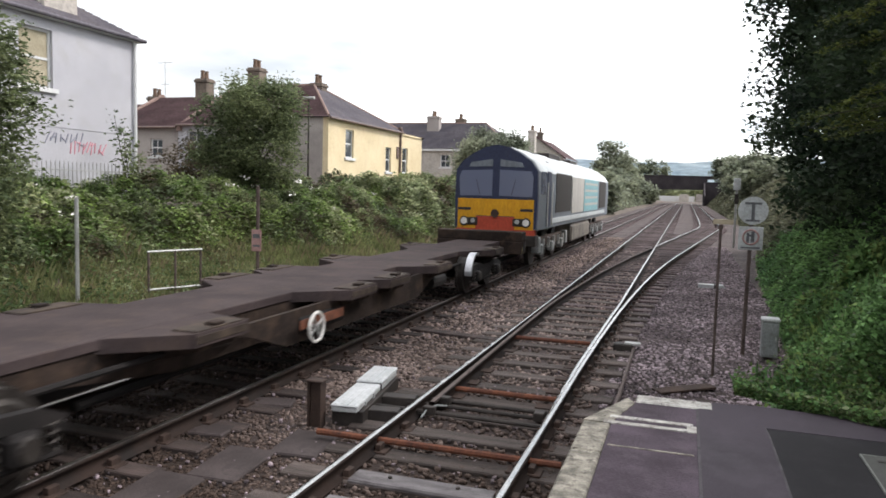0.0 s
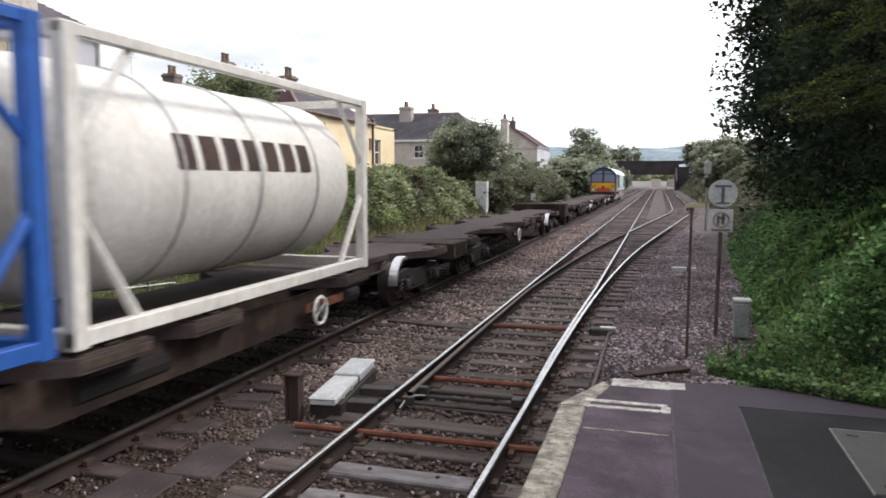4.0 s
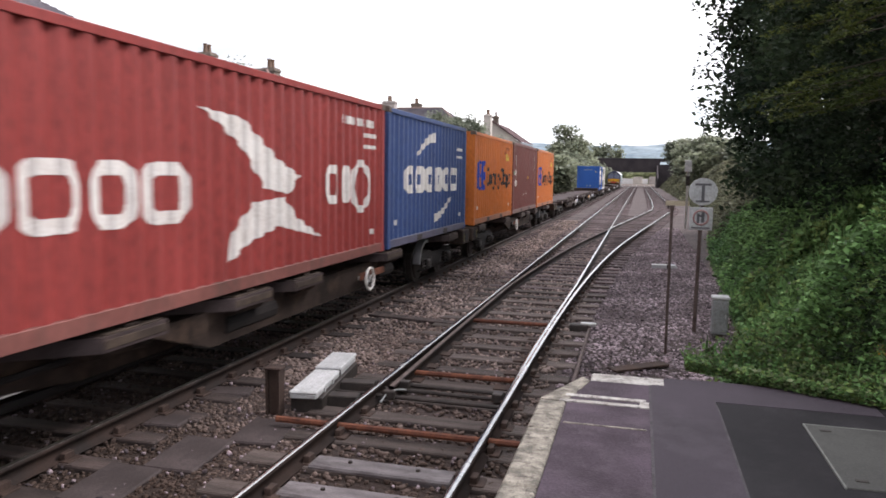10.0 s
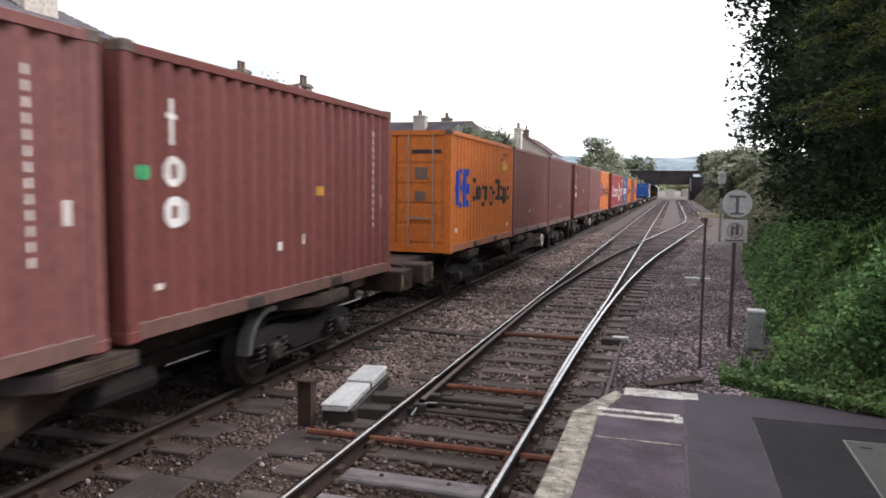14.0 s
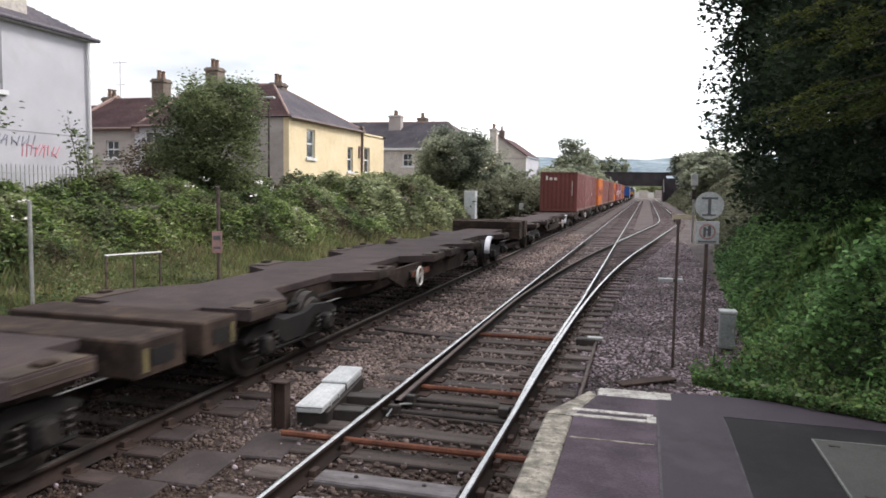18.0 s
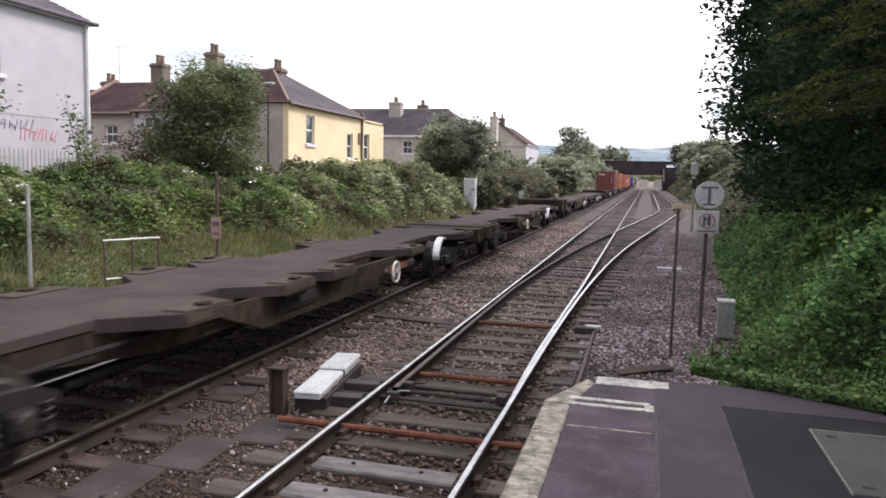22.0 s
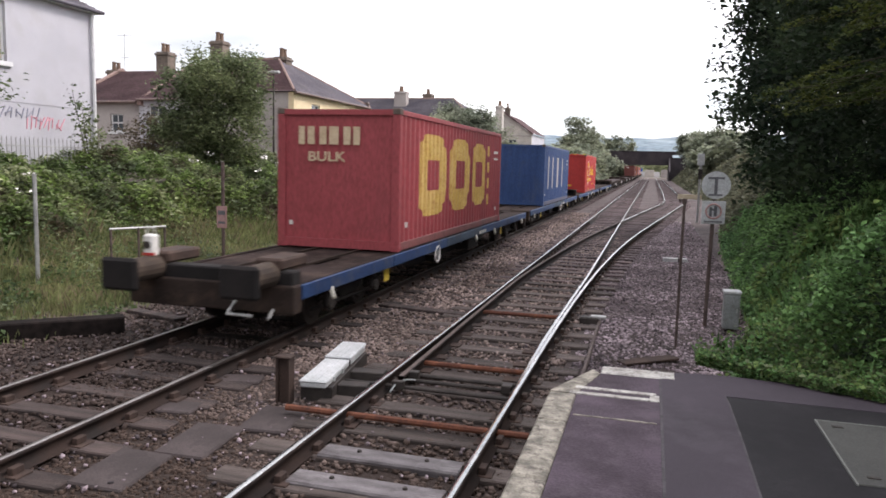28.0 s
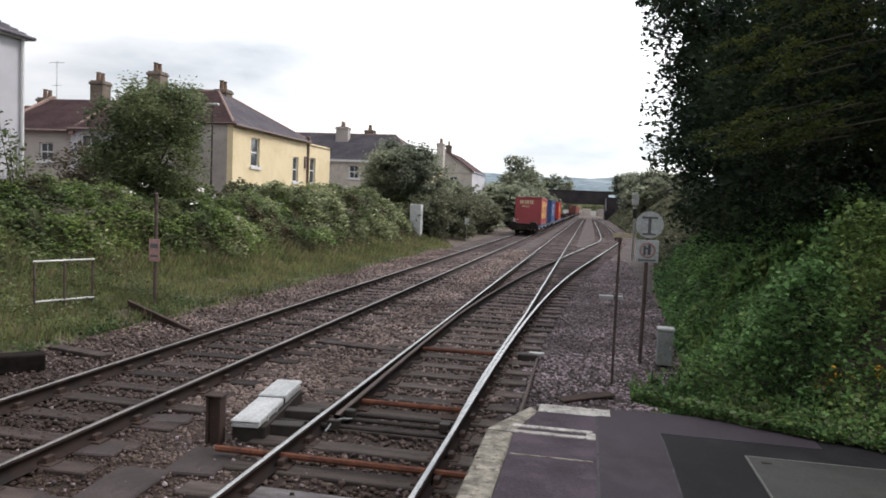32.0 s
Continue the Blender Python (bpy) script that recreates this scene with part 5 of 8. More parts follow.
# ---- the bank and hedge on the right ----
def right_hedge():
    def scatter(n, y0, y1, depth, seed, power=1.0, up=0.0):
        g = np.random.default_rng(seed)
        y = y0 + (y1 - y0) * g.uniform(0, 1, n) ** power
        u = g.uniform(0, 1, n)
        x = right_foot(y) + 0.05 + depth * u ** 1.2
        bump = noise_at(x, y, 0.8, 2) * 0.75 + noise_at(x, y, 2.4, 6) * 0.60
        body = 0.10 + lift((depth * u ** 1.2 - 0.05) / 0.9) * 0.62
        z = ground_z(x, y) + body * (1 + bump * 1.1) + bump * 0.55 * u + g.normal(0, 0.06, n) + up
        return np.stack([x + g.normal(0, 0.06, n), y, z], 1)
    t = thing("bank_hedge", "dense green ivy and bramble bank beside the platform end", "hedge", kind="stuff")
    P = scatter(150000, 5.7, 16, 5.2, 1, 1.5)
    pick = noise_at(P[:, 0], P[:, 1], 1.1, 5) + 0.5 * noise_at(P[:, 0], P[:, 1], 3.1, 15) + np.random.default_rng(2).normal(0, 0.12, len(P))
    for lo, hi, m, sz in ((-9, -0.60, "leaf_dark", 0.042), (-0.60, 0.22, "leaf_ivy", 0.042), (0.22, 9, "leaf_bramble", 0.042)):
        Q = P[(pick >= lo) & (pick < hi)]
        leaves("ivy_leaves", Q, 0.022 + 0.0028 * (Q[:, 1] - 5), M[m], t, kind="stuff", flat=0.6, slim=0.7)
    leaves("bramble_leaves", scatter(46000, 14, 34, 5.5, 2), 0.065, M["leaf_ivy"], t, kind="stuff", flat=0.8)
    leaves("bramble_leaves", scatter(30000, 31, 80, 6, 3), 0.11, M["leaf_bank"], t, kind="stuff", flat=0.5)
    leaves("bank_scrub", scatter(26000, 78, 214, 9, 4), 0.30, M["leaf_bank"], t, kind="stuff", flat=0.5)
    # low growth that creeps over the platform's end
    g = np.random.default_rng(5)
    n = 44000
    x = 0.42 + 4.6 * g.uniform(0, 1, n) ** 1.3
    edge = lerp(x, (0.4, 5.98), (1.0, 5.66), (1.5, 5.42), (2.0, 5.22), (4.0, 4.75), (6.0, 4.4))
    d = np.abs(g.normal(0, 1, n)) * lerp(x, (0.4, 0.10), (0.9, 0.2), (1.5, 0.42)) + 0.05 * noise_at(x, 0 * x, 3, 1)
    y = edge + d
    z = PZ + 0.015 + np.abs(g.normal(0, 0.03, n)) + 0.62 * np.clip(d - 0.22, 0, 1.2) * (1 + 0.9 * noise_at(x, y, 2.2, 3) + 0.6 * noise_at(x, y, 6, 13))
    for m, k in (("leaf_ivy", slice(0, n, 2)), ("leaf_bramble", slice(1, n, 4)), ("leaf_bush", slice(3, n, 4))):
        leaves("ground_ivy", np.stack([x, y, z], 1)[k], 0.019, M[m], t, kind="stuff", flat=0.5, slim=0.75)
    # upright weeds that stand out of it
    k = g.uniform(0, 1, n) < 0.02
    blades("weed_stems", np.stack([x, y, z - 0.05], 1)[k & (d > 0.25)], 0.13, M["leaf_ivy"], "upright green weeds by the platform")
    # long grass and arching stems in the bank
    for m, n, seed in (("leaf_ivy", 3200, 9), ("leaf_bramble", 900, 10)):
        blades("hedge_grass", scatter(n, 7.2, 15, 2.6, seed, up=-0.15), 0.30, M[m], "long grass stems in the bank")
    g = np.random.default_rng(8)
    P = np.array([(1.78, 5.92, 1.17), (1.86, 5.96, 1.25), (1.97, 5.90, 1.21), (2.16, 5.86, 1.30)])
    rag = thing("ragwort", "yellow ragwort flowers in the green bank", "wild flowers")
    Q = (P[:, None] + g.normal(0, 1, (len(P), 24, 3)) * [0.035, 0.035, 0.025]).reshape(-1, 3)
    leaves("flower_heads", Q, 0.012, M["ragwort"], rag, flat=0.9, slim=0.9)
    for p in P:
        part("stem", tubes(((p[0] + 0.03, p[1] + 0.02, p[2] - 0.45), tuple(p), 0.005), seg=5), M["leaf_ivy"], rag)
    Q = scatter(46, 6.5, 14, 4, 13) + np.array([0, 0, 0.12])
    leaves("white_flowers", Q, 0.03, M["flower"], kind="stuff", label="small white flowers in the brambles", flat=0.8, slim=0.95)


right_hedge()
# the tall dark trees over the hedge
tree("tall dark evergreen tree overhanging the bank", (6.8, 25.5, 1.6), 14, (6.75, 25.0, 8.3), (5.0, 5.0, 6.6), M["leaf_dark"], 820, 130, 0.085, 1, 0.36, 0.3, low=-0.85)
tree("dark green tree on the bank above the platform", (6.6, 16.0, 1.6), 10, (6.3, 16.0, 5.6), (4.0, 4.2, 5.4), M["leaf_dark"], 620, 130, 0.07, 2, 0.34, 0.26, low=-0.66)
tree("dark green tree with olive sprays above the hedge", (7.4, 9.8, 1.8), 10, (7.2, 10.2, 5.4), (3.7, 3.9, 4.8), M["leaf_dark"], 540, 120, 0.056, 3, 0.34, 0.24, low=-0.58)
tree("dark tree behind the hedge by the platform", (7.6, 5.2, 0.9), 9, (7.6, 5.6, 5.2), (3.2, 3.4, 4.6), M["leaf_dark"], 300, 50, 0.09, 4, 0.5, 0.22, low=-0.5)
tree("dark tree further along the bank", (9.6, 36.0, 2.0), 12, (9.0, 36.0, 6.5), (5.0, 5.0, 5.6), M["leaf_dark"], 320, 50, 0.17, 5, 0.7, 0.3)


def sprays():
    """Level olive sprays that hang out of the dark crowns."""
    g = np.random.default_rng(31)
    t = thing("olive_branches", "olive-green drooping branches of a tree above the hedge", "tree")
    pts, stems = [], []
    for k in range(84):
        y = g.uniform(9.8, 14.5)
        az = radians(g.uniform(8.6, 25))
        x = y * math.tan(az)
        z = 3.0 + 0.13 * (y - 10) + (math.degrees(az) - 8) * 0.045 + 3.2 * g.uniform(0, 1) ** 1.3
        ln = g.uniform(0.5, 1.2)
        a = np.pi + g.normal(0, 0.6)
        for i in range(150):
            u = g.uniform(0, 1)
            pts.append((x + 0.3 + math.cos(a) * ln * u + g.normal(0, 0.06), y + math.sin(a) * ln * u + g.normal(0, 0.14), z - 0.22 * u * u + g.normal(0, 0.035)))
        stems.append(((x + 0.9, y, z + 0.12), (x + 0.3 + math.cos(a) * ln * 0.7, y + math.sin(a) * ln * 0.7, z - 0.12), 0.012, 0.004))
    leaves("sprays", np.array(pts), 0.036, M["leaf_olive"], t, flat=0.85)
    for r in stems:
        part("bough", tubes(r, seg=5), M["bark"], t)


sprays()


# ---- the verge, brambles and trees on the left ----
def left_side():
    g = np.random.default_rng(41)

    def scatter(n, y0, y1, depth, seed, tall, power=1.0, back=0.7):
        q = np.random.default_rng(seed)
        y = y0 + (y1 - y0) * q.uniform(0, 1, n) ** power
        u = q.uniform(0, 1, n)
        edge = back + 0.9 * noise_at(y, 0 * y, 0.33, 14) + 0.4 * noise_at(y, 0 * y, 1.1, 19)
        x = left_foot(y) - edge - depth * u
        bump = noise_at(x, y, 0.45, 4) * 0.95 + noise_at(x, y, 1.4, 8) * 0.75
        z = ground_z(x, y) + tall * lift(depth * u / 1.1) * (1 + bump) + q.normal(0, 0.09, n)
        return np.stack([x + q.normal(0, 0.09, n), y, z], 1)
    t = thing("bramble_bank", "wide green bramble thicket along the railway bank", "brambles", kind="stuff")
    # patches of different growth
    for n, y0, y1, depth, seed, tall, sz in ((105000, 8, 32, 5.2, 1, 0.72, 0.066), (70000, 30, 64, 6.0, 2, 1.0, 0.10)):
        P = scatter(n, y0, y1, depth, seed, tall)
        pick = noise_at(P[:, 0], P[:, 1], 0.55, 25) + 0.6 * noise_at(P[:, 0], P[:, 1], 1.7, 35) + np.random.default_rng(seed).normal(0, 0.12, len(P))
        for lo, hi, m in ((-9, -0.45, "leaf_brown"), (-0.45, -0.02, "leaf_bush"), (-0.02, 0.34, "leaf_bramble"), (0.34, 9, "leaf_mid")):
            # the farther stretch swaps bramble green for the paler leaf, as painted haze
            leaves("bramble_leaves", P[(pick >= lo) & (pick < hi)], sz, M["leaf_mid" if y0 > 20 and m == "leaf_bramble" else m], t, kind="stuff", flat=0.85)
    # dead brown canes in the lower face of the thicket
    q = np.random.default_rng(77)
    P = scatter(24000, 17, 52, 0.9, 78, 0.42, back=0.25)
    P = P[noise_at(P[:, 0], P[:, 1], 0.5, 91) + q.normal(0, 0.15, len(P)) > -0.05]
    leaves("dead_canes", P, 0.06, M["leaf_brown"], t, kind="stuff", flat=0.3, slim=0.3)
    leaves("far_scrub", scatter(30000, 60, 212, 8, 3, 1.7), 0.30, M["leaf_hazy"], t, kind="stuff", flat=0.4)
    Q = scatter(46, 10, 45, 5, 6, 0.9) + np.array([0, 0, 0.16])
    Q = (Q[:, None] + g.normal(0, 1, (len(Q), 8, 3)) * [0.09, 0.09, 0.04]).reshape(-1, 3)
    leaves("bramble_flowers", Q, 0.05, M["flower"], kind="stuff", label="white flowers scattered over the brambles", flat=0.8, slim=0.95)
    # the verge: low grass by the track, rising to waist-high growth at the foot of the bank
    for m, n, h, seed, lab in (("grass", 150000, 0.20, 7, "long rough grass on the verge"), ("straw", 24000, 0.24, 8, "dry straw-coloured grass on the verge")):
        q = np.random.default_rng(seed)
        y = 5.5 + 40 * q.uniform(0, 1, n) ** 1.2
        x = q.uniform(-15.6, -8.0, n)
        keep = (x > left_foot(y) - 2.6) & (q.uniform(0, 1, n) < lift((-8.1 - x + 1.1 * noise_at(x, y, 0.7, 3)) / 1.6) + 0.02) & (noise_at(x, y, 0.9, 50) + q.normal(0, 0.2, n) > (-0.25 if m == "grass" else 0.0))
        x, y = x[keep], y[keep]
        tall = 1 + 1.2 * lift((left_foot(y) + 1.7 - x) / 2.4) * (1 + 0.5 * noise_at(x, y, 0.6, 71))
        blades(m + "_verge", np.stack([x, y, ground_z(x, y) - 0.02], 1), h * tall, M[m], lab)
    # nettles and weeds
    q = np.random.default_rng(17)
    n = 52000
    y, x = 5.5 + 34 * q.uniform(0, 1, n) ** 1.3, -8.4 - np.abs(q.normal(0, 2.4, n))
    k = (noise_at(x, y, 0.8, 61) + q.normal(0, 0.15, n) > 0.0) & (x > left_foot(y) - 1.5)
    x, y = x[k], y[k]
    up = 0.12 + 0.75 * lift((-9.4 - x) / 2.2) * (y < 17) * (1 + 0.6 * noise_at(x, y, 0.7, 81))
    P = np.stack([x, y, ground_z(x, y) + np.abs(q.normal(0, 0.55, len(x))) * up], 1)
    lush = noise_at(x, y, 0.6, 66) + 0.05 * (13 - y) > -0.1
    leaves("nettles", P[lush], 0.045, M["leaf_nettle"], kind="stuff", label="dark green nettles and weeds on the verge", flat=0.6)
    leaves("low_weeds", P[~lush], 0.038, M["leaf_bush"], kind="stuff", label="low green weeds beside the track", flat=0.6)


left_side()
tree("round green tree in the brambles before the terrace", (-15.5, 24.0, 1.3), 6.5, (-15.6, 24.0, 4.0), (1.9, 2.0, 2.3), M["leaf_bush"], 330, 90, 0.065, 6, 0.30, 0.14, low=-0.95, hollow=0.4)
tree("large dark shrub at the edge of the white house", (-14.6, 11.3, 0.2), 6, (-14.6, 11.2, 3.0), (1.7, 1.6, 3.1), M["leaf_bush"], 420, 90, 0.062, 7, 0.26, 0.10, hollow=0.35)
tree("brown-green bush in front of the terrace", (-20.0, 28.0, 1.3), 3.9, (-20.0, 28.0, 2.6), (2.5, 1.6, 1.6), M["leaf_brown"], 190, 70, 0.075, 8, 0.28, 0.08, name="bush", category="bush")
tree("leafy tree in front of the stone house", (-12.6, 50.0, 0.9), 6.5, (-12.9, 50.0, 4.5), (2.6, 2.6, 2.0), M["leaf_hazy"], 260, 80, 0.11, 9, 0.36, 0.15)
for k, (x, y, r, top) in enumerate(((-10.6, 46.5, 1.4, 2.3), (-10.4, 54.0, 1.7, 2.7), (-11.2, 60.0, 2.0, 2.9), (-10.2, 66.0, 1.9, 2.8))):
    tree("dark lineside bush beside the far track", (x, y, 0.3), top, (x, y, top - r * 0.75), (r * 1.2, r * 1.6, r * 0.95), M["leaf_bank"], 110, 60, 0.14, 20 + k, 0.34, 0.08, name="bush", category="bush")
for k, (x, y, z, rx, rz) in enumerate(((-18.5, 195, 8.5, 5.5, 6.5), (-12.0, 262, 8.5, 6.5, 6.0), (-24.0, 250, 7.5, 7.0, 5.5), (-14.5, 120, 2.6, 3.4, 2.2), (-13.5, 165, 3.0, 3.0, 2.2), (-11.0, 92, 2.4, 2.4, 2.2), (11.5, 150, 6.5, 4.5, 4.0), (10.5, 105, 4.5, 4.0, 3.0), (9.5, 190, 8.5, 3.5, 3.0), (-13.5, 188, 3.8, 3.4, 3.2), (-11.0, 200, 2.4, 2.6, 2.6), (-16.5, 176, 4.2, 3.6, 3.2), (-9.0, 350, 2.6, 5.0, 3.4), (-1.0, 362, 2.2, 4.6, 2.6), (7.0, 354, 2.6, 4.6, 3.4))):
    # distance haze comes from the pale leaf colours
    tree("distant green tree by the railway", (x, y, 0.2), z + rz, (x, y, z), (rx, rx, rz), M["leaf_mid" if y > 280 else "leaf_hazy"], 150, 44, 0.42, 40 + k, 0.9, 0.25)

# unseen trees, added to dim the sky light on the near left
for k, (y, top) in enumerate(((5.2, 7.5), (-0.5, 8.5), (-6.5, 8.0), (-13.0, 9.0))):
    tree("tall dark tree added out of view beside the far track for shade", (-14.6, y, 0.6), top, (-14.6, y, top * 0.55), (2.6, 3.2, top * 0.46), M["leaf_bush"], 130, 50, 0.13, 60 + k, 0.5, 0.2)


def sapling():
    t = thing("sapling", "thin sapling with sparse leaves before the white wall", "sapling")
    g = np.random.default_rng(3)
    stems, pts = [], []
    for k, (dx, dz) in enumerate(((-0.75, 2.9), (-0.1, 2.2), (0.25, 1.7), (-0.4, 2.5))):
        a, b = Vector((-16.1, 18.3, 1.4)), Vector((-16.1, 18.3 + dx, 1.4 + dz))
        stems.append((a, b, 0.02, 0.006))
        for i in range(110):
            u = g.uniform(0.45, 1.05)
            p = a.lerp(b, u)
            pts.append((p.x + g.normal(0, 0.12), p.y + g.normal(0, 0.17), p.z + g.normal(0, 0.10)))
    for r in stems:
        part("stem", tubes(r, seg=5), M["bark"], t)
    leaves("foliage", np.array(pts), 0.065, M["leaf_bush"], t)


sapling()


M["deck"] = mat("deck", (0.036, 0.027, 0.0275), (0.062, 0.047, 0.047), 0.9, scale=1.2, fine=30, bump=0.4, dist=0.006, stain=(0.085, 0.060, 0.05), stain_amt=0.3, spec=0.15)
M["deck_low"] = mat("deck_low", (0.014, 0.0098, 0.0092), (0.036, 0.026, 0.024), 0.95, scale=0.9, fine=24, bump=0.6, dist=0.01, stain=(0.085, 0.060, 0.050), stain_amt=0.4, spec=0.08)
M["under"] = mat("under", (0.007, 0.006, 0.006), (0.017, 0.014, 0.0135), 0.9, scale=2, fine=30, bump=0.4, dist=0.006)
M["frame_brown"] = mat("frame_brown", (0.016, 0.0115, 0.0102), (0.042, 0.030, 0.025), 0.9, scale=1.5, fine=30, bump=0.3, dist=0.005, stain=(0.085, 0.056, 0.039), stain_amt=0.4, spec=0.15)
M["wheel"] = mat("wheel", (0.028, 0.024, 0.022), (0.06, 0.052, 0.047), 0.6, metal=0.5, scale=3, bump=0.2, dist=0.003)
M["tread"] = mat("tread", (0.42, 0.42, 0.44), (0.56, 0.56, 0.58), 0.35, metal=0.9, bump=0)
M["ring_white"] = mat("ring_white", (0.60, 0.58, 0.55), (0.72, 0.70, 0.66), 0.5, bump=0.05)
M["label_pale"] = mat("label_pale", (0.55, 0.53, 0.46), (0.65, 0.63, 0.55), 0.6, bump=0)
M["label_green"] = mat("label_green", (0.05, 0.36, 0.14), (0.09, 0.45, 0.20), 0.6, bump=0)
M["label_yellow"] = mat("label_yellow", (0.55, 0.40, 0.05), (0.65, 0.48, 0.08), 0.6, bump=0)
M["bar_orange"] = mat("bar_orange", (0.46, 0.22, 0.03), (0.56, 0.29, 0.05), 0.6, bump=0)
M["mark_worn"] = mat("mark_worn", (0.11, 0.09, 0.04), (0.20, 0.165, 0.075), 0.8, scale=9, fine=60, bump=0.2, dist=0.002, stain=(0.04, 0.032, 0.024), stain_amt=0.5)
M["solebar_blue"] = mat("solebar_blue", (0.011, 0.032, 0.095), (0.022, 0.056, 0.145), 0.6, scale=1.2, fine=30, bump=0.15, dist=0.003, stain=(0.08, 0.085, 0.095), stain_amt=0.4)
M["solebar_grey"] = mat("solebar_grey", (0.030, 0.052, 0.085), (0.065, 0.095, 0.135), 0.7, scale=1.2, bump=0.15, dist=0.003, stain=(0.05, 0.04, 0.038), stain_amt=0.4)


PAINTS, SILLS = {}, {}


def paint(name, c, wear=(0.10, 0.06, 0.045), amt=0.22):
    PAINTS[name] = c
    return mat(name, tuple(v * 0.88 for v in c), tuple(min(1, v * 1.08) for v in c), 0.55, scale=0.9, fine=26, stretch=(1, 1, 0.35), bump=0.12, dist=0.003, stain=wear, stain_amt=amt, spec=0.35)


M["orange"] = paint("orange", (0.53, 0.146, 0.024), (0.33, 0.095, 0.036), 0.3)
M["maroon"] = paint("maroon", (0.15, 0.046, 0.039), (0.10, 0.04, 0.036), 0.25)
M["maroon_dull"] = paint("maroon_dull", (0.18, 0.070, 0.063), (0.12, 0.058, 0.052), 0.3)
M["red_hs"] = paint("red_hs", (0.25, 0.040, 0.036), (0.15, 0.035, 0.032))
M["blue_cma"] = paint("blue_cma", (0.036, 0.068, 0.18), (0.05, 0.06, 0.10))
M["red_ib"] = paint("red_ib", (0.40, 0.036, 0.031), (0.25, 0.035, 0.028), 0.14)
M["red_ubc"] = paint("red_ubc", (0.315, 0.062, 0.07), (0.19, 0.05, 0.055), 0.2)
M["blue_box"] = paint("blue_box", (0.035, 0.075, 0.20), (0.08, 0.10, 0.15), 0.3)
M["blue_tank"] = paint("blue_tank", (0.018, 0.09, 0.34), (0.03, 0.07, 0.2), 0.2)
M["tank_white"] = paint("tank_white", (0.62, 0.60, 0.56), (0.40, 0.37, 0.33), 0.25)
M["ink_black"] = mat("ink_black", (0.018, 0.018, 0.024), (0.035, 0.033, 0.04), 0.6, bump=0)
M["ink_white"] = mat("ink_white", (0.60, 0.57, 0.54), (0.70, 0.68, 0.65), 0.6, scale=3, bump=0, stain=(0.42, 0.36, 0.33), stain_amt=0.2)
M["ink_blue"] = mat("ink_blue", (0.018, 0.05, 0.33), (0.03, 0.075, 0.40), 0.6, bump=0)
M["ink_faded"] = mat("ink_faded", (0.26, 0.075, 0.03), (0.40, 0.12, 0.035), 0.6, scale=6, bump=0)
M["ink_yellow"] = mat("ink_yellow", (0.66, 0.40, 0.02), (0.75, 0.47, 0.04), 0.6, scale=3, bump=0, stain=(0.45, 0.2, 0.04), stain_amt=0.2)
M["ink_cream"] = mat("ink_cream", (0.50, 0.385, 0.25), (0.60, 0.48, 0.33), 0.7, scale=4, bump=0, stain=(0.3, 0.12, 0.09), stain_amt=0.2)
M["ink_ubc"] = mat("ink_ubc", (0.60, 0.40, 0.11), (0.68, 0.48, 0.17), 0.7, scale=3, bump=0, stain=(0.36, 0.12, 0.05), stain_amt=0.3)
M["tank_dirt"] = mat("tank_dirt", (0.14, 0.125, 0.11), (0.25, 0.225, 0.195), 0.7, scale=2, bump=0.2, dist=0.004, stain=(0.06, 0.045, 0.035), stain_amt=0.4)
M["pad"] = mat("pad", (0.030, 0.021, 0.016), (0.070, 0.050, 0.037), 0.85, scale=3, fine=40, bump=0.4, dist=0.004, stain=(0.018, 0.013, 0.011), stain_amt=0.4)
M["castings"] = mat("castings", (0.08, 0.06, 0.05), (0.14, 0.11, 0.09), 0.7, bump=0.2)
M["lock_rod"] = mat("lock_rod", (0.30, 0.24, 0.20), (0.40, 0.33, 0.28), 0.5, metal=0.5, bump=0.1)


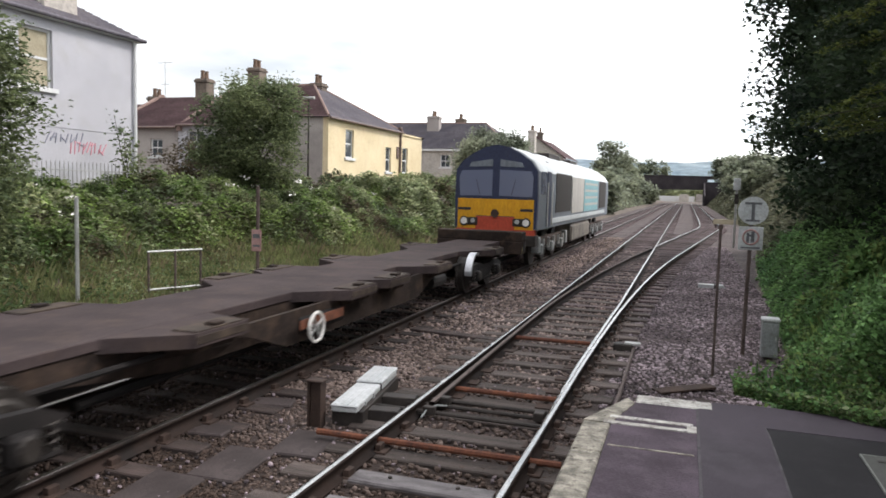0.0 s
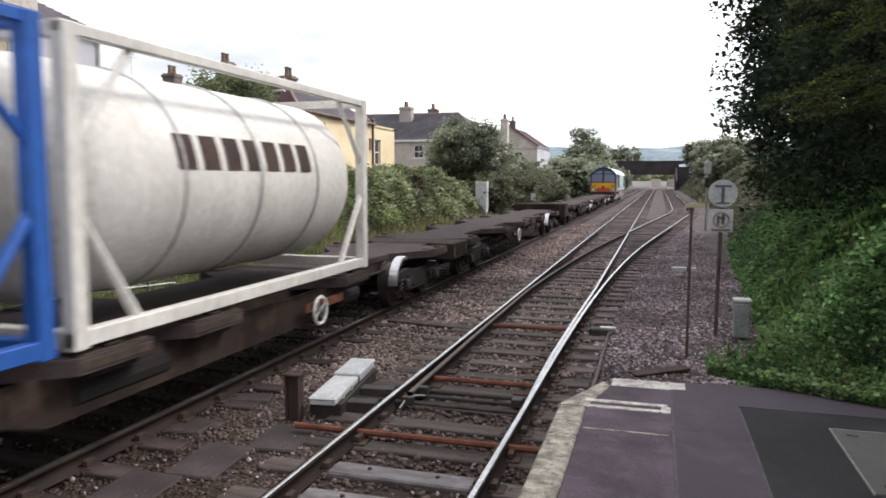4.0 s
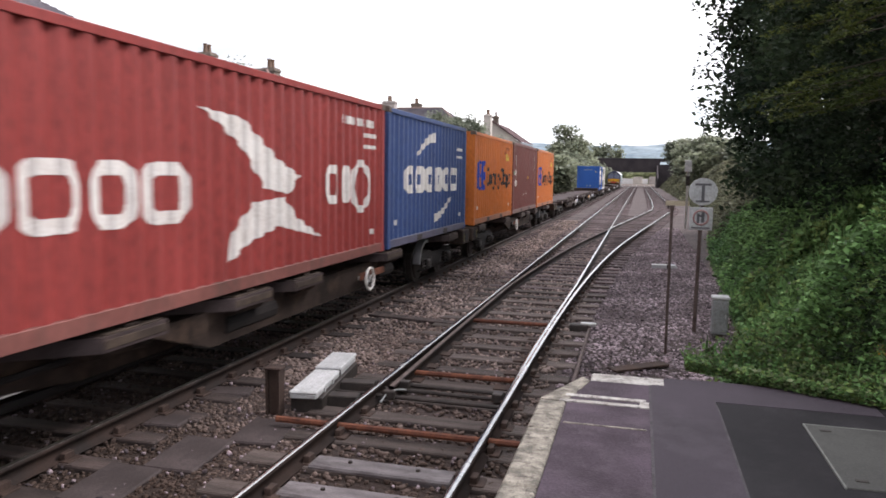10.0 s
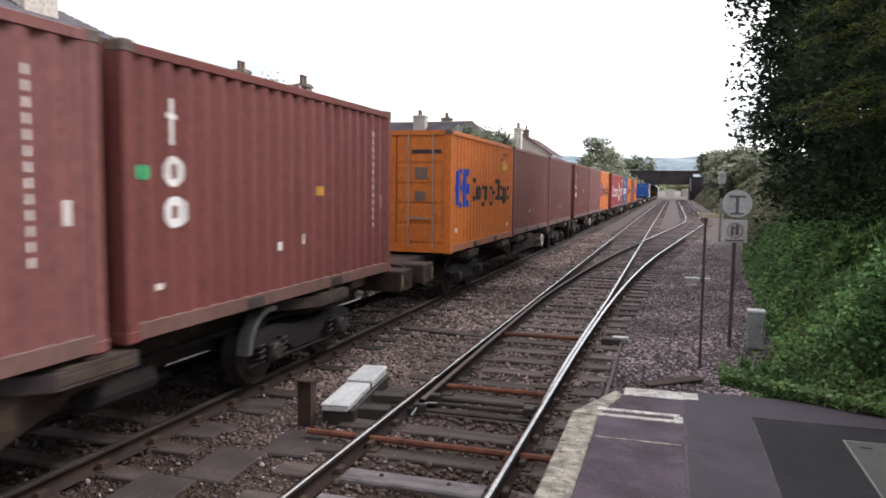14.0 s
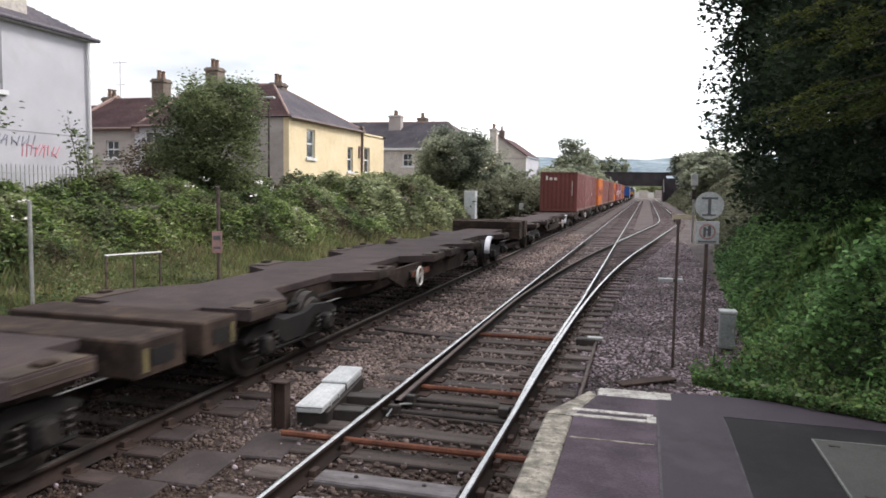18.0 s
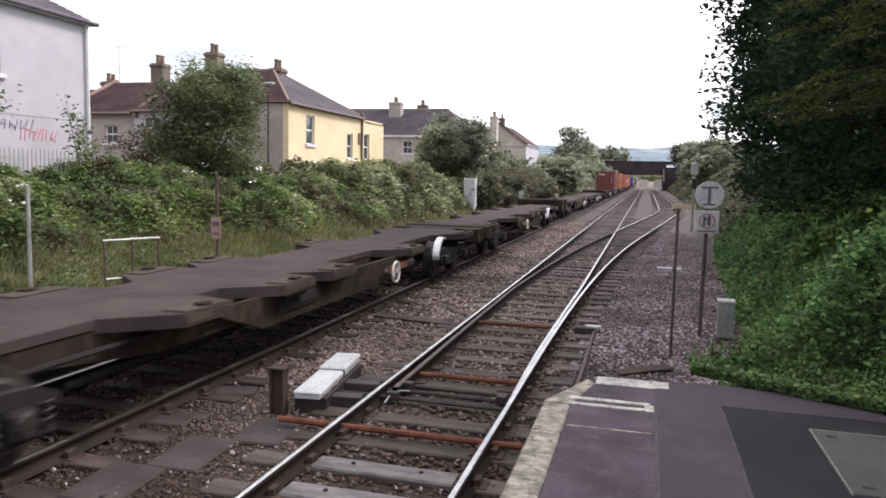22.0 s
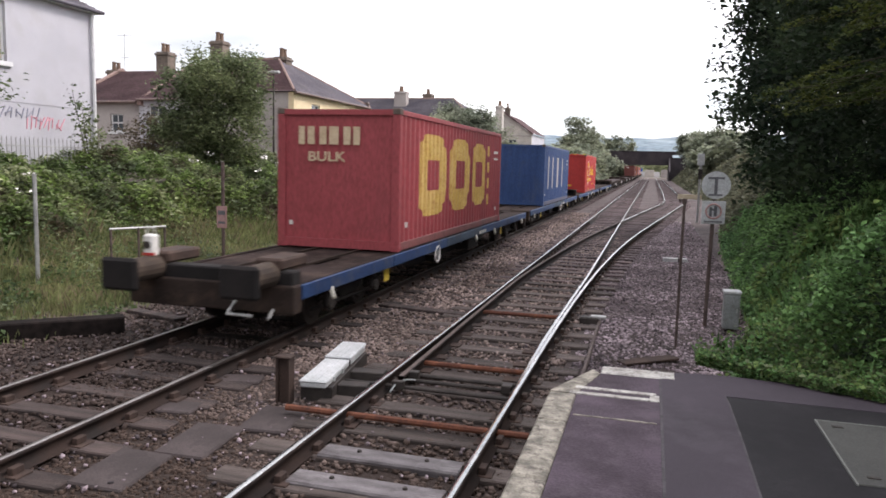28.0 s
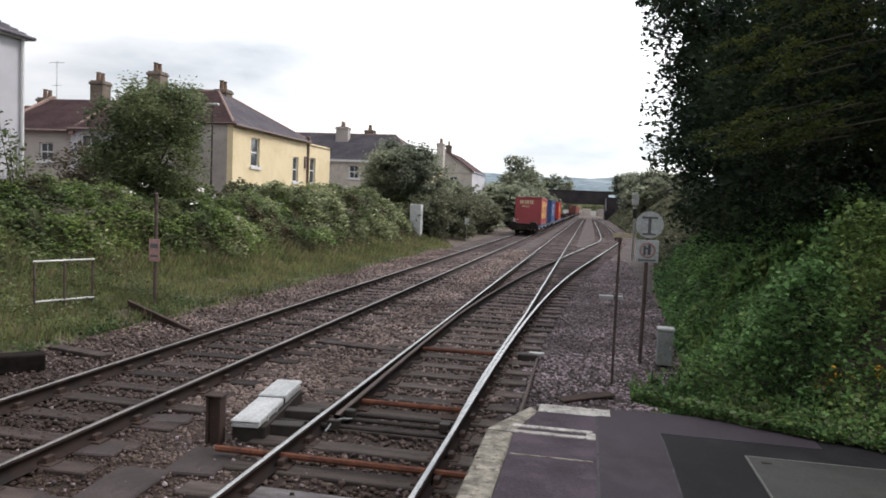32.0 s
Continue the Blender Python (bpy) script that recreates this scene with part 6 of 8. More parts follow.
# ---- wagons: y runs from 0 at the leading end back to -L, x from the track's centre ----
def bogie(parent, y, bright=False, c=0.42):
    b = part("bogie", boxes((-0.9, 0.9, y - 0.2, y + 0.2, 0.4, 0.62), bevel=0.02), M["under"], parent)
    for s in (-1, 1):
        part("side_frame", prism(bmesh.new(), [(y - 1.36, 0.56), (y - 1.12, 0.66), (y - 0.62, 0.70), (y - 0.3, 0.63), (y + 0.3, 0.63), (y + 0.62, 0.70), (y + 1.12, 0.66), (y + 1.36, 0.56), (y + 1.32, 0.49), (y + 0.66, 0.56), (y + 0.42, 0.40), (y + 0.3, 0.33), (y - 0.3, 0.33), (y - 0.42, 0.40), (y - 0.66, 0.56), (y - 1.32, 0.49)], "x", s * 0.98 - 0.05, s * 0.98 + 0.05), M["under"], b)
    for dy in (-0.9, 0.9):
        for s in (-1, 1):
            part("wheel", tubes(((s * 0.70, y + dy, c), (s * 0.83, y + dy, c), c), ((s * 0.83, y + dy, c), (s * 0.86, y + dy, c), c - 0.08, c - 0.12), ((s * 0.66, y + dy, c), (s * 0.70, y + dy, c), c + 0.03), seg=22), M["wheel"], b)
            part("axle_box", boxes((s * 1.04 - 0.09, s * 1.04 + 0.09, y + dy - 0.13, y + dy + 0.13, 0.30, 0.54), bevel=0.03), M["under"], b)
            part("axle_cover", tubes(((s * 1.12, y + dy, c), (s * 1.16, y + dy, c), 0.11, 0.09), seg=12), M["wheel"], b)
            for k in (-0.26, 0.26):
                bm = bmesh.new()
                turn = [(s * 1.05 + 0.05 * math.cos(a), y + dy + k + 0.05 * math.sin(a), 0.33 + 0.009 * i) for i, a in enumerate([0.8 * j for j in range(25)])]
                for p, q in zip(turn[:-1], turn[1:]):
                    tube(bm, p, q, 0.013, seg=4, caps=False)
                bmesh.ops.remove_doubles(bm, verts=bm.verts, dist=0.008)
                part("spring", bm, M["wheel"], b)
        part("axle", tubes(((-0.7, y + dy, c), (0.7, y + dy, c), 0.07), seg=8), M["under"], b)
    for s in (-1, 1):
        part("brake_beam", tubes(((s * 1.0, y - 1.3, 0.30), (s * 1.0, y + 1.3, 0.26), 0.025), seg=6), M["under"], b)
    # a bright arc added in place of the reflection on the wheel's rim
    if bright:
        bm = bmesh.new()
        for k in range(9):
            a0, a1 = (math.pi * (0.42 + 0.58 * j / 9) for j in (k, k + 1))
            c = [(1.06, y - 0.9 + r * math.cos(a), 0.46 + r * math.sin(a)) for a in (a0, a1) for r in (0.44, 0.50)]
            d = [(0.90, p[1], p[2]) for p in c]
            v = [bm.verts.new(p) for p in c + d]
            for f in ((0, 1, 3, 2), (4, 6, 7, 5), (1, 5, 7, 3), (0, 2, 6, 4)):
                bm.faces.new([v[i] for i in f])
        bmesh.ops.remove_doubles(bm, verts=bm.verts, dist=0.001)
        part("wheel_guard", bm, M["tread"], b, "bright steel arc standing for the glint on the wheel rim")
    return b


def handwheel(parent, y, z=0.62, r=0.185, x=1.22):
    bm = ring(bmesh.new(), (x, y, z), (1, 0, 0), r, 0.021, 24, 6)
    w = part("handbrake_wheel", bm, M["ring_white"], parent, "white painted handbrake wheel")
    bm = bmesh.new()
    for k in range(4):
        a = math.pi / 2 * k + 0.5
        tube(bm, (x - 0.01, y, z), (x, y + r * math.cos(a), z + r * math.sin(a)), 0.014, seg=6)
    tube(bm, (x - 0.25, y, z), (x + 0.03, y, z), 0.03, seg=8)
    part("spokes", bm, M["galv"], w)


def buffers(parent, y, way, z=1.0, mat_name="iron"):
    for s in (-1, 1):
        part("buffer", tubes(((s * 0.86, y, z), (s * 0.86, y + way * 0.30, z), 0.10), ((s * 0.86, y + way * 0.30, z), (s * 0.86, y + way * 0.35, z), 0.20), seg=14), M[mat_name], parent)
    part("coupling", tubes(((0, y - way * 0.1, z - 0.06), (0, y + way * 0.5, z - 0.1), 0.05), ((0.3, y, z - 0.2), (0.2, y + way * 0.4, z - 0.45), 0.03), ((-0.3, y, z - 0.2), (-0.2, y + way * 0.4, z - 0.45), 0.03), seg=8), M["iron"], parent)


def spine_wagon(L, wheel_y, stamp, outer):
    """One half of a coupled pair. outer: the leading end carries the buffers, otherwise the trailing end does."""
    w = thing("container_wagon", "empty brown steel spine container flat wagon", "wagon", group="container wagons")
    # the ends as (outermost, inner face of the headstock, bogie centre)
    lead, rear = ((0.10, -0.50, -3.45), (-20.0, -19.35, -17.5)) if outer else ((0.35, -0.35, -2.15), (-20.0, -19.4, -16.2))
    y0, y1 = rear[1], lead[1]
    part("deck", boxes((-0.62, 0.62, y0, y1, 0.86, 0.97), bevel=0.01), M["deck"], w)
    part("spine", boxes((-0.42, 0.42, y0, y1, 0.46, 0.86), bevel=0.01), M["under"], w)
    a, b = rear[2], lead[2]
    for s in (-1, 1):  # deep webs under the deck's edges, shallower over the bogies
        part("web", prism(bmesh.new(), [(y1, 0.865), (y1, 0.72), (b - 1.2, 0.68), (b - 3.2, 0.42), (a + 3.2, 0.42), (a + 1.2, 0.68), (y0, 0.72), (y0, 0.865)], "x", s * 0.57 - 0.025, s * 0.57 + 0.025), M["frame_brown"], w)
    for e, i, _ in (lead, rear):
        part("headstock", boxes((-1.25, 1.25, min(e, i), max(e, i), 0.62, 0.98), bevel=0.02), M["frame_brown"], w)
        for s in (-1, 1):
            part("end_pocket", boxes((s * 1.254 - 0.004, s * 1.254 + 0.004, min(e, i) + 0.18, max(e, i) - 0.18, 0.72, 0.88)), M["under"], w)
            y = i + (0.10 if e > i else -0.10)
            part("corner_mark", boxes((s * 1.253 - 0.004, s * 1.253 + 0.004, y - 0.03, y + 0.03, 0.68, 0.90)), M["mark_worn"], w, "worn yellowish paint mark")
    # tapering outriggers that carry the containers, each with its pads
    rows = ((-3.0, -7.3, -9.6, -11.0, -14.4, -18.6) if outer else (-1.3, -5.75, -9.4, -10.9, -13.0, -16.4))
    for k, y in enumerate(rows):
        for s in (-1, 1):
            back, fore = (1.5, 0.5) if k == 0 else (0.5, 1.3) if k == 5 else (1.0, 0.62)
            if k == 5 and outer:
                back = 0.5
            o = part("outrigger", prism(bmesh.new(), [(s * 0.60, y - back), (s * 1.24, y - 0.44), (s * 1.24, y + 0.44), (s * 0.60, y + fore)], "z", 0.83, 0.968), M["deck"], w)
            part("gusset", prism(bmesh.new(), [(s * 0.42, 0.84), (s * 1.20, 0.84), (s * 1.16, 0.76), (s * 0.42, 0.56)], "y", y - 0.3, y + 0.3), M["frame_brown"], o)
            part("pad", boxes((s * 1.08 - 0.14, s * 1.08 + 0.14, y - 0.40, y + 0.40, 0.966, 0.985), bevel=0.004), M["pad"], o, "worn brown bearing pad")
            part("twist_lock", boxes((s * 1.14 - 0.06, s * 1.14 + 0.06, y - 0.09, y + 0.09, 0.983, 1.02), bevel=0.01), M["frame_brown"], o)
            part("edge_strip", boxes((s * 1.243 - 0.006, s * 1.243 + 0.006, y - 0.42, y + 0.42, 0.86, 0.94), bevel=0.003), M["pad"], o)
    mid = (a + b) / 2
    for s in (-1, 1):
        # deep dark beam added to fill in the shade below the deck
        part("side_beam", prism(bmesh.new(), [(mid - 3.6, 0.84), (mid + 3.6, 0.84), (mid + 2.3, 0.42), (mid - 2.3, 0.42)], "x", s * 0.98 - 0.03, s * 0.98 + 0.03), M["frame_brown"], w)
        part("brake_rod", tubes(((s * 0.45, b - 2, 0.36), (s * 0.45, a + 2, 0.36), 0.045), ((s * 0.25, mid - 3, 0.30), (s * 0.25, mid + 3, 0.30), 0.06), seg=6), M["under"], w)
        part("strut", tubes(((s * 1.1, rows[1] + 0.2, 0.80), (s * 0.5, rows[1] - 1.2, 0.5), 0.035), seg=6), M["frame_brown"], w)
        part("strut", tubes(((s * 1.1, rows[4] - 0.2, 0.80), (s * 0.5, rows[4] + 1.2, 0.5), 0.035), seg=6), M["frame_brown"], w)
        part("air_tank", tubes(((s * 0.9, mid - 2.0, 0.62), (s * 0.9, mid - 0.8, 0.62), 0.16), seg=12), M["under"], w)
        part("brake_cylinder", tubes(((s * 0.8, b - 3.6, 0.55), (s * 0.8, b - 2.8, 0.55), 0.14), seg=12), M["under"], w)
        part("pipe_run", tubes(((s * 0.75, b, 0.72), (s * 0.75, a, 0.70), 0.03), seg=6), M["under"], w)
    part("stencil_bar", boxes(*[(1.148, 1.156, wheel_y - 1.15 + 0.155 * i, wheel_y - 1.04 + 0.155 * i, 0.60, 0.60 + (0.20 if i in (0, 4, 5, 8) else 0.14)) for i in range(11)]) if stamp else boxes((1.148, 1.156, wheel_y - 0.3, wheel_y + 0.9, 0.62, 0.74)), M["bar_orange"] if stamp else M["rust"], w, "worn orange stencil")
    bogie(w, b, True)
    bogie(w, a)
    handwheel(w, wheel_y)
    part("drawbar", boxes((-0.13, 0.13, rear[0] - 0.75, rear[0] + 0.1, 0.62, 0.78), bevel=0.02), M["under"], w)
    if outer:
        buffers(w, lead[0], 1, 0.80, "under")
    else:
        buffers(w, rear[0], -1, 0.80, "under")
    return w


def blue_flat(L, wheel_y, drop):
    w = thing("container_wagon", "low container flat wagon with worn blue side sills", "wagon", group="container wagons")
    z = 0.78
    bm = boxes((-1.2, -0.55, -L + 0.55, -0.55, z - 0.06, z), (-0.28, 0.28, -L + 0.55, -0.55, z - 0.06, z), (0.55, 1.2, -L + 0.55, -0.55, z - 0.06, z), bevel=0.004)
    for y in np.arange(-L + 0.55, -0.6, 2.9):
        for x0, x1 in ((-0.56, -0.27), (0.27, 0.56)):
            box(bm, x0, x1, y, y + 1.9, z - 0.058, z - 0.003)
    part("deck", bm, M["deck_low"], w)
    part("frame", boxes((-0.6, -0.45, -L + 0.5, -0.5, 0.42, z - 0.06), (0.45, 0.6, -L + 0.5, -0.5, 0.42, z - 0.06), (-1.15, 1.15, -L / 2 - 0.1, -L / 2 + 0.1, 0.5, z - 0.06), bevel=0.01), M["under"], w)
    segs = 5
    for s in (-1, 1):
        for k in range(segs):
            y0, y1 = -0.5 - (L - 1.0) * (k + 1) / segs, -0.5 - (L - 1.0) * k / segs
            m = M["solebar_grey"] if k == 2 else M["solebar_blue"]
            part("side_sill", boxes((s * 1.24 - 0.04, s * 1.24 + 0.04, y0 + 0.01, y1 - 0.01, z - 0.18, z + 0.012), bevel=0.008), m, w)
        part("side_sill_edge", boxes((s * 1.2 - 0.06, s * 1.2 + 0.03, -L + 0.5, -0.5, z, z + 0.02)), M["deck_low"], w)
        for y in (-1.4, -L + 1.4, -L / 2 + 1.0, -6.0):
            part("lashing_hook", tubes(((s * 1.27, y, z - 0.14), (s * 1.30, y, z - 0.27), 0.035), ((s * 1.30, y, z - 0.27), (s * 1.28, y + 0.1, z - 0.31), 0.028), seg=6), M["label_pale"], w)
        for y in (-4.4, -L + 4.0):
            part("label_plate", boxes((s * 1.15 - 0.005, s * 1.15 + 0.005, y - 0.12, y + 0.12, 0.34, 0.58)), M["label_yellow"], w)
        part("equipment_box", boxes((s * 1.0 - 0.18, s * 1.0 + 0.18, -L / 2 + 0.6, -L / 2 + 1.7, 0.28, 0.60), bevel=0.02), M["under"], w)
        part("equipment_box", boxes((s * 1.0 - 0.1, s * 1.0 + 0.1, -L / 2 - 2.2, -L / 2 - 1.5, 0.32, 0.58), bevel=0.02), M["under"], w)
        # dark plate added where the space under the sill lies in shadow
        part("truss", prism(bmesh.new(), [(-4.6, 0.62), (-L + 4.6, 0.62), (-L + 6.2, 0.30), (-6.2, 0.30)], "x", s * 0.86 - 0.03, s * 0.86 + 0.03), M["under"], w)
        part("deck_ridge", boxes((s * 0.42 - 0.03, s * 0.42 + 0.03, -L + 1.0, -1.0, z - 0.01, z + 0.035), bevel=0.006), M["frame_brown"], w)
        for i in range(4):
            part("stencil_bar", boxes((s * 1.282 - 0.003, s * 1.282 + 0.004, -7.9 + 0.22 * i, -7.76 + 0.22 * i, z - 0.155, z - 0.075)), M["label_pale"], w, "pale worn stencilled writing")
    part("headstock", boxes((-1.25, 1.25, -0.55, -0.3, 0.42, z + 0.02), bevel=0.02), M["frame_brown"], w)
    part("headstock", boxes((-1.25, 1.25, -L + 0.3, -L + 0.55, 0.42, z + 0.02), bevel=0.02), M["frame_brown"], w)
    bogie(w, -2.6, c=0.34)
    bogie(w, -L + 2.6, c=0.34)
    handwheel(w, wheel_y + (0.4 if wheel_y > -9.5 else -0.5), 0.52, 0.165, 1.27)
    if wheel_y == -10.6:
        part("deck_hoop", tubes(((-0.15, -L + 1.9, z), (-0.15, -L + 1.9, z + 0.45), 0.03), ((0.1, -L + 1.9, z), (0.1, -L + 1.9, z + 0.45), 0.03), ((-0.15, -L + 1.9, z + 0.45), (0.1, -L + 1.9, z + 0.45), 0.03), seg=8), M["grey_paint"], w)
    if drop:
        for s in (-1, 1):
            part("buffer_shank", tubes(((s * 0.86, -L + 0.4, 0.93), (s * 0.86, -L - 0.32, 0.93), 0.17, 0.155), seg=16), M["pad"], w)
            part("buffer", boxes((s * 0.86 - 0.27, s * 0.86 + 0.27, -L - 0.40, -L - 0.30, 0.71, 1.13), bevel=0.04), M["under"], w, "square dark buffer head")
        part("buffer_beam", boxes((-1.2, 1.2, -L + 0.35, -L + 0.6, 0.60, 0.98), bevel=0.02), M["under"], w)
        for s in (-1, 1):
            part("buffer_cover", boxes((s * 0.85 - 0.2, s * 0.85 + 0.2, -L + 0.35, -L + 1.1, 0.98, 1.14), bevel=0.03), M["rust_dark"], w)
        part("brake_pipe", tubes(((0.42, -L + 0.25, 0.56), (0.5, -L - 0.06, 0.46), 0.018), ((0.5, -L - 0.06, 0.46), (0.85, -L - 0.05, 0.45), 0.018), ((1.0, -L + 0.2, 0.5), (1.05, -L, 0.42), 0.022), seg=6), M["galv"], w)
        lamp = part("tail_lamp", boxes((-0.93, -0.77, -L + 0.18, -L + 0.33, 1.08, 1.38), bevel=0.025), M["ring_white"], w, "white tail lamp with a handle")
        part("lens", tubes(((-0.85, -L + 0.18, 1.24), (-0.85, -L + 0.155, 1.24), 0.055), seg=14), M["iron"], lamp)
        part("stripe", boxes((-0.933, -0.767, -L + 0.176, -L + 0.22, 1.10, 1.135)), M["red_ib"], lamp)
        part("handle", tubes(((-0.91, -L + 0.25, 1.37), (-0.91, -L + 0.25, 1.47), 0.01), ((-0.79, -L + 0.25, 1.37), (-0.79, -L + 0.25, 1.47), 0.01), ((-0.91, -L + 0.25, 1.47), (-0.79, -L + 0.25, 1.47), 0.012), seg=6), M["ring_white"], lamp)
    else:
        part("coupler", boxes((-0.12, 0.12, -L - 0.25, -L + 0.32, 0.5, 0.68), bevel=0.02), M["under"], w)
    return w


def raised_end(w, y):
    """A taller end frame on a low wagon's coupled end."""
    part("end_frame", boxes((-1.22, 1.22, y - 0.20, y + 0.24, 1.12, 1.17), (-1.22, -1.08, y - 0.12, y + 0.12, 0.62, 1.13), (1.08, 1.22, y - 0.12, y + 0.12, 0.62, 1.13), bevel=0.015), M["frame_brown"], w)
    part("end_plate", boxes((-1.08, 1.08, y + 0.04, y + 0.09, 0.66, 1.12)), M["under"], w)
    for x in (-0.62, 0.02, 0.66):
        part("end_gusset", prism(bmesh.new(), [(y + 0.03, 0.78), (y + 0.03, 1.12), (y - 0.16, 1.12), (y - 0.42, 0.79)], "x", x - 0.025, x + 0.025), M["frame_brown"], w)


MOVERS = []  # each moving thing with its place along the track at 0 s

SPINE = (20.6, 0.4, -19.8, -40.0, -60.3, -80.5, -100.7, -121.4, -142.3, -163.3, -184.0, -204.9, -225.5, -246.15, -267.4, -288.3)
LS = 20.25
odd, even, plain = spine_wagon(LS, -12.4, False, True), spine_wagon(LS, -7.0, False, False), spine_wagon(LS, -12.3, True, True)
for k, u in enumerate(SPINE):
    src = plain if k == 4 else even if k % 2 else odd
    ob = src if k in (0, 1, 4) else copy_thing(src, pose(0, 0, 0))
    MOVERS.append((ob, u, 0.0))
for k in (0, 2, 4, 12, 14, 1, 3, 11, 13, 15):  # raised transverse beams at the buffered ends
    y = -0.22 if k % 2 == 0 else -19.71
    beam = part("raised_beam", boxes((-1.25, 1.25, y - 0.26, y + 0.28, 0.978, 1.25), bevel=0.02), M["frame_brown"], MOVERS[k][0])
    part("end_slot", boxes((1.246, 1.256, y - 0.02, y + 0.16, 1.03, 1.14)), M["under"], beam)
LB = 18.6
flat_a, flat_b = blue_flat(LB, -9.0, False), blue_flat(LB, -10.6, False)
flat_c = copy_thing(flat_a, pose(0, 0, 0))
flat_d = blue_flat(LB, -11.3, True)
raised_end(flat_a, -0.5)
raised_end(flat_c, -0.5)
for ob, u in ((flat_a, -308.6), (flat_b, -327.7), (flat_c, -346.6), (flat_d, -365.3)):
    MOVERS.append((ob, u, 0.0))
tagged(flat_d, "last low flat wagon with blue sills and a tail lamp")


# ---- containers: y from 0 at the trailing end to L, z from the wagon's deck ----
PITCH, DEPTH, HALF = 0.278, 0.046, 1.219
FLANKS = (0, 0.34, 0.48, 0.84, 1.0)


def sill(m):
    """The grimy paint of a container's lower edge."""
    if m.name not in SILLS:
        c = PAINTS[m.name]
        SILLS[m.name] = paint(m.name + "_sill", tuple(0.45 * a + 0.55 * b for a, b in zip(c, (0.12, 0.09, 0.075))), (0.06, 0.045, 0.038), 0.4)
    return SILLS[m.name]


def wave(y):
    """How far the corrugated side lies behind its outer face at y."""
    u = (y / PITCH) % 1.0
    return DEPTH * float(np.interp(u, FLANKS, (0, 0, 1, 1, 0)))


def corrugated(a0, a1, z0, z1):
    knots = sorted({a0, a1, *[v for k in range(int(a0 / PITCH) - 1, int(a1 / PITCH) + 2) for v in [PITCH * (k + q) for q in FLANKS[:4]] if a0 < v < a1]})
    return knots


def side_panel(c, s, L, H, m, name="side_panel"):
    ks = corrugated(0.16, L - 0.16, 0, 1)
    v = [(s * (HALF - 0.012 - wave(y)), y, z) for y in ks for z in (0.16, H - 0.10)]
    f = [(2 * i, 2 * i + 2, 2 * i + 3, 2 * i + 1) if s > 0 else (2 * i + 1, 2 * i + 3, 2 * i + 2, 2 * i) for i in range(len(ks) - 1)]
    return raw(name, v, f, m, c)


def end_panel(c, y, way, H, m, flat=False):
    ks = [-HALF + 0.12, HALF - 0.12] if flat else [k - HALF for k in corrugated(0.12, 2 * HALF - 0.12, 0, 1)]
    v = [(x, y + way * (0.0 if flat else (DEPTH - wave(x + HALF))), z) for x in ks for z in (0.16, H - 0.10)]
    f = [(2 * i, 2 * i + 2, 2 * i + 3, 2 * i + 1) if way < 0 else (2 * i + 1, 2 * i + 3, 2 * i + 2, 2 * i) for i in range(len(ks) - 1)]
    return raw("end_panel", v, f, m, c)


def decal(c, name, y0, y1, spans, material, label="", proud=0.005, step=0.03, s=1):
    """Paint on the right-hand side: for every y the spans of z that it covers, following the corrugation."""
    ks = sorted(set(corrugated(y0, y1, 0, 1)) | set(np.arange(y0, y1, step).tolist()))
    bm = bmesh.new()
    for a, b in zip(ks[:-1], ks[1:]):
        sa, sb, mid = spans(a + 1e-4), spans(b - 1e-4), spans((a + b) / 2)
        if not len(sa) == len(sb) == len(mid):
            sa = sb = mid
        xa, xb = HALF - 0.012 - wave(a) + proud, HALF - 0.012 - wave(b) + proud
        for (a0, a1), (b0, b1) in zip(sa, sb):
            bm.faces.new([bm.verts.new(p) for p in ((s * xa, a, a0), (s * xb, b, b0), (s * xb, b, b1), (s * xa, a, a1))])
    bmesh.ops.remove_doubles(bm, verts=bm.verts, dist=0.0008)
    return part(name, bm, material, c, label)


def letters(widths, y_right, z0, z1, gap=0.05, tall=()):
    """Plain bars in place of a line of writing, from its left end at y_right (the train's rear lies to the left) on."""
    rows, y = [], y_right
    for k, w in enumerate(widths):
        rows.append((y, y + w, z0 - (0.10 if k in tall else 0), z1))
        y += w + gap
    return rows


def bars(c, name, rows, material, label="plain bars of unreadable writing"):
    for r in rows:
        decal(c, name, r[0], r[1], lambda y, r=r: [(r[2], r[3])], material, label)


def blocks(c, cells, material, label):
    """Plain rounded hoops of the size of each sign, in place of large writing: rows of (y0, y1, z0, z1, stroke)."""
    for y0, y1, z0, z1, w in cells:
        r = min(y1 - y0, z1 - z0) * 0.34

        def edge(v, a, b, lo, hi, r):
            d = max(a + r - v, v - (b - r), 0.0)
            k = r - math.sqrt(max(0.0, r * r - d * d))
            return (lo + k, hi - k)

        def spans(v):
            lo, hi = edge(v, y0, y1, z0, z1, r)
            if w and y0 + w < v < y1 - w:
                a, b = edge(v, y0 + w, y1 - w, z0 + w, z1 - w, max(0.01, r - w))
                return [(lo, a), (b, hi)]
            return [(lo, hi)]
        decal(c, "writing_block", y0, y1, spans, material, label, step=0.02)


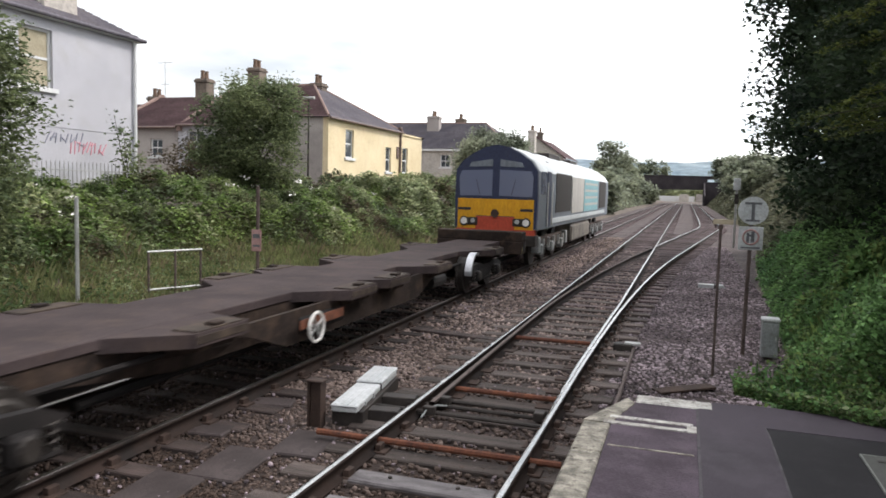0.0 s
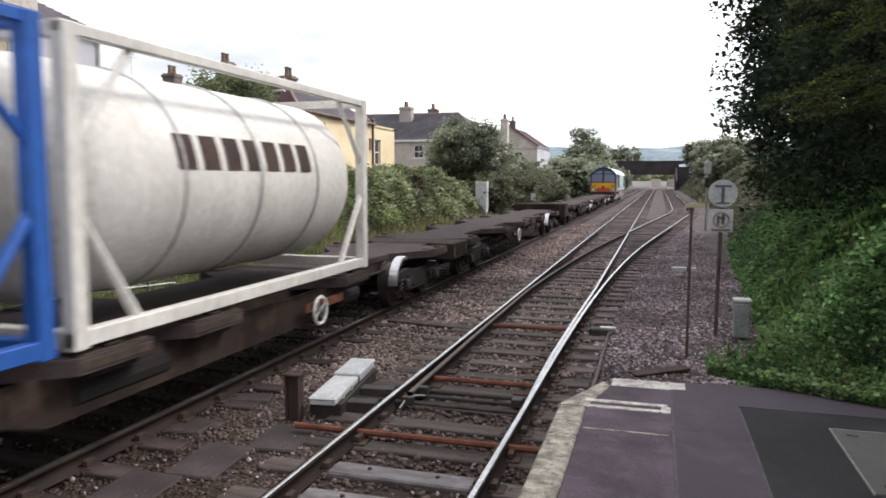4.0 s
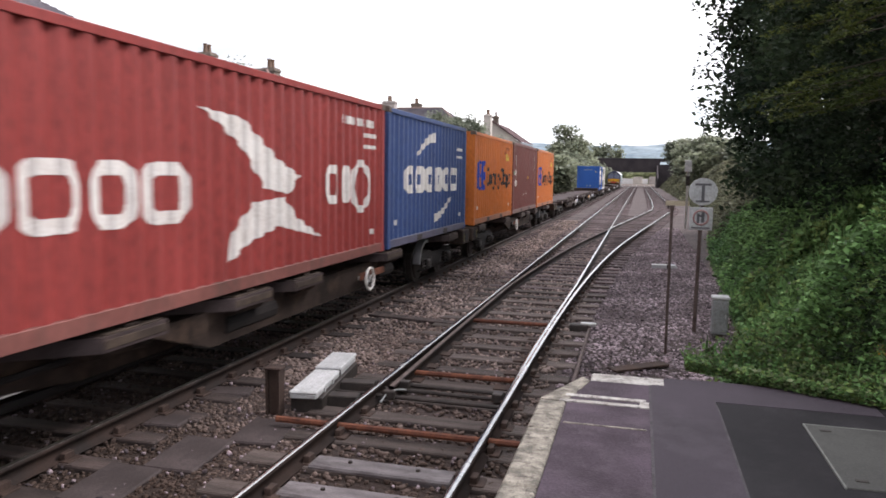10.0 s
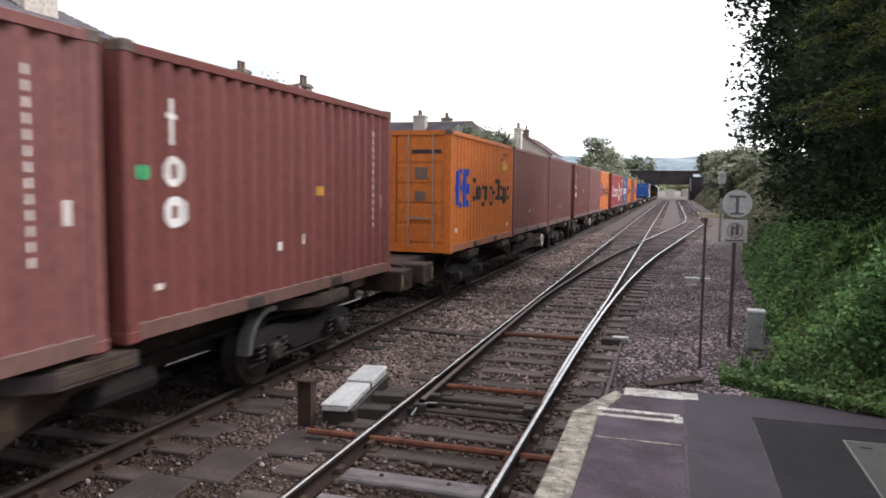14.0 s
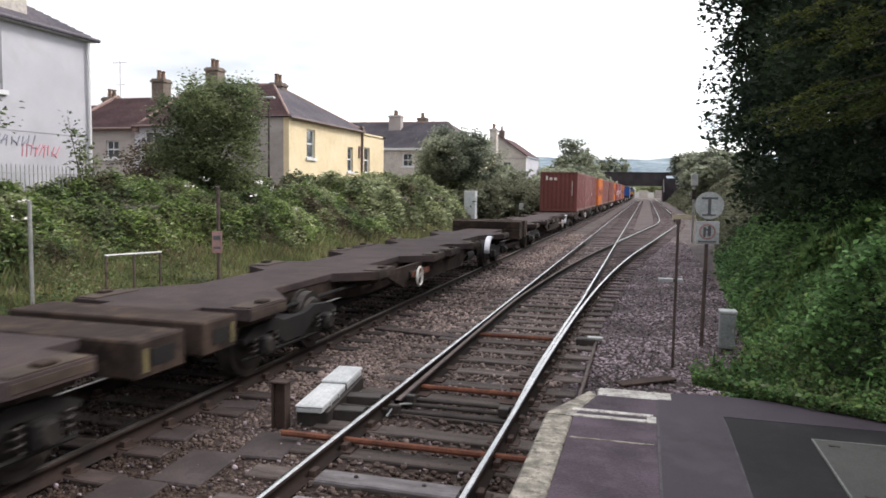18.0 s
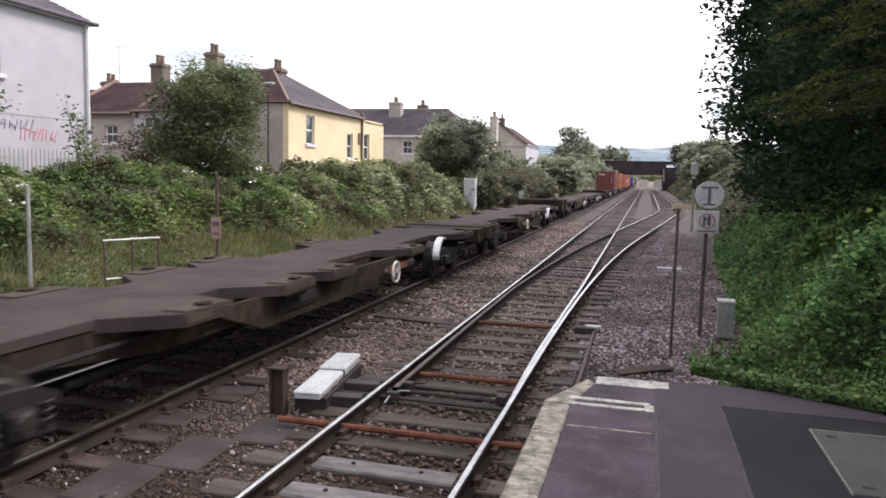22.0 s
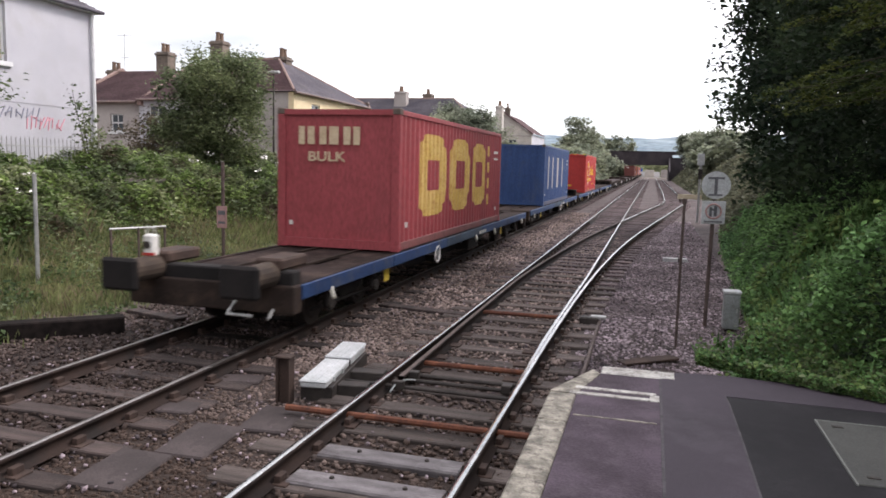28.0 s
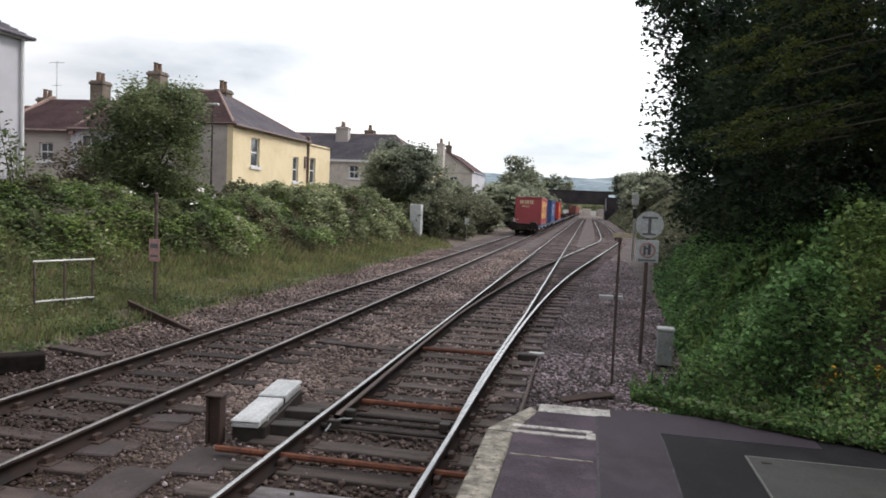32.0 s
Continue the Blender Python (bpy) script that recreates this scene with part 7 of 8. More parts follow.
def container(name, L, H, m, label, doors=False, rear_mark=None):
    c = thing(name, label, "container", group="containers on the train")
    for s in (-1, 1):
        side_panel(c, s, L, H, m)
        part("bottom_rail", boxes((s * HALF - 0.06 * (s > 0), s * HALF + 0.06 * (s < 0), 0.12, L - 0.12, 0.02, 0.17), bevel=0.006), sill(m), c)
        part("top_rail", boxes((s * HALF - 0.06 * (s > 0), s * HALF + 0.06 * (s < 0), 0.12, L - 0.12, H - 0.11, H - 0.02), bevel=0.006), m, c)
        for y0, y1 in ((0.0, 0.15), (L - 0.15, L)):
            part("corner_post", boxes((s * HALF - 0.16 * (s > 0), s * HALF + 0.16 * (s < 0), y0, y1, 0.10, H - 0.10), bevel=0.012), m, c)
            for z0 in (0.0, H - 0.115):
                part("corner_casting", boxes((s * (HALF + 0.003) - 0.162 * (s > 0), s * (HALF + 0.003) + 0.162 * (s < 0), y0 - 0.004, y1 + 0.02, z0, z0 + 0.118), bevel=0.015), M["castings"] if z0 else m, c)
    if L < 7:
        for y in (L / 2 - 1.03, L / 2 + 1.03):
            part("fork_pocket", boxes((HALF - 0.03, HALF + 0.004, y - 0.17, y + 0.17, 0.03, 0.14)), M["iron"], c, "dark fork-lift pocket")
    rf = [(-HALF + 0.05, y, H - 0.02 - 0.02 * (i % 2)) for i, y in enumerate(np.linspace(0.1, L - 0.1, 40))]
    v = [p for x, y, z in rf for p in ((x, y, z), (-x, y, z))]
    raw("roof", v, [(2 * i, 2 * i + 1, 2 * i + 3, 2 * i + 2) for i in range(39)], m, c)
    part("floor", boxes((-HALF + 0.06, HALF - 0.06, 0.1, L - 0.1, 0.10, 0.16)), M["under"], c)
    for y0, z0, z1 in ((0.0, 0.02, 0.18), (0.0, H - 0.12, H - 0.02), (L - 0.1, 0.02, 0.18), (L - 0.1, H - 0.12, H - 0.02)):
        part("end_sill", boxes((-HALF + 0.15, HALF - 0.15, y0, y0 + 0.10, z0, z1)), m, c)
    end_panel(c, L - 0.05, 1, H, m)
    if doors:
        for s in (-1, 1):
            d = part("door", boxes((min(0.01 * s, s * 1.07), max(0.01 * s, s * 1.07), 0.03, 0.08, 0.17, H - 0.12), bevel=0.01), m, c)
            for k in range(5):
                z = 0.24 + (H - 0.5) * k / 5
                part("door_panel", boxes((min(0.06 * s, s * 1.02), max(0.06 * s, s * 1.02), 0.015, 0.032, z, z + (H - 0.5) / 5 - 0.07), bevel=0.006), m, d)
            for x in (0.28 * s, 0.82 * s):
                part("lock_rod", tubes(((x, -0.005, 0.14), (x, -0.005, H - 0.10), 0.019), seg=8), M["lock_rod"], d, "steel door locking rod")
            part("lock_handle", boxes((min(0.28 * s, 0.72 * s), max(0.28 * s, 0.72 * s), -0.03, -0.01, 0.72, 0.76)), M["lock_rod"], d)
            part("notice", boxes((min(0.42 * s, 0.70 * s), max(0.42 * s, 0.70 * s), 0.008, 0.014, 1.55, 1.8), (min(0.42 * s, 0.66 * s), max(0.42 * s, 0.66 * s), 0.008, 0.014, 1.1, 1.3)), M["pipe"], d)
    else:
        end_panel(c, 0.05, -1, H, m, flat=(rear_mark == "flat"))
    return c


def word(c, body, x0, x1, z0, z1, y, material, label):
    """A painted word on a container's trailing end, filling the given box."""
    cu = bpy.data.curves.new("word", "FONT")
    cu.body, cu.size, cu.extrude, cu.offset, cu.resolution_u = body, 1.0, 0.01, 0.02, 4
    tmp = bpy.data.objects.new("word", cu)
    me = bpy.data.meshes.new_from_object(tmp)
    bm = bmesh.new()
    bm.from_mesh(me)
    bpy.data.objects.remove(tmp)
    bpy.data.meshes.remove(me)
    a0, a1 = min(v.co.x for v in bm.verts), max(v.co.x for v in bm.verts)
    b0, b1 = min(v.co.y for v in bm.verts), max(v.co.y for v in bm.verts)
    for v in bm.verts:
        v.co = (x0 + (v.co.x - a0) / (a1 - a0) * (x1 - x0), y - v.co.z * 0.4, z0 + (v.co.y - b0) / (b1 - b0) * (z1 - z0))
    return part("end_word", bm, material, c, label)


def rear_bars(c, rows, material, label="plain bars of unreadable writing"):
    return part("end_marking", boxes(*[(x0, x1, 0.004, 0.010, z0, z1) for x0, x1, z0, z1 in rows]), material, c, label)


def add_small_marks(c, L, H, ink="ink_white"):
    if ink == "ink_white":
        decal(c, "side_label", L - 1.0, L - 0.42, lambda y: [(H - 0.62, H - 0.55), (H - 0.80, H - 0.74)], M[ink], "small pale stencilled writing")
    else:
        bars(c, "writing_bar", [(L - 1.30, L - 0.62, H - 0.36, H - 0.27), (L - 1.40, L - 1.17, H - 0.50, H - 0.42), (L - 1.44, L - 1.36, H - 0.70, H - 0.64)], M[ink], "faded dull red writing")
    decal(c, "side_label", 0.42, 0.55, lambda y: [(0.42, 0.52)], M["ink_white"])
    decal(c, "side_label", L - 0.62, L - 0.50, lambda y: [(0.35, 0.44)], M["ink_white"])


def winged_mark(c, y, z, h):
    """A blue mark of two swept blades."""
    def spans(v):
        out = []
        for o, w in ((0.0, 0.42), (0.50, 0.42)):
            for t in range(2):
                lo, hi = (z - h / 2, z) if t == 0 else (z, z + h / 2)
                n = 8
                for i in range(n):
                    za, zb = lo + (hi - lo) * i / n, lo + (hi - lo) * (i + 1) / n
                    lean = abs((za + zb) / 2 - z) / (h / 2)
                    a = y + o + 0.30 * lean ** 1.5
                    b = a + w - (0.12 * lean if o == 0 else 0)
                    if a <= v <= b:
                        out.append((za, zb))
        if y + 0.92 <= v <= y + 1.22:
            out.append((z - 0.13, z + 0.10))
        return out
    decal(c, "blade_mark", y, y + 1.4, spans, M["ink_blue"], "blue swept blade mark")


def ink_letters():
    """Plain hoops and bars that stand for a line of writing."""
    rows, y = [], 1.72
    for k, w in enumerate((0.40, 0.34, 0.35, 0.33, 0.35, 0.2, 0.30, 0.12, 0.35, 0.33, 0.36)):
        if k == 5:
            rows.append((y, y + w, 1.22, 1.32, 0))
        elif k in (0, 6, 7):
            rows.append((y, y + w, 1.08, 1.62, 0 if w < 0.2 else 0.11))
        else:
            rows.append((y, y + w, 1.08 - (0.14 if k in (2, 4, 9) else 0), 1.45, 0.10))
        y += w + 0.055
    return rows


def orange_box(doors=False):
    H = 2.59
    c = container("orange_container", 6.06, H, M["orange"], "orange corrugated steel freight container with a blue mark", doors)
    winged_mark(c, 0.30, 1.38, 0.84)
    blocks(c, ink_letters(), M["ink_black"], "dark hoop or bar in place of writing")
    add_small_marks(c, 6.06, H, "ink_faded")
    decal(c, "hazard_label", 4.90, 5.10, lambda y: [(1.88, 2.11)], M["label_yellow"], "small yellow label")
    decal(c, "hazard_label", 5.19, 5.41, lambda y: [(1.88, 1.88 + 0.2 * (1 - abs(y - 5.30) / 0.11))], M["label_yellow"], "small yellow label")
    if doors:
        rear_bars(c, [(-0.95, -0.3, H - 0.5, H - 0.42), (0.35, 1.0, H - 0.5, H - 0.42)], M["ink_black"])
    return c


def maroon_box(m="maroon", upright=True, codes=False, rear=False):
    H = 2.59
    c = container("maroon_container", 6.06, H, M[m], "dull maroon corrugated steel freight container with white marks", rear_mark=None)
    if upright:
        bars(c, "upright_mark", [(0.60, 0.69, 1.74, 2.16), (0.56, 0.76, 1.98, 2.03)], M["ink_white"], "white bar of upright writing")
        blocks(c, [(0.53, 0.82, 1.36, 1.64, 0.07), (0.53, 0.84, 0.98, 1.27, 0.085)], M["ink_white"], "white hoop in place of upright writing")
        blocks(c, [(0.20, 0.32, 1.42, 1.55, 0)], M["label_green"], "round green label")
        decal(c, "orange_label", 3.55, 3.68, lambda y: [(1.26, 1.38)], M["bar_orange"])
    if codes:
        for a, h in ((5.33, 1.5), (5.66, 0.62)):
            for i in range(int(h / 0.115)):
                decal(c, "code_bar", a, a + 0.034, lambda y, z=2.22 - 0.115 * i: [(z - 0.075, z)], M["ink_white"], "upright row of small white bars")
        decal(c, "code_label", 5.66, 5.77, lambda y: [(1.05, 1.25)], M["ink_white"])
    decal(c, "side_label", 0.42, 0.52, lambda y: [(0.42, 0.48)], M["ink_white"])
    decal(c, "small_label", 2.5, 2.66, lambda y: [(0.62, 0.72)], M["ink_white"])
    decal(c, "small_label", 3.1, 3.24, lambda y: [(0.66, 0.78)], M["ink_white"])
    if rear:
        rear_bars(c, [(-0.85, -0.72, 2.05, 2.32), (-0.62, -0.42, 2.05, 2.22), (-0.34, -0.12, 2.05, 2.22)], M["ink_white"])
        rear_bars(c, [(0.85, 0.90, 1.9 - 0.14 * i, 2.0 - 0.14 * i) for i in range(7)], M["ink_white"])
    return c


def blue_cma_box():
    H, L = 2.59, 6.06
    c = container("blue_container", L, H, M["blue_cma"], "dark blue corrugated steel freight container with white marks")
    blocks(c, [(a, b, 1.0, 1.55, 0.17) for a, b in ((1.05, 1.6), (1.68, 2.36), (2.42, 3.0), (3.2, 3.75), (3.83, 4.4), (4.48, 5.2))], M["ink_white"], "white hoop in place of large writing")
    def arc(y, y0, y1, za, zb):
        t = (y - y0) / (y1 - y0)
        z = za + (zb - za) * math.sin(t * math.pi / 2)
        return [(z - 0.10 * t - 0.03, z + 0.04 + 0.05 * t)]
    decal(c, "arc_mark", 1.75, 3.15, lambda y: arc(y, 1.75, 3.15, 1.72, 2.20), M["ink_white"], "white swept arc")
    decal(c, "arc_mark", 3.1, 4.55, lambda y: [(0.36 + 0.46 * (1 - math.cos((y - 3.1) / 1.45 * math.pi / 2)) - 0.04, 0.42 + 0.46 * (1 - math.cos((y - 3.1) / 1.45 * math.pi / 2)) + 0.10 * (4.55 - y) / 1.45)], M["ink_white"], "white swept arc")
    add_small_marks(c, L, H)
    return c


def red_long_box():
    H, L = 2.59, 12.19
    c = container("red_container", L, H, M["red_hs"], "long red corrugated steel freight container with white marks")
    caps = [(0.72, 1.62, 0.85, 1.66)]
    y = 1.78
    for w in (0.72, 0.92, 0.6, 0.66, 0.6, 0.72):
        caps.append((y, min(y + w, 6.42), 0.86, 1.46))
        y += w + 0.08
    caps += [(9.72, 10.22, 0.92, 1.50), (10.3, 10.62, 0.92, 1.50), (11.12, 11.12, 0, 0)][:-1]

    def hoop(v):
        a = (v - 11.13) / 0.42
        b = (v - 11.13) / 0.30
        if abs(a) >= 1:
            return []
        h, g = 0.43 * math.sqrt(1 - a * a), (0.31 * math.sqrt(1 - b * b) if abs(b) < 1 else 0)
        return [(1.17 - h, 1.17 - g), (1.17 + g, 1.17 + h)] if g else [(1.17 - h, 1.17 + h)]
    decal(c, "hoop_mark", 10.71, 11.55, hoop, M["ink_white"], "white hoop")
    blocks(c, [(a, b, z0, z1, 0.13) for a, b, z0, z1 in caps], M["ink_white"], "white hoop in place of large writing")

    lobes = (((0, 1.0), (0.28, 0.97), (0.57, 0.70), (0.77, 0.58), (0.66, 0.44), (0.45, 0.49), (0.28, 0.77), (0.1, 0.93)), ((0.20, 0.2), (0.36, 0.39), (0.62, 0.42), (0.74, 0.25), (1.0, 0.06), (0.57, 0.20), (0.32, 0.11), (0.18, 0.0)))

    def cross(v):
        out, u = [], (v - 6.6) / 3.0
        for lobe in lobes:
            hits = sorted(p[1] + (q[1] - p[1]) * (u - p[0]) / (q[0] - p[0]) for p, q in zip(lobe, lobe[1:] + lobe[:1]) if (p[0] <= u) != (q[0] <= u))
            out += [(0.36 + 1.68 * hits[i], 0.36 + 1.68 * hits[i + 1]) for i in range(0, len(hits) - 1, 2)]
        return out
    decal(c, "cross_mark", 6.6, 9.6, cross, M["ink_white"], "white crossed shape")
    add_small_marks(c, L, H)
    decal(c, "code_bar", L - 1.9, L - 0.5, lambda y: [(H - 0.45, H - 0.33)] if (y * 6) % 1 > 0.25 else [], M["ink_white"], "white bars of small writing")
    rear_bars(c, [(-0.35 + 0.2 * i, -0.27 + 0.2 * i, H - 0.40, H - 0.31) for i in range(6)], M["ink_white"])
    return c


def bulk_box(name, m, label, kind):
    H, L = 2.59, 9.12
    c = container(name, L, H, M[m], label, rear_mark="flat" if kind != "blue" else None)
    if kind == "yellow_letters":
        blocks(c, [(1.2, 3.15, 0.56, 2.22, 0.52), (3.5, 5.3, 0.56, 2.22, 0.50), (5.6, 7.15, 0.60, 2.18, 0.46)], M["ink_ubc"], "large yellow hoop in place of writing")
        bars(c, "writing_bar", [(7.36, 7.56, 0.56 + 0.44 * i, 0.84 + 0.44 * i) for i in range(4)], M["ink_ubc"], "yellow bar of upright writing")
        rear_bars(c, [(-0.78, -0.66, 1.93, 2.26), (-0.60, -0.46, 1.93, 2.26), (-0.36, -0.22, 1.93, 2.26), (-0.17, 0.02, 1.93, 2.26), (0.12, 0.26, 1.93, 2.26), (0.31, 0.44, 1.93, 2.26)], M["ink_cream"], "cream bars of large writing")
        word(c, "BULK", -0.58, 0.17, 1.62, 1.80, 0.006, M["ink_cream"], "cream painted word")
        rear_bars(c, [(-0.97, -0.90, 0.42, 0.50)], M["ink_white"])
    elif kind == "ring":
        def rings(v, R, w):
            out, d = [], abs(v - 2.36)
            if d < R:
                o = math.sqrt(R * R - d * d)
                i = math.sqrt(max(0, (R - w) ** 2 - d * d))
                out = [(1.35 - o, 1.35 - i), (1.35 + i, 1.35 + o)] if i else [(1.35 - o, 1.35 + o)]
            return out
        decal(c, "ring_mark", 1.5, 3.22, lambda v: rings(v, 0.74, 0.22), M["ink_yellow"], "large yellow ring")
        decal(c, "ring_line", 1.45, 3.28, lambda v: rings(v, 0.86, 0.05) + rings(v, 0.46, 0.045), M["ink_white"], "thin white ring")
        rows, y = [], 3.42
        for w, z1 in ((0.13, 1.86), (0.36, 1.62), (0.26, 1.78), (0.36, 1.62), (0.24, 1.62), (0.44, 1.86), (0.36, 1.62), (0.13, 1.86), (0.36, 1.86)):
            rows += [(y, y + 0.13, 1.18, z1)] + ([(y + w - 0.12, y + w, 1.18, 1.60), (y, y + w, 1.18, 1.28)] if w > 0.2 else [])
            y += w + 0.10
        bars(c, "writing_bar", rows, M["ink_yellow"], "yellow bars of a line of large writing")
        bars(c, "writing_bar", letters((0.18,) * 5, 3.5, 0.76, 0.98, 0.12), M["ink_yellow"])
        bars(c, "writing_bar", [(5.3, 7.4, 0.50, 0.55)], M["ink_yellow"])
        rear_bars(c, [(0.0, 0.28, 0.42, 0.54)], M["ink_yellow"])
        for y in (0.4, 2.2, 4.4, 6.6, 8.6):
            part("roof_hatch", tubes(((0.4, y, H - 0.03), (0.4, y, H + 0.04), 0.25), seg=14), M["red_ib"], c)
        part("roof_marker", boxes((HALF - 0.25, HALF - 0.02, 0.0, 0.12, H - 0.02, H + 0.05), (HALF - 0.9, HALF - 0.7, 0.0, 0.06, H - 0.02, H + 0.03)), M["label_yellow"], c)
        decal(c, "sill_label", 2.4, 3.4, lambda v: [(0.20, 0.24)], M["label_yellow"], "thin yellow stripe")
    elif kind == "blue":
        rows = []
        for a in (1.2, 2.6, 4.4, 6.2):
            rows += [(a, a + 0.4, 0.7, 2.1)]
        bars(c, "writing_bar", rows, M["ink_white"], "faded pale bars of very large writing")
        decal(c, "side_label", 8.45, 8.6, lambda y: [(1.5, 1.75)], M["ink_white"])
        decal(c, "side_label", 8.45, 8.58, lambda y: [(1.1, 1.3)], M["label_yellow"])
    elif kind == "orange_red":
        bars(c, "writing_bar", [(2.0, 7.0, 1.2, 1.5), (3.6, 5.2, 0.9, 1.8)], M["label_yellow"], "yellow bars of writing")
    add_small_marks(c, L, H)
    return c


def tank_box(m, label, closed_end):
    L, H = 6.06, 2.59
    c = thing("tank_container", label, "tank container", group="containers on the train")
    frame = bmesh.new()
    for s in (-1, 1):
        for y in (0.08, L - 0.08):
            box(frame, s * 1.15 - 0.07, s * 1.15 + 0.07, y - 0.08, y + 0.08, 0, H, 0.01)
        box(frame, s * 1.15 - 0.06, s * 1.15 + 0.06, 0, L, 0.02, 0.16, 0.01)
        box(frame, s * 1.15 - 0.05, s * 1.15 + 0.05, 0, L, H - 0.10, H, 0.01)
    for y in (0.08, L - 0.08):
        box(frame, -1.1, 1.1, y - 0.06, y + 0.06, H - 0.12, H, 0.01)
        box(frame, -1.1, 1.1, y - 0.06, y + 0.06, 0.02, 0.16, 0.01)
    part("frame", frame, m, c)
    for s in (-1, 1):
        for y0, y1 in ((0.1, 0.85), (L - 0.1, L - 0.85)):
            part("brace", tubes(((s * 1.15, y0, 1.15), (s * 1.12, y1, 0.12), 0.05), ((s * 1.15, y0, 1.6), (s * 1.12, y1, H - 0.1), 0.04), seg=6), m, c)
    bm = bmesh.new()
    R, zc = 1.13, 1.36
    prof = [(0.16, 0.3), (0.20, 0.7), (0.34, 0.95), (0.55, R), (L - 0.55, R), (L - 0.34, 0.95), (L - 0.20, 0.7), (L - 0.16, 0.3)]
    for (ya, ra), (yb, rb) in zip(prof[:-1], prof[1:]):
        tube(bm, (0, ya, zc), (0, yb, zc), ra, rb, 36, caps=False)
    bmesh.ops.remove_doubles(bm, verts=bm.verts, dist=0.001)
    bmesh.ops.recalc_face_normals(bm, faces=bm.faces)
    tank = part("tank", bm, M["tank_white"], c, "rounded off-white tank barrel", smooth=True)
    bm = bmesh.new()
    for y in (1.6, 3.03, 4.5):
        ring(bm, (0, y, zc), (0, 1, 0), R + 0.005, 0.02, 40, 4)
    part("band", bm, M["galv"], tank)
    rows = [(1.5 + 0.42 * i, 1.8 + 0.42 * i) for i in range(7)]
    bm = bmesh.new()
    for a, b in rows:
        for k in range(4):
            t0, t1 = (0.10 + 0.08 * j for j in (k, k + 1))
            p = [(math.cos(t) * (R + 0.006), y, zc + math.sin(t) * (R + 0.006)) for t in (t0, t1) for y in (a, b)]
            vs = [bm.verts.new(q) for q in p]
            bm.faces.new((vs[0], vs[1], vs[3], vs[2]))
    part("writing_bar", bm, M["rust_dark"], tank, "dark bars of a line of writing")
    if closed_end:
        part("end_plate", boxes((-1.2, 1.2, 0.0, 0.05, 0.1, H - 0.05), bevel=0.01), m, c, "flat blue end plate")
        part("end_rib", boxes(*[(x - 0.03, x + 0.03, -0.03, 0.0, 0.15, H - 0.15) for x in (-0.8, 0.8)], (-1.2, 1.2, -0.04, 0.0, H - 0.16, H - 0.06)), m, c)
        part("end_marking", boxes(*[(-0.5 + 0.13 * i, -0.40 + 0.13 * i, -0.008, -0.002, 2.16, 2.23) for i in range(7)], (-0.16, -0.06, -0.008, -0.002, 0.40, 0.52), (0.18, 0.30, -0.008, -0.002, 0.36, 0.52)), M["grey_paint"], c, "pale bars of small writing")
        part("hazard_label", boxes((0.72, 0.86, -0.008, -0.002, 1.9, 2.05)), M["label_yellow"], c)
    return c


def load():
    z = 1.02
    MOVERS.append((tank_box(M["blue_tank"], "blue framed tank container with a closed blue end plate", True), -57.6, z))
    MOVERS.append((tank_box(M["tank_white"], "white framed tank container with an off-white barrel", False), -51.35, z))
    o0, o3 = orange_box(), orange_box(True)
    MOVERS.append((o0, -107.8, z))
    MOVERS.append((copy_thing(o0, pose(0, 0, 0)), -120.4, z))
    MOVERS.append((copy_thing(o0, pose(0, 0, 0)), -149.0, z))
    MOVERS.append((o3, -181.5, z))
    t1 = maroon_box("maroon", True, True)
    MOVERS.append((t1, -114.1, z))
    MOVERS.append((copy_thing(t1, pose(0, 0, 0)), -161.6, z))
    MOVERS.append((copy_thing(t1, pose(0, 0, 0)), -190.95, z))
    p1 = maroon_box("maroon_dull", False, True)
    for u in (-155.3, -168.9, -175.2, -197.25):
        MOVERS.append((p1 if u == -155.3 else copy_thing(p1, pose(0, 0, 0)), u, z))
    MOVERS.append((maroon_box("maroon", False, True, True), -203.5, z))
    MOVERS.append((blue_cma_box(), -127.5, z))
    MOVERS.append((red_long_box(), -139.9, z))
    z = 0.80
    MOVERS.append((bulk_box("red_container", "red_ib", "bright red bulk container with a large yellow ring mark", "ring"), -341.3, z))
    MOVERS.append((bulk_box("blue_container", "blue_box", "dark blue corrugated bulk container with faded pale marks", "blue"), -361.1, z))
    MOVERS.append((bulk_box("red_container", "red_ubc", "dull red bulk container with large yellow marks on its side", "yellow_letters"), -379.5, z))


load()


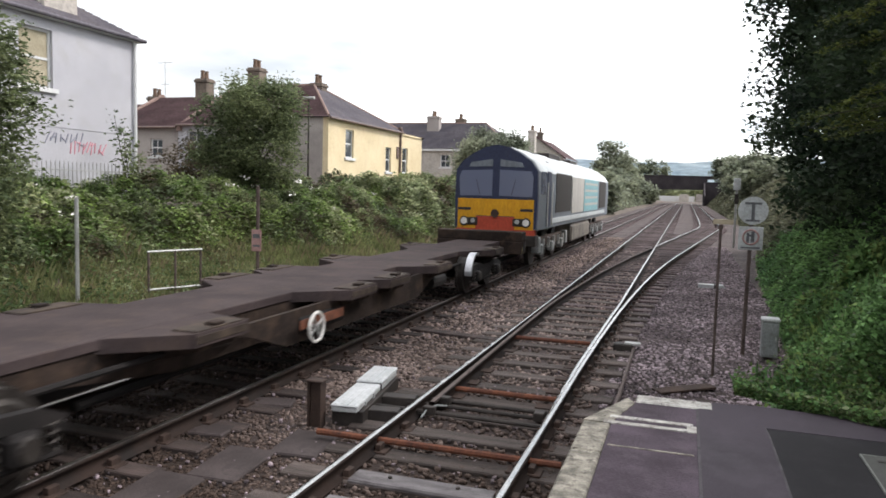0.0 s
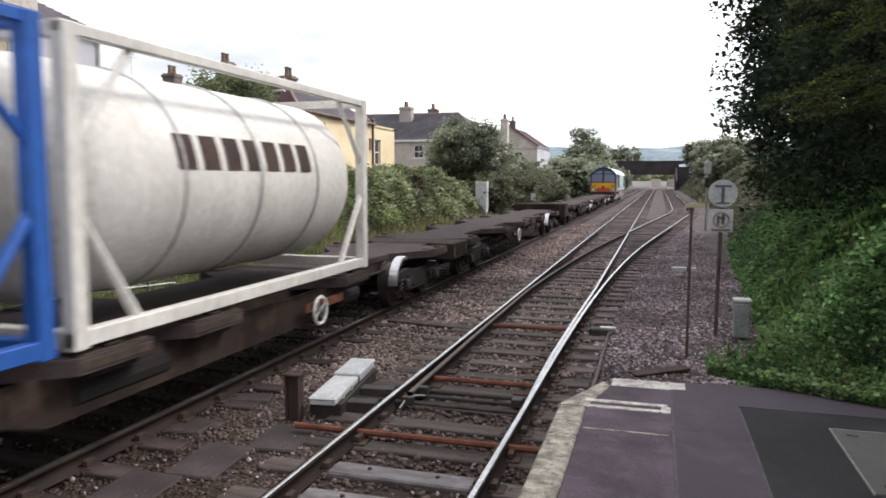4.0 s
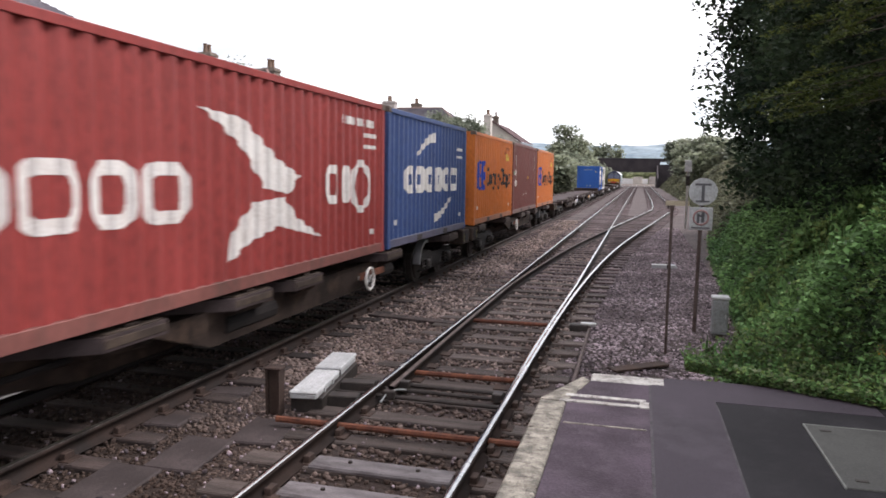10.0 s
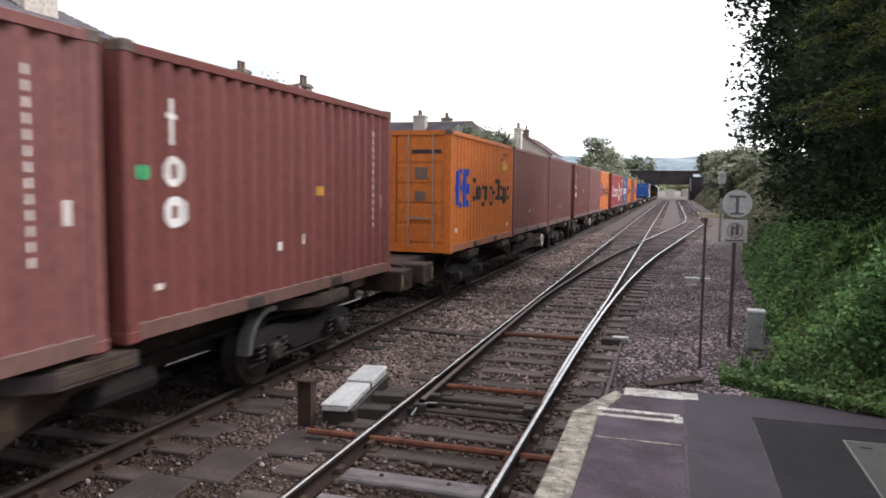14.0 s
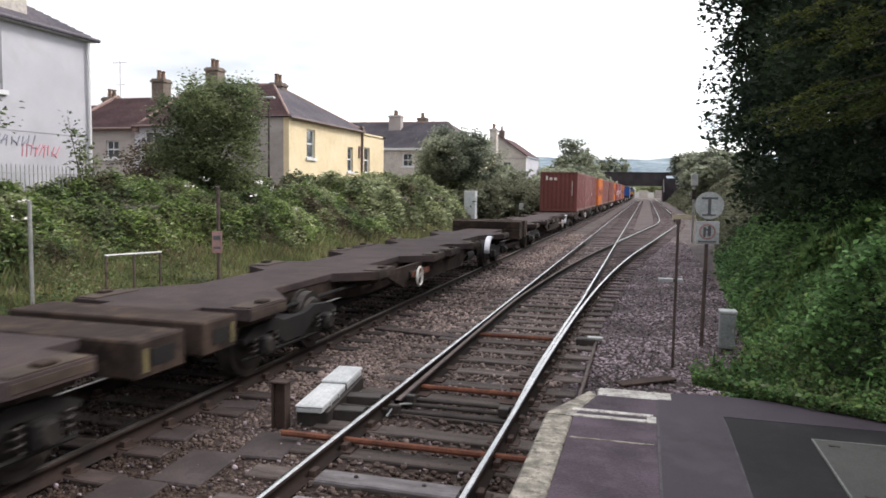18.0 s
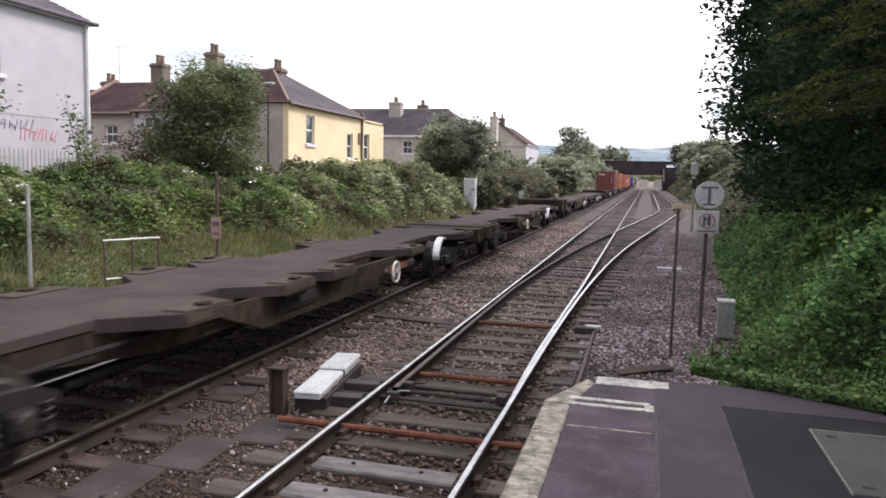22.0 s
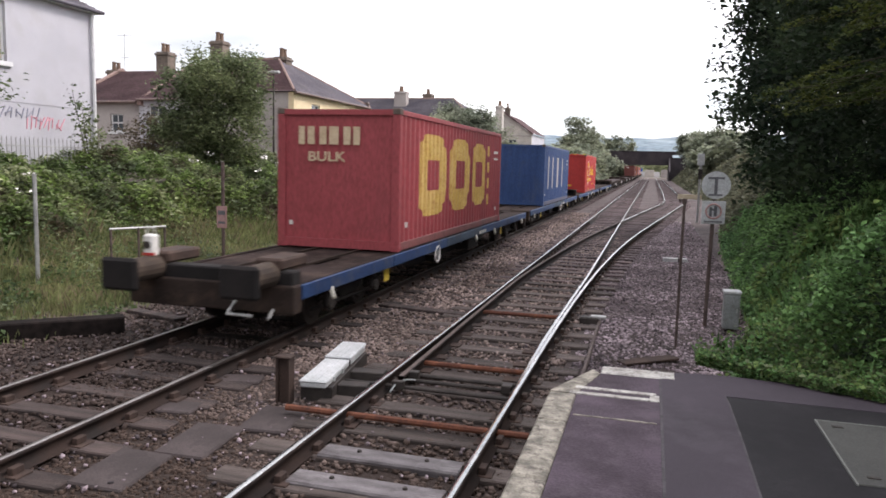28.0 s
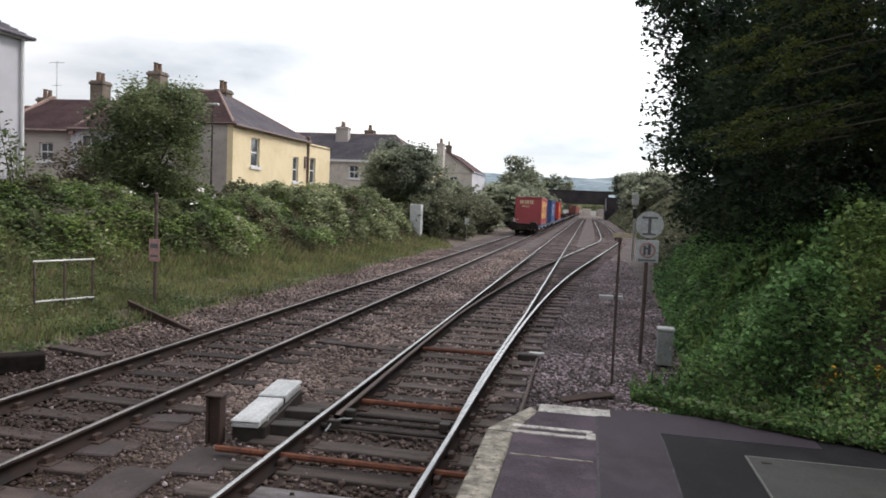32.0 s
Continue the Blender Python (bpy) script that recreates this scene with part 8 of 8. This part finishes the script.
def locomotive():
    """The diesel at the head, its trailing cab at y = 0."""
    navy = paint("loco_navy", (0.028, 0.035, 0.075), (0.05, 0.05, 0.07), 0.2)
    yellow = paint("loco_yellow", (0.62, 0.30, 0.01), (0.3, 0.17, 0.03), 0.2)
    red = paint("loco_red", (0.42, 0.06, 0.03), (0.2, 0.05, 0.03), 0.2)
    grey = paint("loco_grey", (0.17, 0.19, 0.215), (0.08, 0.08, 0.09), 0.25)
    roofm = paint("loco_roof", (0.56, 0.59, 0.60), (0.25, 0.26, 0.27), 0.25)
    teal = paint("loco_teal", (0.24, 0.46, 0.50), (0.2, 0.3, 0.3), 0.15)
    pale = paint("loco_pale", (0.52, 0.50, 0.46), (0.3, 0.28, 0.26), 0.2)
    L = 20.6
    c = thing("diesel_locomotive", "dark blue diesel locomotive with yellow ends and a pale roof", "locomotive")
    hull = [(-1.30, 1.22), (1.30, 1.22), (1.32, 2.3), (1.30, 3.02), (1.10, 3.30), (0.74, 3.55), (0.36, 3.73), (0.0, 3.80), (-0.36, 3.73), (-0.74, 3.55), (-1.10, 3.30), (-1.30, 3.02), (-1.32, 2.3)]
    part("body", prism(bmesh.new(), hull, "y", 0.12, L - 0.12), grey, c)
    front = [(x * 0.985, z if z > 1.3 else 1.26) for x, z in hull]
    for y0, y1 in ((0.0, 0.16), (L - 0.16, L)):
        part("cab_front", prism(bmesh.new(), front, "y", y0, y1), navy, c, "dark blue cab end")
    skin = [(1.315, 3.0), (1.115, 3.31), (0.75, 3.565), (0.365, 3.745), (0.0, 3.815), (-0.365, 3.745), (-0.75, 3.565), (-1.115, 3.31), (-1.315, 3.0)]
    v = [(x, y, z) for y in (0.3, L - 0.3) for x, z in skin]
    raw("roof", v, [(i, i + 1, i + 10, i + 9) for i in range(8)], roofm, c, "pale grey curved roof")
    part("roof_vent", boxes((-0.5, 0.5, 6.0, 8.6, 3.6, 3.88), bevel=0.03), M["iron"], c)
    part("roof_vent", boxes((-0.4, 0.4, 12.0, 14.0, 3.6, 3.87), bevel=0.03), M["iron"], c)
    part("roof_rib", prism(bmesh.new(), [(1.0, 3.40), (0.36, 3.77), (-0.36, 3.77), (-1.0, 3.40), (-1.0, 3.3), (1.0, 3.3)], "y", 3.0, 3.35), M["iron"], c)
    for s in (-1, 1):
        y0 = -0.012
        if s > 0:
            part("yellow_panel", boxes((-1.20, 1.20, y0, 0.02, 1.62, 2.14), bevel=0.004), yellow, c, "yellow warning panel")
        part("yellow_corner", boxes((min(0.62 * s, 1.20 * s), max(0.62 * s, 1.20 * s), y0, 0.02, 1.22, 1.63)), yellow, c)
        part("windscreen", prism(bmesh.new(), [(0.11 * s, 2.24), (1.14 * s, 2.22), (1.17 * s, 2.80), (1.10 * s, 3.0), (0.11 * s, 3.04)], "y", -0.016, 0.01), M["windscreen"], c, "large dark windscreen")
        part("roof_light_panel", prism(bmesh.new(), [(0.12 * s, 3.14), (0.86 * s, 3.12), (0.80 * s, 3.26), (0.12 * s, 3.36)], "y", -0.014, 0.01), grey, c, "grey panel above the windscreen")
        part("wiper", tubes(((0.5 * s, -0.03, 2.28), (0.62 * s, -0.03, 2.75), 0.007), seg=5), M["iron"], c)
        lamp = part("headlight", boxes((0.72 * s - 0.17, 0.72 * s + 0.36 * s * 0 + 0.17, -0.03, 0.0, 1.32, 1.56), bevel=0.02), M["iron"], c)
        part("lens_rim", tubes(((0.98 * s, -0.03, 1.44), (0.98 * s, -0.055, 1.44), 0.15), seg=16), M["iron"], lamp)
        part("lens", tubes(((0.98 * s, -0.05, 1.44), (0.98 * s, -0.07, 1.44), 0.105), seg=16), M["ring_white"], lamp)
        part("lens", tubes(((0.70 * s, -0.03, 1.46), (0.70 * s, -0.055, 1.46), 0.07), seg=16), M["galv"], lamp)
        part("number_bar", boxes((0.98 * s - 0.2, 0.98 * s + 0.2, -0.02, -0.012, 1.78, 1.86)), M["ink_black"], c, "dark bar in place of a number")
    part("red_skirt", boxes((-0.62, 0.62, -0.014, 0.03, 1.20, 1.60), (-1.25, 1.25, -0.02, 0.2, 1.02, 1.22), bevel=0.01), red, c, "red buffer beam")
    part("buffer_beam", boxes((-1.28, 1.28, -0.05, 0.5, 0.72, 1.06), bevel=0.02), M["iron"], c)
    part("horn_plate", tubes(((0, -0.03, 1.70), (0, -0.06, 1.70), 0.13), seg=12), M["rust_dark"], c)
    for s in (-1, 1):
        x = s * 1.325
        part("cab_side_window", boxes((x - 0.008, x + 0.008, 0.45, 1.25, 2.32, 3.02)), M["windscreen"], c)
        part("cab_door", boxes((x - 0.01, x + 0.01, 1.5, 2.15, 1.3, 3.05)), navy, c)
        part("handrail", tubes(((x + s * 0.04, 1.42, 1.3), (x + s * 0.04, 1.42, 2.7), 0.018), ((x + s * 0.04, 2.25, 1.3), (x + s * 0.04, 2.25, 2.7), 0.018), seg=6), M["ring_white"], c)
        part("side_grille", boxes(*[(x - 0.012, x + 0.014, 3.2, 6.6, 1.75 + 0.09 * i, 1.80 + 0.09 * i) for i in range(14)], (x - 0.012, x + 0.004, 3.15, 6.65, 1.70, 3.05)), M["iron"], c, "dark louvred side grille")
        part("side_panel", boxes((x - 0.01, x + 0.012, 6.8, 10.2, 1.6, 3.0)), pale, c, "pale flank panel")
        part("side_stripe", boxes((x - 0.01, x + 0.012, 10.3, 15.4, 1.6, 3.0)), teal, c, "teal flank panel")
        part("stripe_bar", boxes(*[(x - 0.002, x + 0.016, 10.6, 15.2, 1.85 + 0.3 * i, 1.95 + 0.3 * i) for i in range(4)]), pale, c)
        part("side_grille", boxes((x - 0.01, x + 0.014, 16.2, 19.0, 1.65, 3.0)), M["iron"], c)
        part("side_sill", boxes((x - 0.02, x + 0.03, 2.3, L - 2.0, 1.36, 1.52)), roofm, c, "pale sill line")
        part("fuel_tank", boxes((s * 0.9 - 0.35, s * 0.9 + 0.35, 7.6, 13.2, 0.42, 1.12), bevel=0.08), M["tank_dirt"], c)
        for y in (0.9, 6.3):
            part("sandbox", boxes((s * 1.1 - 0.12, s * 1.1 + 0.12, y, y + 0.4, 0.45, 0.95), bevel=0.03), M["grey_paint"], c)
    for y in (3.6, L - 3.6):
        b = part("bogie", boxes(*[(s * 1.02 - 0.08, s * 1.02 + 0.08, y - 2.6, y + 2.6, 0.55, 0.92) for s in (-1, 1)], bevel=0.05), M["rust_dark"], c)
        for dy in (-2.0, 0, 2.0):
            for s in (-1, 1):
                part("wheel", tubes(((s * 0.70, y + dy, 0.53), (s * 0.84, y + dy, 0.53), 0.53), seg=24), M["wheel"], b)
                part("axle_box", boxes((s * 1.12 - 0.1, s * 1.12 + 0.1, y + dy - 0.2, y + dy + 0.2, 0.36, 0.70), bevel=0.04), M["grey_paint"], b)
                part("spring", tubes(((s * 1.1, y + dy + 0.5, 0.5), (s * 1.1, y + dy + 0.5, 0.85), 0.09), ((s * 1.1, y + dy - 0.5, 0.5), (s * 1.1, y + dy - 0.5, 0.85), 0.09), seg=8), M["galv"], b)
    buffers(c, 0.0, -1, 1.0)
    return c


MOVERS.append((locomotive(), 21.9, 0.0))


SPEED = 14.0  # metres a second, away from the camera


def motions():
    for ob, u, z in MOVERS:
        walk(ob, [(t, pose(XF, u + SPEED * t, z)) for t in (0, 8, 16, 24, 32)])


motions()
